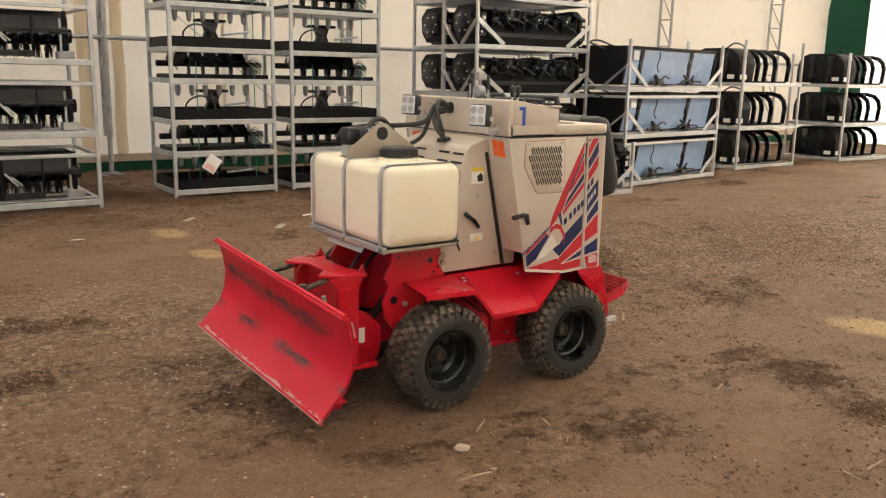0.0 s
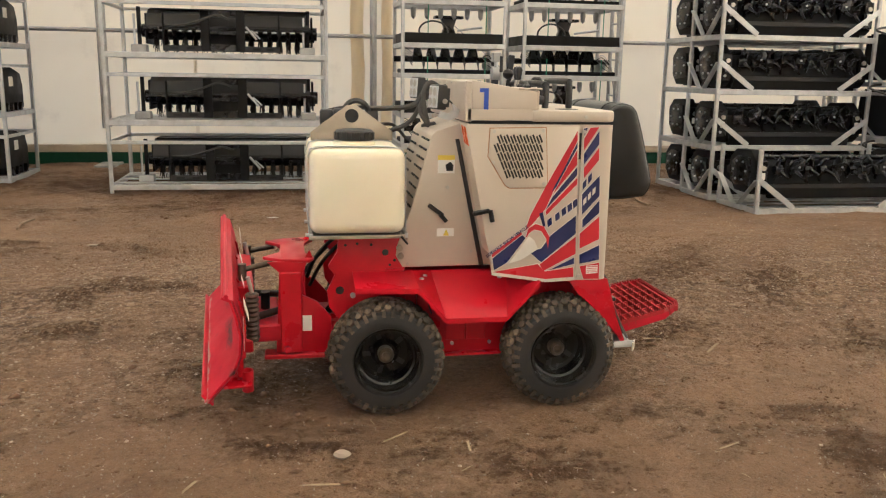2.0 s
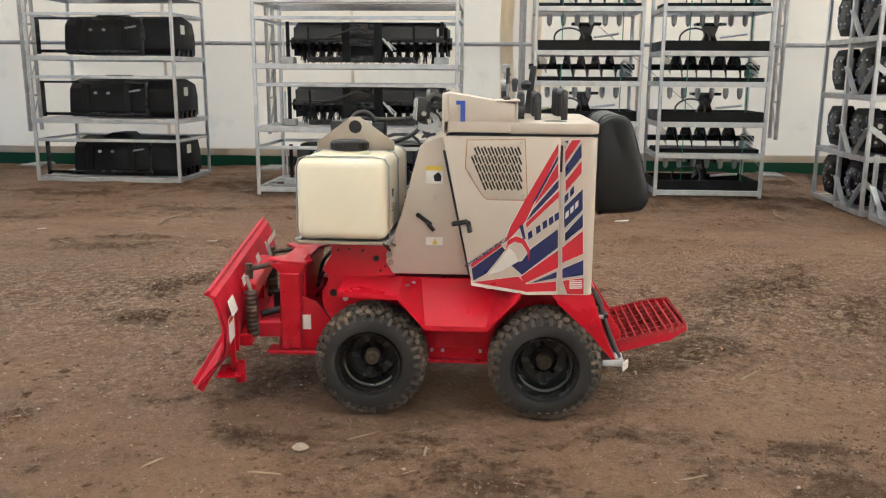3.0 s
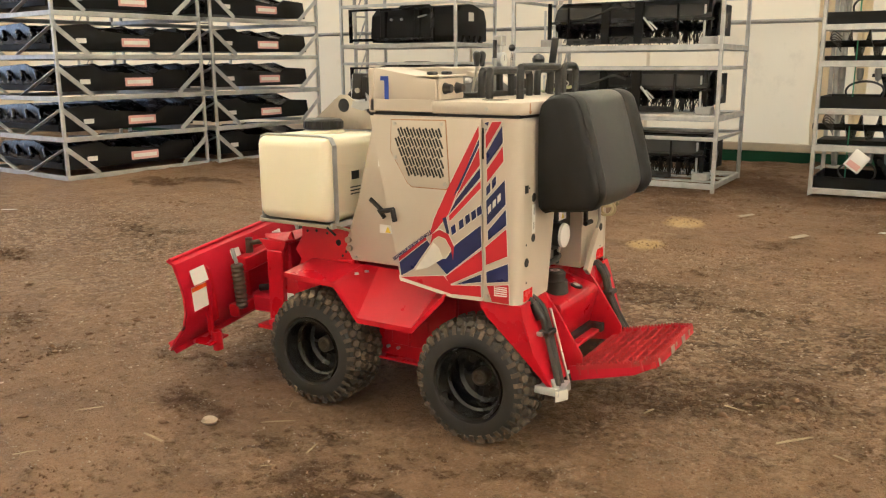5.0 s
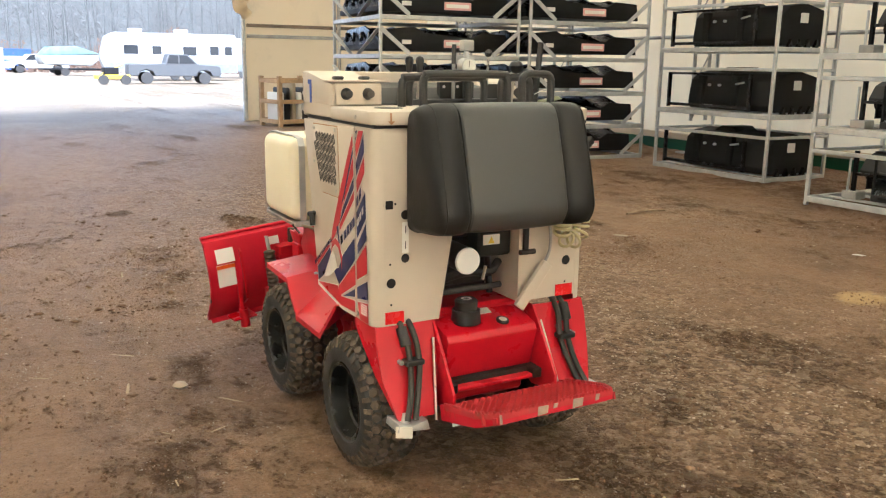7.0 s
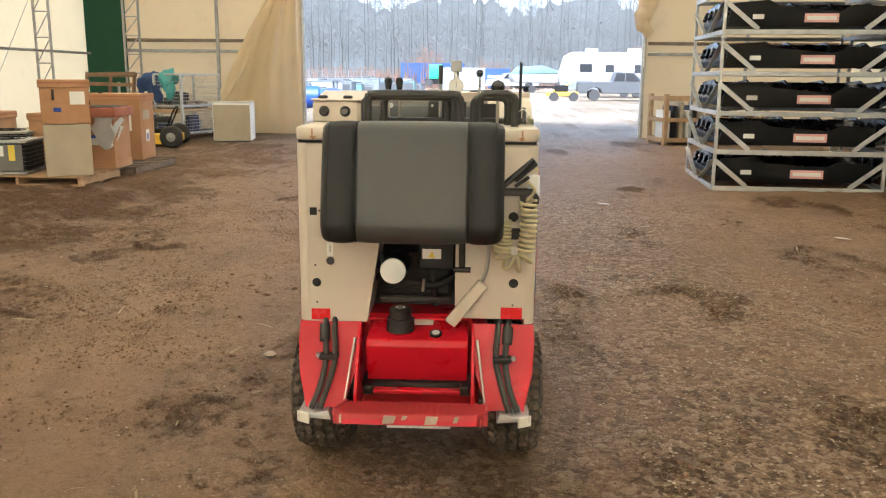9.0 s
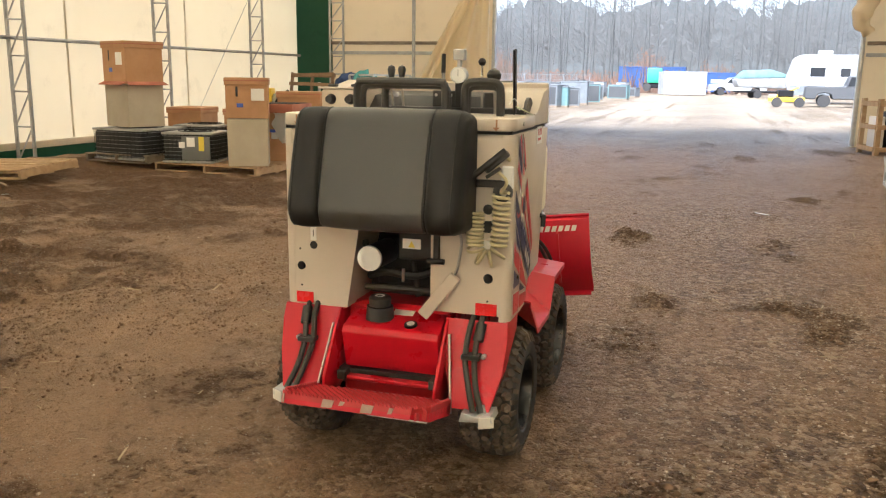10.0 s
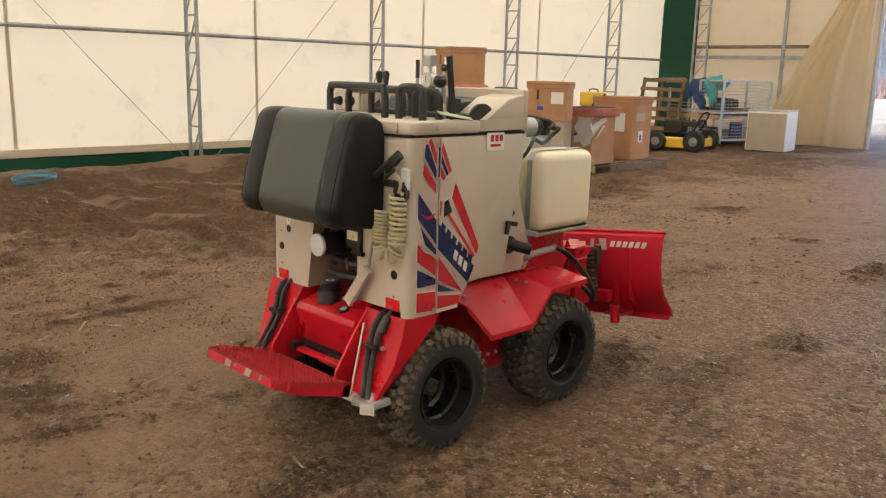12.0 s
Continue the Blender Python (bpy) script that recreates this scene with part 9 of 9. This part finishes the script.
def caravan(m):
    t = thing("caravan", "long white travel trailer parked in the yard", "caravan", m)
    prof_c = [(-4.2, 0.55), (-4.5, 1.5), (-4.1, 2.9), (-3.6, 3.15), (4.3, 3.15), (4.45, 2.9), (4.45, 0.55)]
    part("shell", prism(prof_c, 0, 2.4, "y", 0.06, 2), YARD_PALE, t)
    for x, z, w, h in ((-3.0, 1.75, 0.9, 0.6), (-1.2, 1.75, 0.6, 0.55), (0.8, 1.7, 0.9, 0.6), (2.6, 1.75, 0.6, 0.6), (3.6, 1.75, 0.5, 0.6)):
        wn_ = part("window", box((x, -0.02, z), (x + w, 0.0, z + h), 0.005), GLASS_DARK, t)
        part("window_frame", box((x - 0.04, -0.012, z - 0.04), (x + w + 0.04, -0.003, z + h + 0.04), 0.004), GALV, wn_)
    part("door", box((-2.0, -0.015, 0.7), (-1.4, 0.0, 2.6), 0.004), GALV, t)
    part("stripe", box((-4.2, -0.008, 0.55), (4.4, -0.002, 1.15)), YARD_GREY, t)
    for x in (-2.6, 0.4):
        part("roof_unit", box((x, 0.7, 3.15), (x + 0.9, 1.6, 3.45), 0.08, 2), YARD_PALE, t)
    for x in (0.2, 1.05):
        part("wheel", lathe([(-0.1, 0.0), (-0.1, 0.3), (0.1, 0.33), (0.1, 0.0)], "y", 20, m=pose(x, 0.12, 0.36)), RUBBER, t)
    part("drawbar", rod((-4.3, 1.2, 0.5), (-5.4, 1.2, 0.5), 0.05), GALV_DULL, t)
    return t


caravan(pose(10.75, 57, 0, 0, 0, -4))
caravan(pose(18.0, 66, 0, 0, 0, -8))


def pickup(m, mat, label):
    t = thing("pickup_truck", label, "truck", m, "parked trucks")
    side = [(-2.65, 0.45), (-2.7, 0.62), (-2.65, 1.02), (-2.4, 1.10), (-1.35, 1.16), (-0.75, 1.72), (0.35, 1.76), (0.55, 1.18), (2.62, 1.14), (2.66, 0.60), (2.6, 0.45), (2.05, 0.45), (1.95, 0.72), (1.6, 0.82), (1.25, 0.72), (1.15, 0.45), (-1.25, 0.45), (-1.35, 0.72), (-1.7, 0.82), (-2.05, 0.72), (-2.15, 0.45)]
    part("body", prism(side, -0.9, 0.9, "y", 0.04, 1), mat, t)
    for x0, x1, x2, x3 in ((-1.18, -0.72, -0.28, -0.28), (-0.20, -0.20, 0.28, 0.44)):
        part("window", prism([(x0, 1.20), (x1, 1.66), (x2, 1.69), (x3, 1.20)], -0.915, 0.915, "y"), GLASS_DARK, t)
    part("bumper", box((-2.78, -0.88, 0.42), (-2.6, 0.88, 0.60), 0.03), GALV_DULL, t)
    part("bed_floor", box((0.62, -0.8, 1.12), (2.55, 0.8, 1.16)), BLACK, t)
    for x in (-1.7, 1.6):
        for y in (-0.85, 0.85):
            part("wheel", lathe([(-0.12, 0.0), (-0.12, 0.34), (0.12, 0.34), (0.12, 0.0)], "y", 20, m=pose(x, y, 0.35)), RUBBER, t)
    return t


pickup(pose(9.4, 50, 0, 0, 0, 176), YARD_DARK, "dark grey pickup parked before a trailer")
pickup(pose(4.3, 86, 0, 0, 0, 10), YARD_PALE, "white pickup parked at the wood's edge")


def plow_trailer(m):
    t = thing("yellow_implement", "yellow and black implement standing in the yard", "implement", m)
    part("bed", box((-0.9, -0.4, 0.3), (0.9, 0.4, 0.55), 0.04), YELLOW_PAINT, t)
    part("top_frame", box((-0.5, -0.3, 0.55), (0.3, 0.3, 0.95), 0.05), BLACK, t)
    part("arm", rod((-0.8, 0, 0.5), (0.6, 0, 1.1), 0.05), YELLOW_PAINT, t)
    for x in (-0.6, 0.6):
        part("wheel", lathe([(-0.5, 0.0), (-0.5, 0.28), (-0.35, 0.28), (-0.35, 0.0)], "y", 16, m=pose(x, 0, 0.28)), RUBBER, t)
    return t


plow_trailer(pose(5.65, 48, 0, 0, 0, 8))


def boat(m):
    t = thing("boat", "white and teal boat on a trailer at the yard's edge", "boat", m)
    hull = [(-2.4, 1.6), (-2.2, 0.9), (1.6, 0.8), (2.8, 1.7)]
    part("hull", prism(hull, -0.9, 0.9, "y", 0.15, 2), YARD_PALE, t)
    part("cover", prism([(-2.3, 1.6), (-1.6, 2.3), (0.4, 2.4), (2.5, 1.75)], -0.85, 0.85, "y", 0.12, 2), YARD_TEAL, t)
    part("trailer_frame", box((-2.2, -0.7, 0.45), (2.4, 0.7, 0.6), 0.03), BLACK, t)
    for y in (-0.95, 0.95):
        part("wheel", lathe([(-0.1, 0.0), (-0.1, 0.32), (0.1, 0.32), (0.1, 0.0)], "y", 16, m=pose(-0.6, y, 0.32)), RUBBER, t)
    return t


boat(pose(5.9, 74, 0, 0, 0, 12))
# rolls, tubs and machines set out to the left of the yard
for k, (x, y, r, l) in enumerate(((-7.2, 33.5, 0.50, 1.6), (-6.2, 34.6, 0.42, 1.3))):
    bm = lathe([(-l / 2, 0.0), (-l / 2, r * 0.9), (-l / 2 + 0.08, r), (l / 2 - 0.08, r * 0.98), (l / 2, r * 0.85), (l / 2, 0.0)], "x", 24)
    solo("tarp_roll", bm, BLUE_TARP, "fat roll of blue tarpaulin lying in the yard", "tarp", m=pose(x, y, r - 0.02, 0, 0, 12 + 20 * k), group="tarp rolls")
rng = random.Random(11)
for k in range(64):
    d = rng.uniform(42, 72)
    a = rng.uniform(-12.5, -9.5 + (d - 42) / 30 * 6.0)
    w, h = rng.uniform(0.5, 1.5), rng.uniform(0.35, 1.25)
    mt = (YARD_GREY, YARD_DARK, YARD_PALE, YARD_GREY, YARD_TEAL, YARD_GREY, YARD_PALE, YARD_TEAL, YARD_DARK, YARD_GREY)[k % 10]
    t = thing("yard_unit", "old boxed machine standing out in the yard", "machine", pose(1.5 + d * math.sin(radians(a)), -3 + d * math.cos(radians(a)), 0, 0, 0, rng.uniform(-30, 30)), "yard machines")
    part("case", box((-w / 2, -0.4, 0.08), (w / 2, 0.4, h), 0.03, 1), mt, t)
    part("skid", box((-w / 2, -0.42, 0.0), (w / 2, 0.42, 0.09), 0.01), WOOD_OLD, t)
    part("top_cover", box((-w / 2 - 0.02, -0.42, h), (w / 2 + 0.02, 0.42, h + 0.05), 0.01), YARD_GREY, t)
    if k % 2:
        part("coil_grille", box((-w / 2 + 0.08, -0.412, 0.16), (w / 2 - 0.08, -0.402, h - 0.08), 0.004), YARD_DARK, t)
    elif h > 0.7:
        part("fan_cowl", lathe([(0.0, 0.0), (0.0, 0.22), (0.05, 0.22), (0.05, 0.0)], "z", 14, m=pose(0, 0, h + 0.05)), YARD_DARK, t)
t = thing("green_cab", "green machine cab beside a container", "machine", pose(-3.6, 86, 0.3))
part("cab", box((-0.8, -0.7, 0.8), (0.6, 0.7, 2.3), 0.1, 2), GREEN_PAINT, t)
part("chassis", box((-1.2, -0.6, 0.3), (1.4, 0.6, 0.8), 0.05), BLACK, t)
for x in (-0.8, 0.9):
    part("wheel", lathe([(-0.75, 0.0), (-0.75, 0.4), (-0.55, 0.4), (-0.55, 0.0)], "y", 16, m=pose(x, 0, 0.4)), RUBBER, t)
    part("wheel", lathe([(0.55, 0.0), (0.55, 0.4), (0.75, 0.4), (0.75, 0.0)], "y", 16, m=pose(x, 0, 0.4)), RUBBER, t)



def yard_fence():
    """Low wire fence behind the rolls and machines."""
    t = thing("yard_fence", "pale wire mesh fence along the yard's edge", "fence")
    a, b = Vector((-19.0, 76.0, 0)), Vector((-9.5, 80.0, 0))
    n = 8
    for k in range(n + 1):
        p = a.lerp(b, k / n)
        part("post", rod(p, p + Vector((0, 0, 1.9)), 0.04, seg=6), YARD_GREY, t)
    for z in (0.1, 0.5, 0.9, 1.3, 1.8):
        part("rail", rod(a + Vector((0, 0, z)), b + Vector((0, 0, z)), 0.02, seg=5), YARD_GREY, t)
    bm = bmesh.new()
    for k in range(60):
        p, q = a.lerp(b, k / 60), a.lerp(b, (k + 1) / 60)
        rod(p, q + Vector((0, 0, 1.8)), 0.008, seg=3, bm=bm)
        rod(q, p + Vector((0, 0, 1.8)), 0.008, seg=3, bm=bm)
    part("wire_mesh", bm, YARD_GREY, t)


yard_fence()


# ---- bare winter wood ----
def bare_tree(seed, height):
    rng = random.Random(seed)
    t = thing("tree", "tall bare winter tree with fine grey twigs", "tree", group="bare trees")
    lean = (rng.uniform(-0.6, 0.6), rng.uniform(-0.6, 0.6))
    pts = [Vector((lean[0] * f * f + rng.uniform(-0.1, 0.1), lean[1] * f * f + rng.uniform(-0.1, 0.1), height * f - 0.2)) for f in (0, 0.2, 0.4, 0.6, 0.8, 1.0)]
    base_r = height * rng.uniform(0.0045, 0.0075)
    part("trunk", tube(pts, lambda v: base_r * (1 - 0.88 * v) + 0.01, 7, 3), BARK, t)
    bm = bmesh.new()

    def twig(p, d, length, r, depth):
        q = p + d * length
        mid = (p + q) / 2 + Vector((rng.uniform(-1, 1), rng.uniform(-1, 1), rng.uniform(-0.5, 1))) * length * 0.08
        tube([p, mid, q], lambda v: r * (1 - 0.6 * v), 3, 1, bm=bm, smooth=False)
        if depth:
            for _ in range(4 if depth == 2 else 3):
                f = rng.uniform(0.35, 1.0)
                nd = (d + Vector((rng.uniform(-1, 1), rng.uniform(-1, 1), rng.uniform(-0.2, 0.9))) * 0.75).normalized()
                twig(p + (q - p) * f, nd, length * rng.uniform(0.4, 0.62), r * 0.45, depth - 1)

    for k in range(13):
        f = 0.22 + 0.76 * k / 13
        i = min(int(f * 5), 4)
        p = pts[i].lerp(pts[i + 1], f * 5 - i)
        a = rng.uniform(0, 2 * math.pi)
        d = Vector((math.cos(a), math.sin(a), rng.uniform(0.25, 1.0))).normalized()
        twig(p, d, height * (0.24 - 0.13 * f) * rng.uniform(0.7, 1.2), base_r * (0.26 - 0.19 * f), 2)
    part("crown", bm, TWIG, t, "fine bare twigs")
    return t


seeds = [bare_tree(k, h) for k, h in enumerate((15, 18, 13, 17, 12))]
rng = random.Random(21)
count = 0
for row in range(6):
    for k in range(24):
        d = 96 + row * 7 + rng.uniform(-3, 3)
        a = -21 + 42 * (k + rng.random()) / 24
        x, y = d * math.sin(radians(a)) + 1.0, d * math.cos(radians(a))
        m = pose(x, y, 0, 0, 0, rng.uniform(0, 360)) @ Matrix.Scale(rng.uniform(0.8, 1.2), 4)
        if count < len(seeds):
            seeds[count].matrix_basis = m
        else:
            c = copy_thing(seeds[count % 5], m)
            c.scale = (m.to_scale())
        count += 1


def brush():
    """Low reddish scrub along the wood's edge, and the dense wood behind."""
    rng = random.Random(8)
    bm = bmesh.new()
    for k in range(5200):
        a, d = rng.uniform(-22, 22), rng.uniform(90, 128)
        x, y = d * math.sin(radians(a)), d * math.cos(radians(a))
        h = rng.uniform(0.5, 2.4) * (1 + 1.3 * max(0.0, math.sin(a * 0.9 + 1.0) * math.sin(a * 0.37)))
        v = [bm.verts.new((x + rng.uniform(-0.3, 0.3), y, 0)), bm.verts.new((x + rng.uniform(-0.3, 0.3) + 0.06, y + 0.1, 0)), bm.verts.new((x + rng.uniform(-0.9, 0.9), y + rng.uniform(-0.5, 0.5), h))]
        bm.faces.new(v)
        w = [bm.verts.new(v[2].co + Vector((rng.uniform(-0.25, 0.25), 0, rng.uniform(-0.3, 0.2)))) for _ in range(3)]
        bm.faces.new(w)
    solo("scrub", bm, material("russet_scrub", (0.125, 0.066, 0.043), (0.072, 0.055, 0.042), scale=0.15, rough=0.9, bump=0.0), "low russet scrub along the wood's edge", "scrub", kind="stuff")
    bm = bmesh.new()
    for k in range(1500):
        a, d = rng.uniform(-24, 24), rng.uniform(135, 190)
        x, y, h, r = d * math.sin(radians(a)), d * math.cos(radians(a)), rng.uniform(11, 19), rng.uniform(0.06, 0.15)
        p = Vector((x, y, 0))
        if k < 170:
            tube([p, p + Vector((rng.uniform(-0.6, 0.6), 0, h * 0.6)), p + Vector((rng.uniform(-1.2, 1.2), 0, h))], lambda v: r * (1 - 0.8 * v) + 0.02, 4, 1, bm=bm, smooth=False)
        for j in range(24):
            z = h * rng.uniform(0.3, 1.0)
            q = p + Vector((0, 0, z))
            e = q + Vector((rng.uniform(-2.4, 2.4), rng.uniform(-1, 1), rng.uniform(-0.4, 2.6)))
            s = Vector((0.035, 0, 0.045))
            bm.faces.new([bm.verts.new(q - s), bm.verts.new(q + s), bm.verts.new(e)])
    solo("far_wood", bm, TWIG, "dense far winter wood beyond the yard", "wood", kind="stuff")

    # grey mass of the wood farther off, ragged along its top
    bm = bmesh.new()
    n = 240
    low, high = [], []
    for k in range(n + 1):
        a = radians(-40 + 80 * k / n)
        h = 19 + 2.2 * math.sin(k * 0.23) + rng.uniform(-2.0, 2.0)
        low.append(bm.verts.new((215 * math.sin(a), 215 * math.cos(a), -0.5)))
        high.append(bm.verts.new((215 * math.sin(a), 215 * math.cos(a), h)))
    for k in range(n):
        bm.faces.new((low[k], low[k + 1], high[k + 1], high[k]))
    solo("backdrop", bm, material("distant_wood", (0.078, 0.085, 0.085), (0.056, 0.062, 0.062), scale=0.5, rough=0.95, bump=0.0), "grey winter wood in the far distance", "backdrop", kind="structure")


brush()


# ---- litter on the floor: clods, chips, straw, pebbles ----
def scatter(name, count, seed, size, shape, mat, label, clump=0.5, flat=1.0, reach=8.5, follow=0.0, side=0.0):
    """Thousands of small pieces pressed into the soil, denser in patches."""
    rng = np.random.RandomState(seed)
    n = count * 3
    ang, rad = rng.rand(n) * 2 * math.pi, reach * np.sqrt(rng.rand(n))
    x, y = 0.2 + rad * np.cos(ang), 0.3 + rad * np.sin(ang)
    dens = np.clip(0.42 + 1.4 * wave_noise(x, y, 0.55, seed + 40) + 0.9 * wave_noise(x, y, 2.3, seed + 41) + follow * (loose_soil(x, y) - 0.25) + 1.2 * sawdust(x, y) * (follow < 0.5), 0, 1)
    under = (np.abs(x - 0.168) < 0.5) & (y > -0.45) & (y < 0.9)
    dens = dens * np.clip(1 - side + side * (0.12 + np.exp(-((x - 1.6) / 1.2) ** 2)), 0, 1)
    keep = np.where((rng.rand(n) < dens ** (1 + 2 * clump)) & ~under)[0][:count]
    x, y = x[keep], y[keep]
    z = ground_height(x, y)
    s = size[0] + (size[1] - size[0]) * rng.rand(len(x)) ** 3
    base, tris = shape
    a, b = rng.rand(len(x)) * 2 * math.pi, (rng.rand(len(x)) - 0.5) * (0.9 if flat < 0.6 else 6.0)
    pts = np.repeat(base[None], len(x), 0) * (0.65 + 0.7 * rng.rand(len(x), len(base), 1)) * s[:, None, None]
    pts[..., 2] *= flat
    px, pz = pts[..., 0] * np.cos(b)[:, None] - pts[..., 2] * np.sin(b)[:, None], pts[..., 0] * np.sin(b)[:, None] * min(1, flat + 0.3) + pts[..., 2] * np.cos(b)[:, None]
    qx, qy = px * np.cos(a)[:, None] - pts[..., 1] * np.sin(a)[:, None], px * np.sin(a)[:, None] + pts[..., 1] * np.cos(a)[:, None]
    out = np.stack([qx + x[:, None], qy + y[:, None], pz + z[:, None] + s[:, None] * 0.25 * flat], -1).reshape(-1, 3)
    faces = (tris[None] + (np.arange(len(x)) * len(base))[:, None, None]).reshape(-1, 3)
    me = bpy.data.meshes.new(name)
    me.vertices.add(len(out))
    me.vertices.foreach_set("co", out.ravel())
    me.loops.add(faces.size)
    me.loops.foreach_set("vertex_index", faces.ravel())
    me.polygons.add(len(faces))
    me.polygons.foreach_set("loop_start", np.arange(len(faces)) * 3)
    me.update(calc_edges=True)
    me.materials.append(mat)
    return tagged(new(name, me), label, name.replace("_", " "), kind="stuff")


TETRA = (np.array([(1, 0, -0.3), (-0.5, 0.87, -0.3), (-0.5, -0.87, -0.3), (0.1, 0.1, 0.8)]), np.array([(0, 1, 3), (1, 2, 3), (2, 0, 3), (1, 0, 2)]))
OCTA = (np.array([(1, 0, 0), (0, 1, 0), (-1, 0, 0), (0, -1, 0), (0, 0, 0.8), (0, 0, -0.6)]), np.array([(0, 1, 4), (1, 2, 4), (2, 3, 4), (3, 0, 4), (1, 0, 5), (2, 1, 5), (3, 2, 5), (0, 3, 5)]))
SLIVER = (np.array([(1.6, 0.12, 0), (1.5, -0.12, 0.05), (-1.5, -0.14, 0), (-1.6, 0.12, 0.04), (0, 0.1, 0.16), (0, -0.1, 0.14)]), np.array([(0, 4, 5), (0, 5, 1), (4, 3, 2), (4, 2, 5), (0, 3, 4), (1, 5, 2)]))
scatter("soil_crumbs", 80000, 1, (0.003, 0.014), TETRA, CLOD, "dark crumbs of loose soil over the floor", 0.5, 0.7, 6.5, 1.2)
scatter("soil_clods", 6000, 2, (0.008, 0.032), OCTA, CLOD, "dark clods of soil on the floor", 1.0, 0.55, 8.0, 1.3)
scatter("pale_crumbs", 70000, 6, (0.002, 0.008), TETRA, PEBBLE, "pale grit strewn over the floor", 0.4, 0.7, 6.5, 0.3)
GRAVEL = material("pale_gravel", (0.62, 0.50, 0.38), (0.40, 0.30, 0.21), scale=22, rough=0.55, bump=0.1)
scatter("gravel_bits", 26000, 7, (0.003, 0.011), OCTA, GRAVEL, "pale bits of gravel trodden into the soil", 0.0, 0.5, 6.5, 0.0, 1.0)
scatter("dark_gravel", 22000, 8, (0.004, 0.014), OCTA, CLOD, "dark brown gravel and crumbs in the soil", 0.1, 0.5, 6.5, 0.2, 1.0)
scatter("wood_chip_litter", 14000, 3, (0.004, 0.016), SLIVER, CHIP, "pale wood chips trodden into the soil", 0.6, 0.5)
scatter("straw_litter", 1900, 4, (0.015, 0.055), SLIVER, material("straw", (0.42, 0.33, 0.20), (0.30, 0.22, 0.13), scale=9, rough=0.8), "bits of straw and twig on the soil", 0.8, 0.3, 10.5)

stone_bm = lathe([(-0.012, 0.0), (-0.008, 0.026), (0.004, 0.034), (0.014, 0.024), (0.018, 0.0)], "z", 9)
for v in stone_bm.verts:
    v.co *= 1 + 0.25 * noise.noise(v.co * 30)
solo("pale_stone", stone_bm, PEBBLE, "single pale stone lying on the soil", "stone", m=pose(-0.68, 0.82, 0.010, 0, 0, 20))
rng = random.Random(31)
for k, (x, y) in enumerate(((3.4, 2.6), (4.6, 1.2), (4.9, -1.2), (5.2, 0.0), (3.8, 4.4), (1.9, 6.4), (-5.6, 3.2), (-6.3, 4.4), (5.6, -4.6), (4.3, -0.6))):
    solo("paper_scrap", box((-0.07, -0.035, 0), (0.07, 0.035, 0.004), m=pose(0, 0, 0, 0, 8, 0)), WHITE if k % 3 else CARD_GREY, "pale flat scrap lying on the soil", "scrap", m=pose(x, y, lay(x, y) + 0.012, 0, 0, rng.uniform(0, 180)), group="paper scraps")
for k, (x, y, l) in enumerate(((-6.2, 2.2, 0.9), (-6.9, 4.9, 0.6), (4.4, 3.4, 0.5), (-5.4, 2.6, 0.7), (5.3, -2.9, 0.6))):
    solo("loose_stick", tube([(-l / 2, 0, 0.012), (0, 0.03, 0.016), (l / 2, -0.02, 0.012)], 0.012, 6), CHIP, "loose broken stick on the soil", "stick", m=pose(x, y, lay(x, y), 0, 0, rng.uniform(-30, 30)), group="loose sticks")
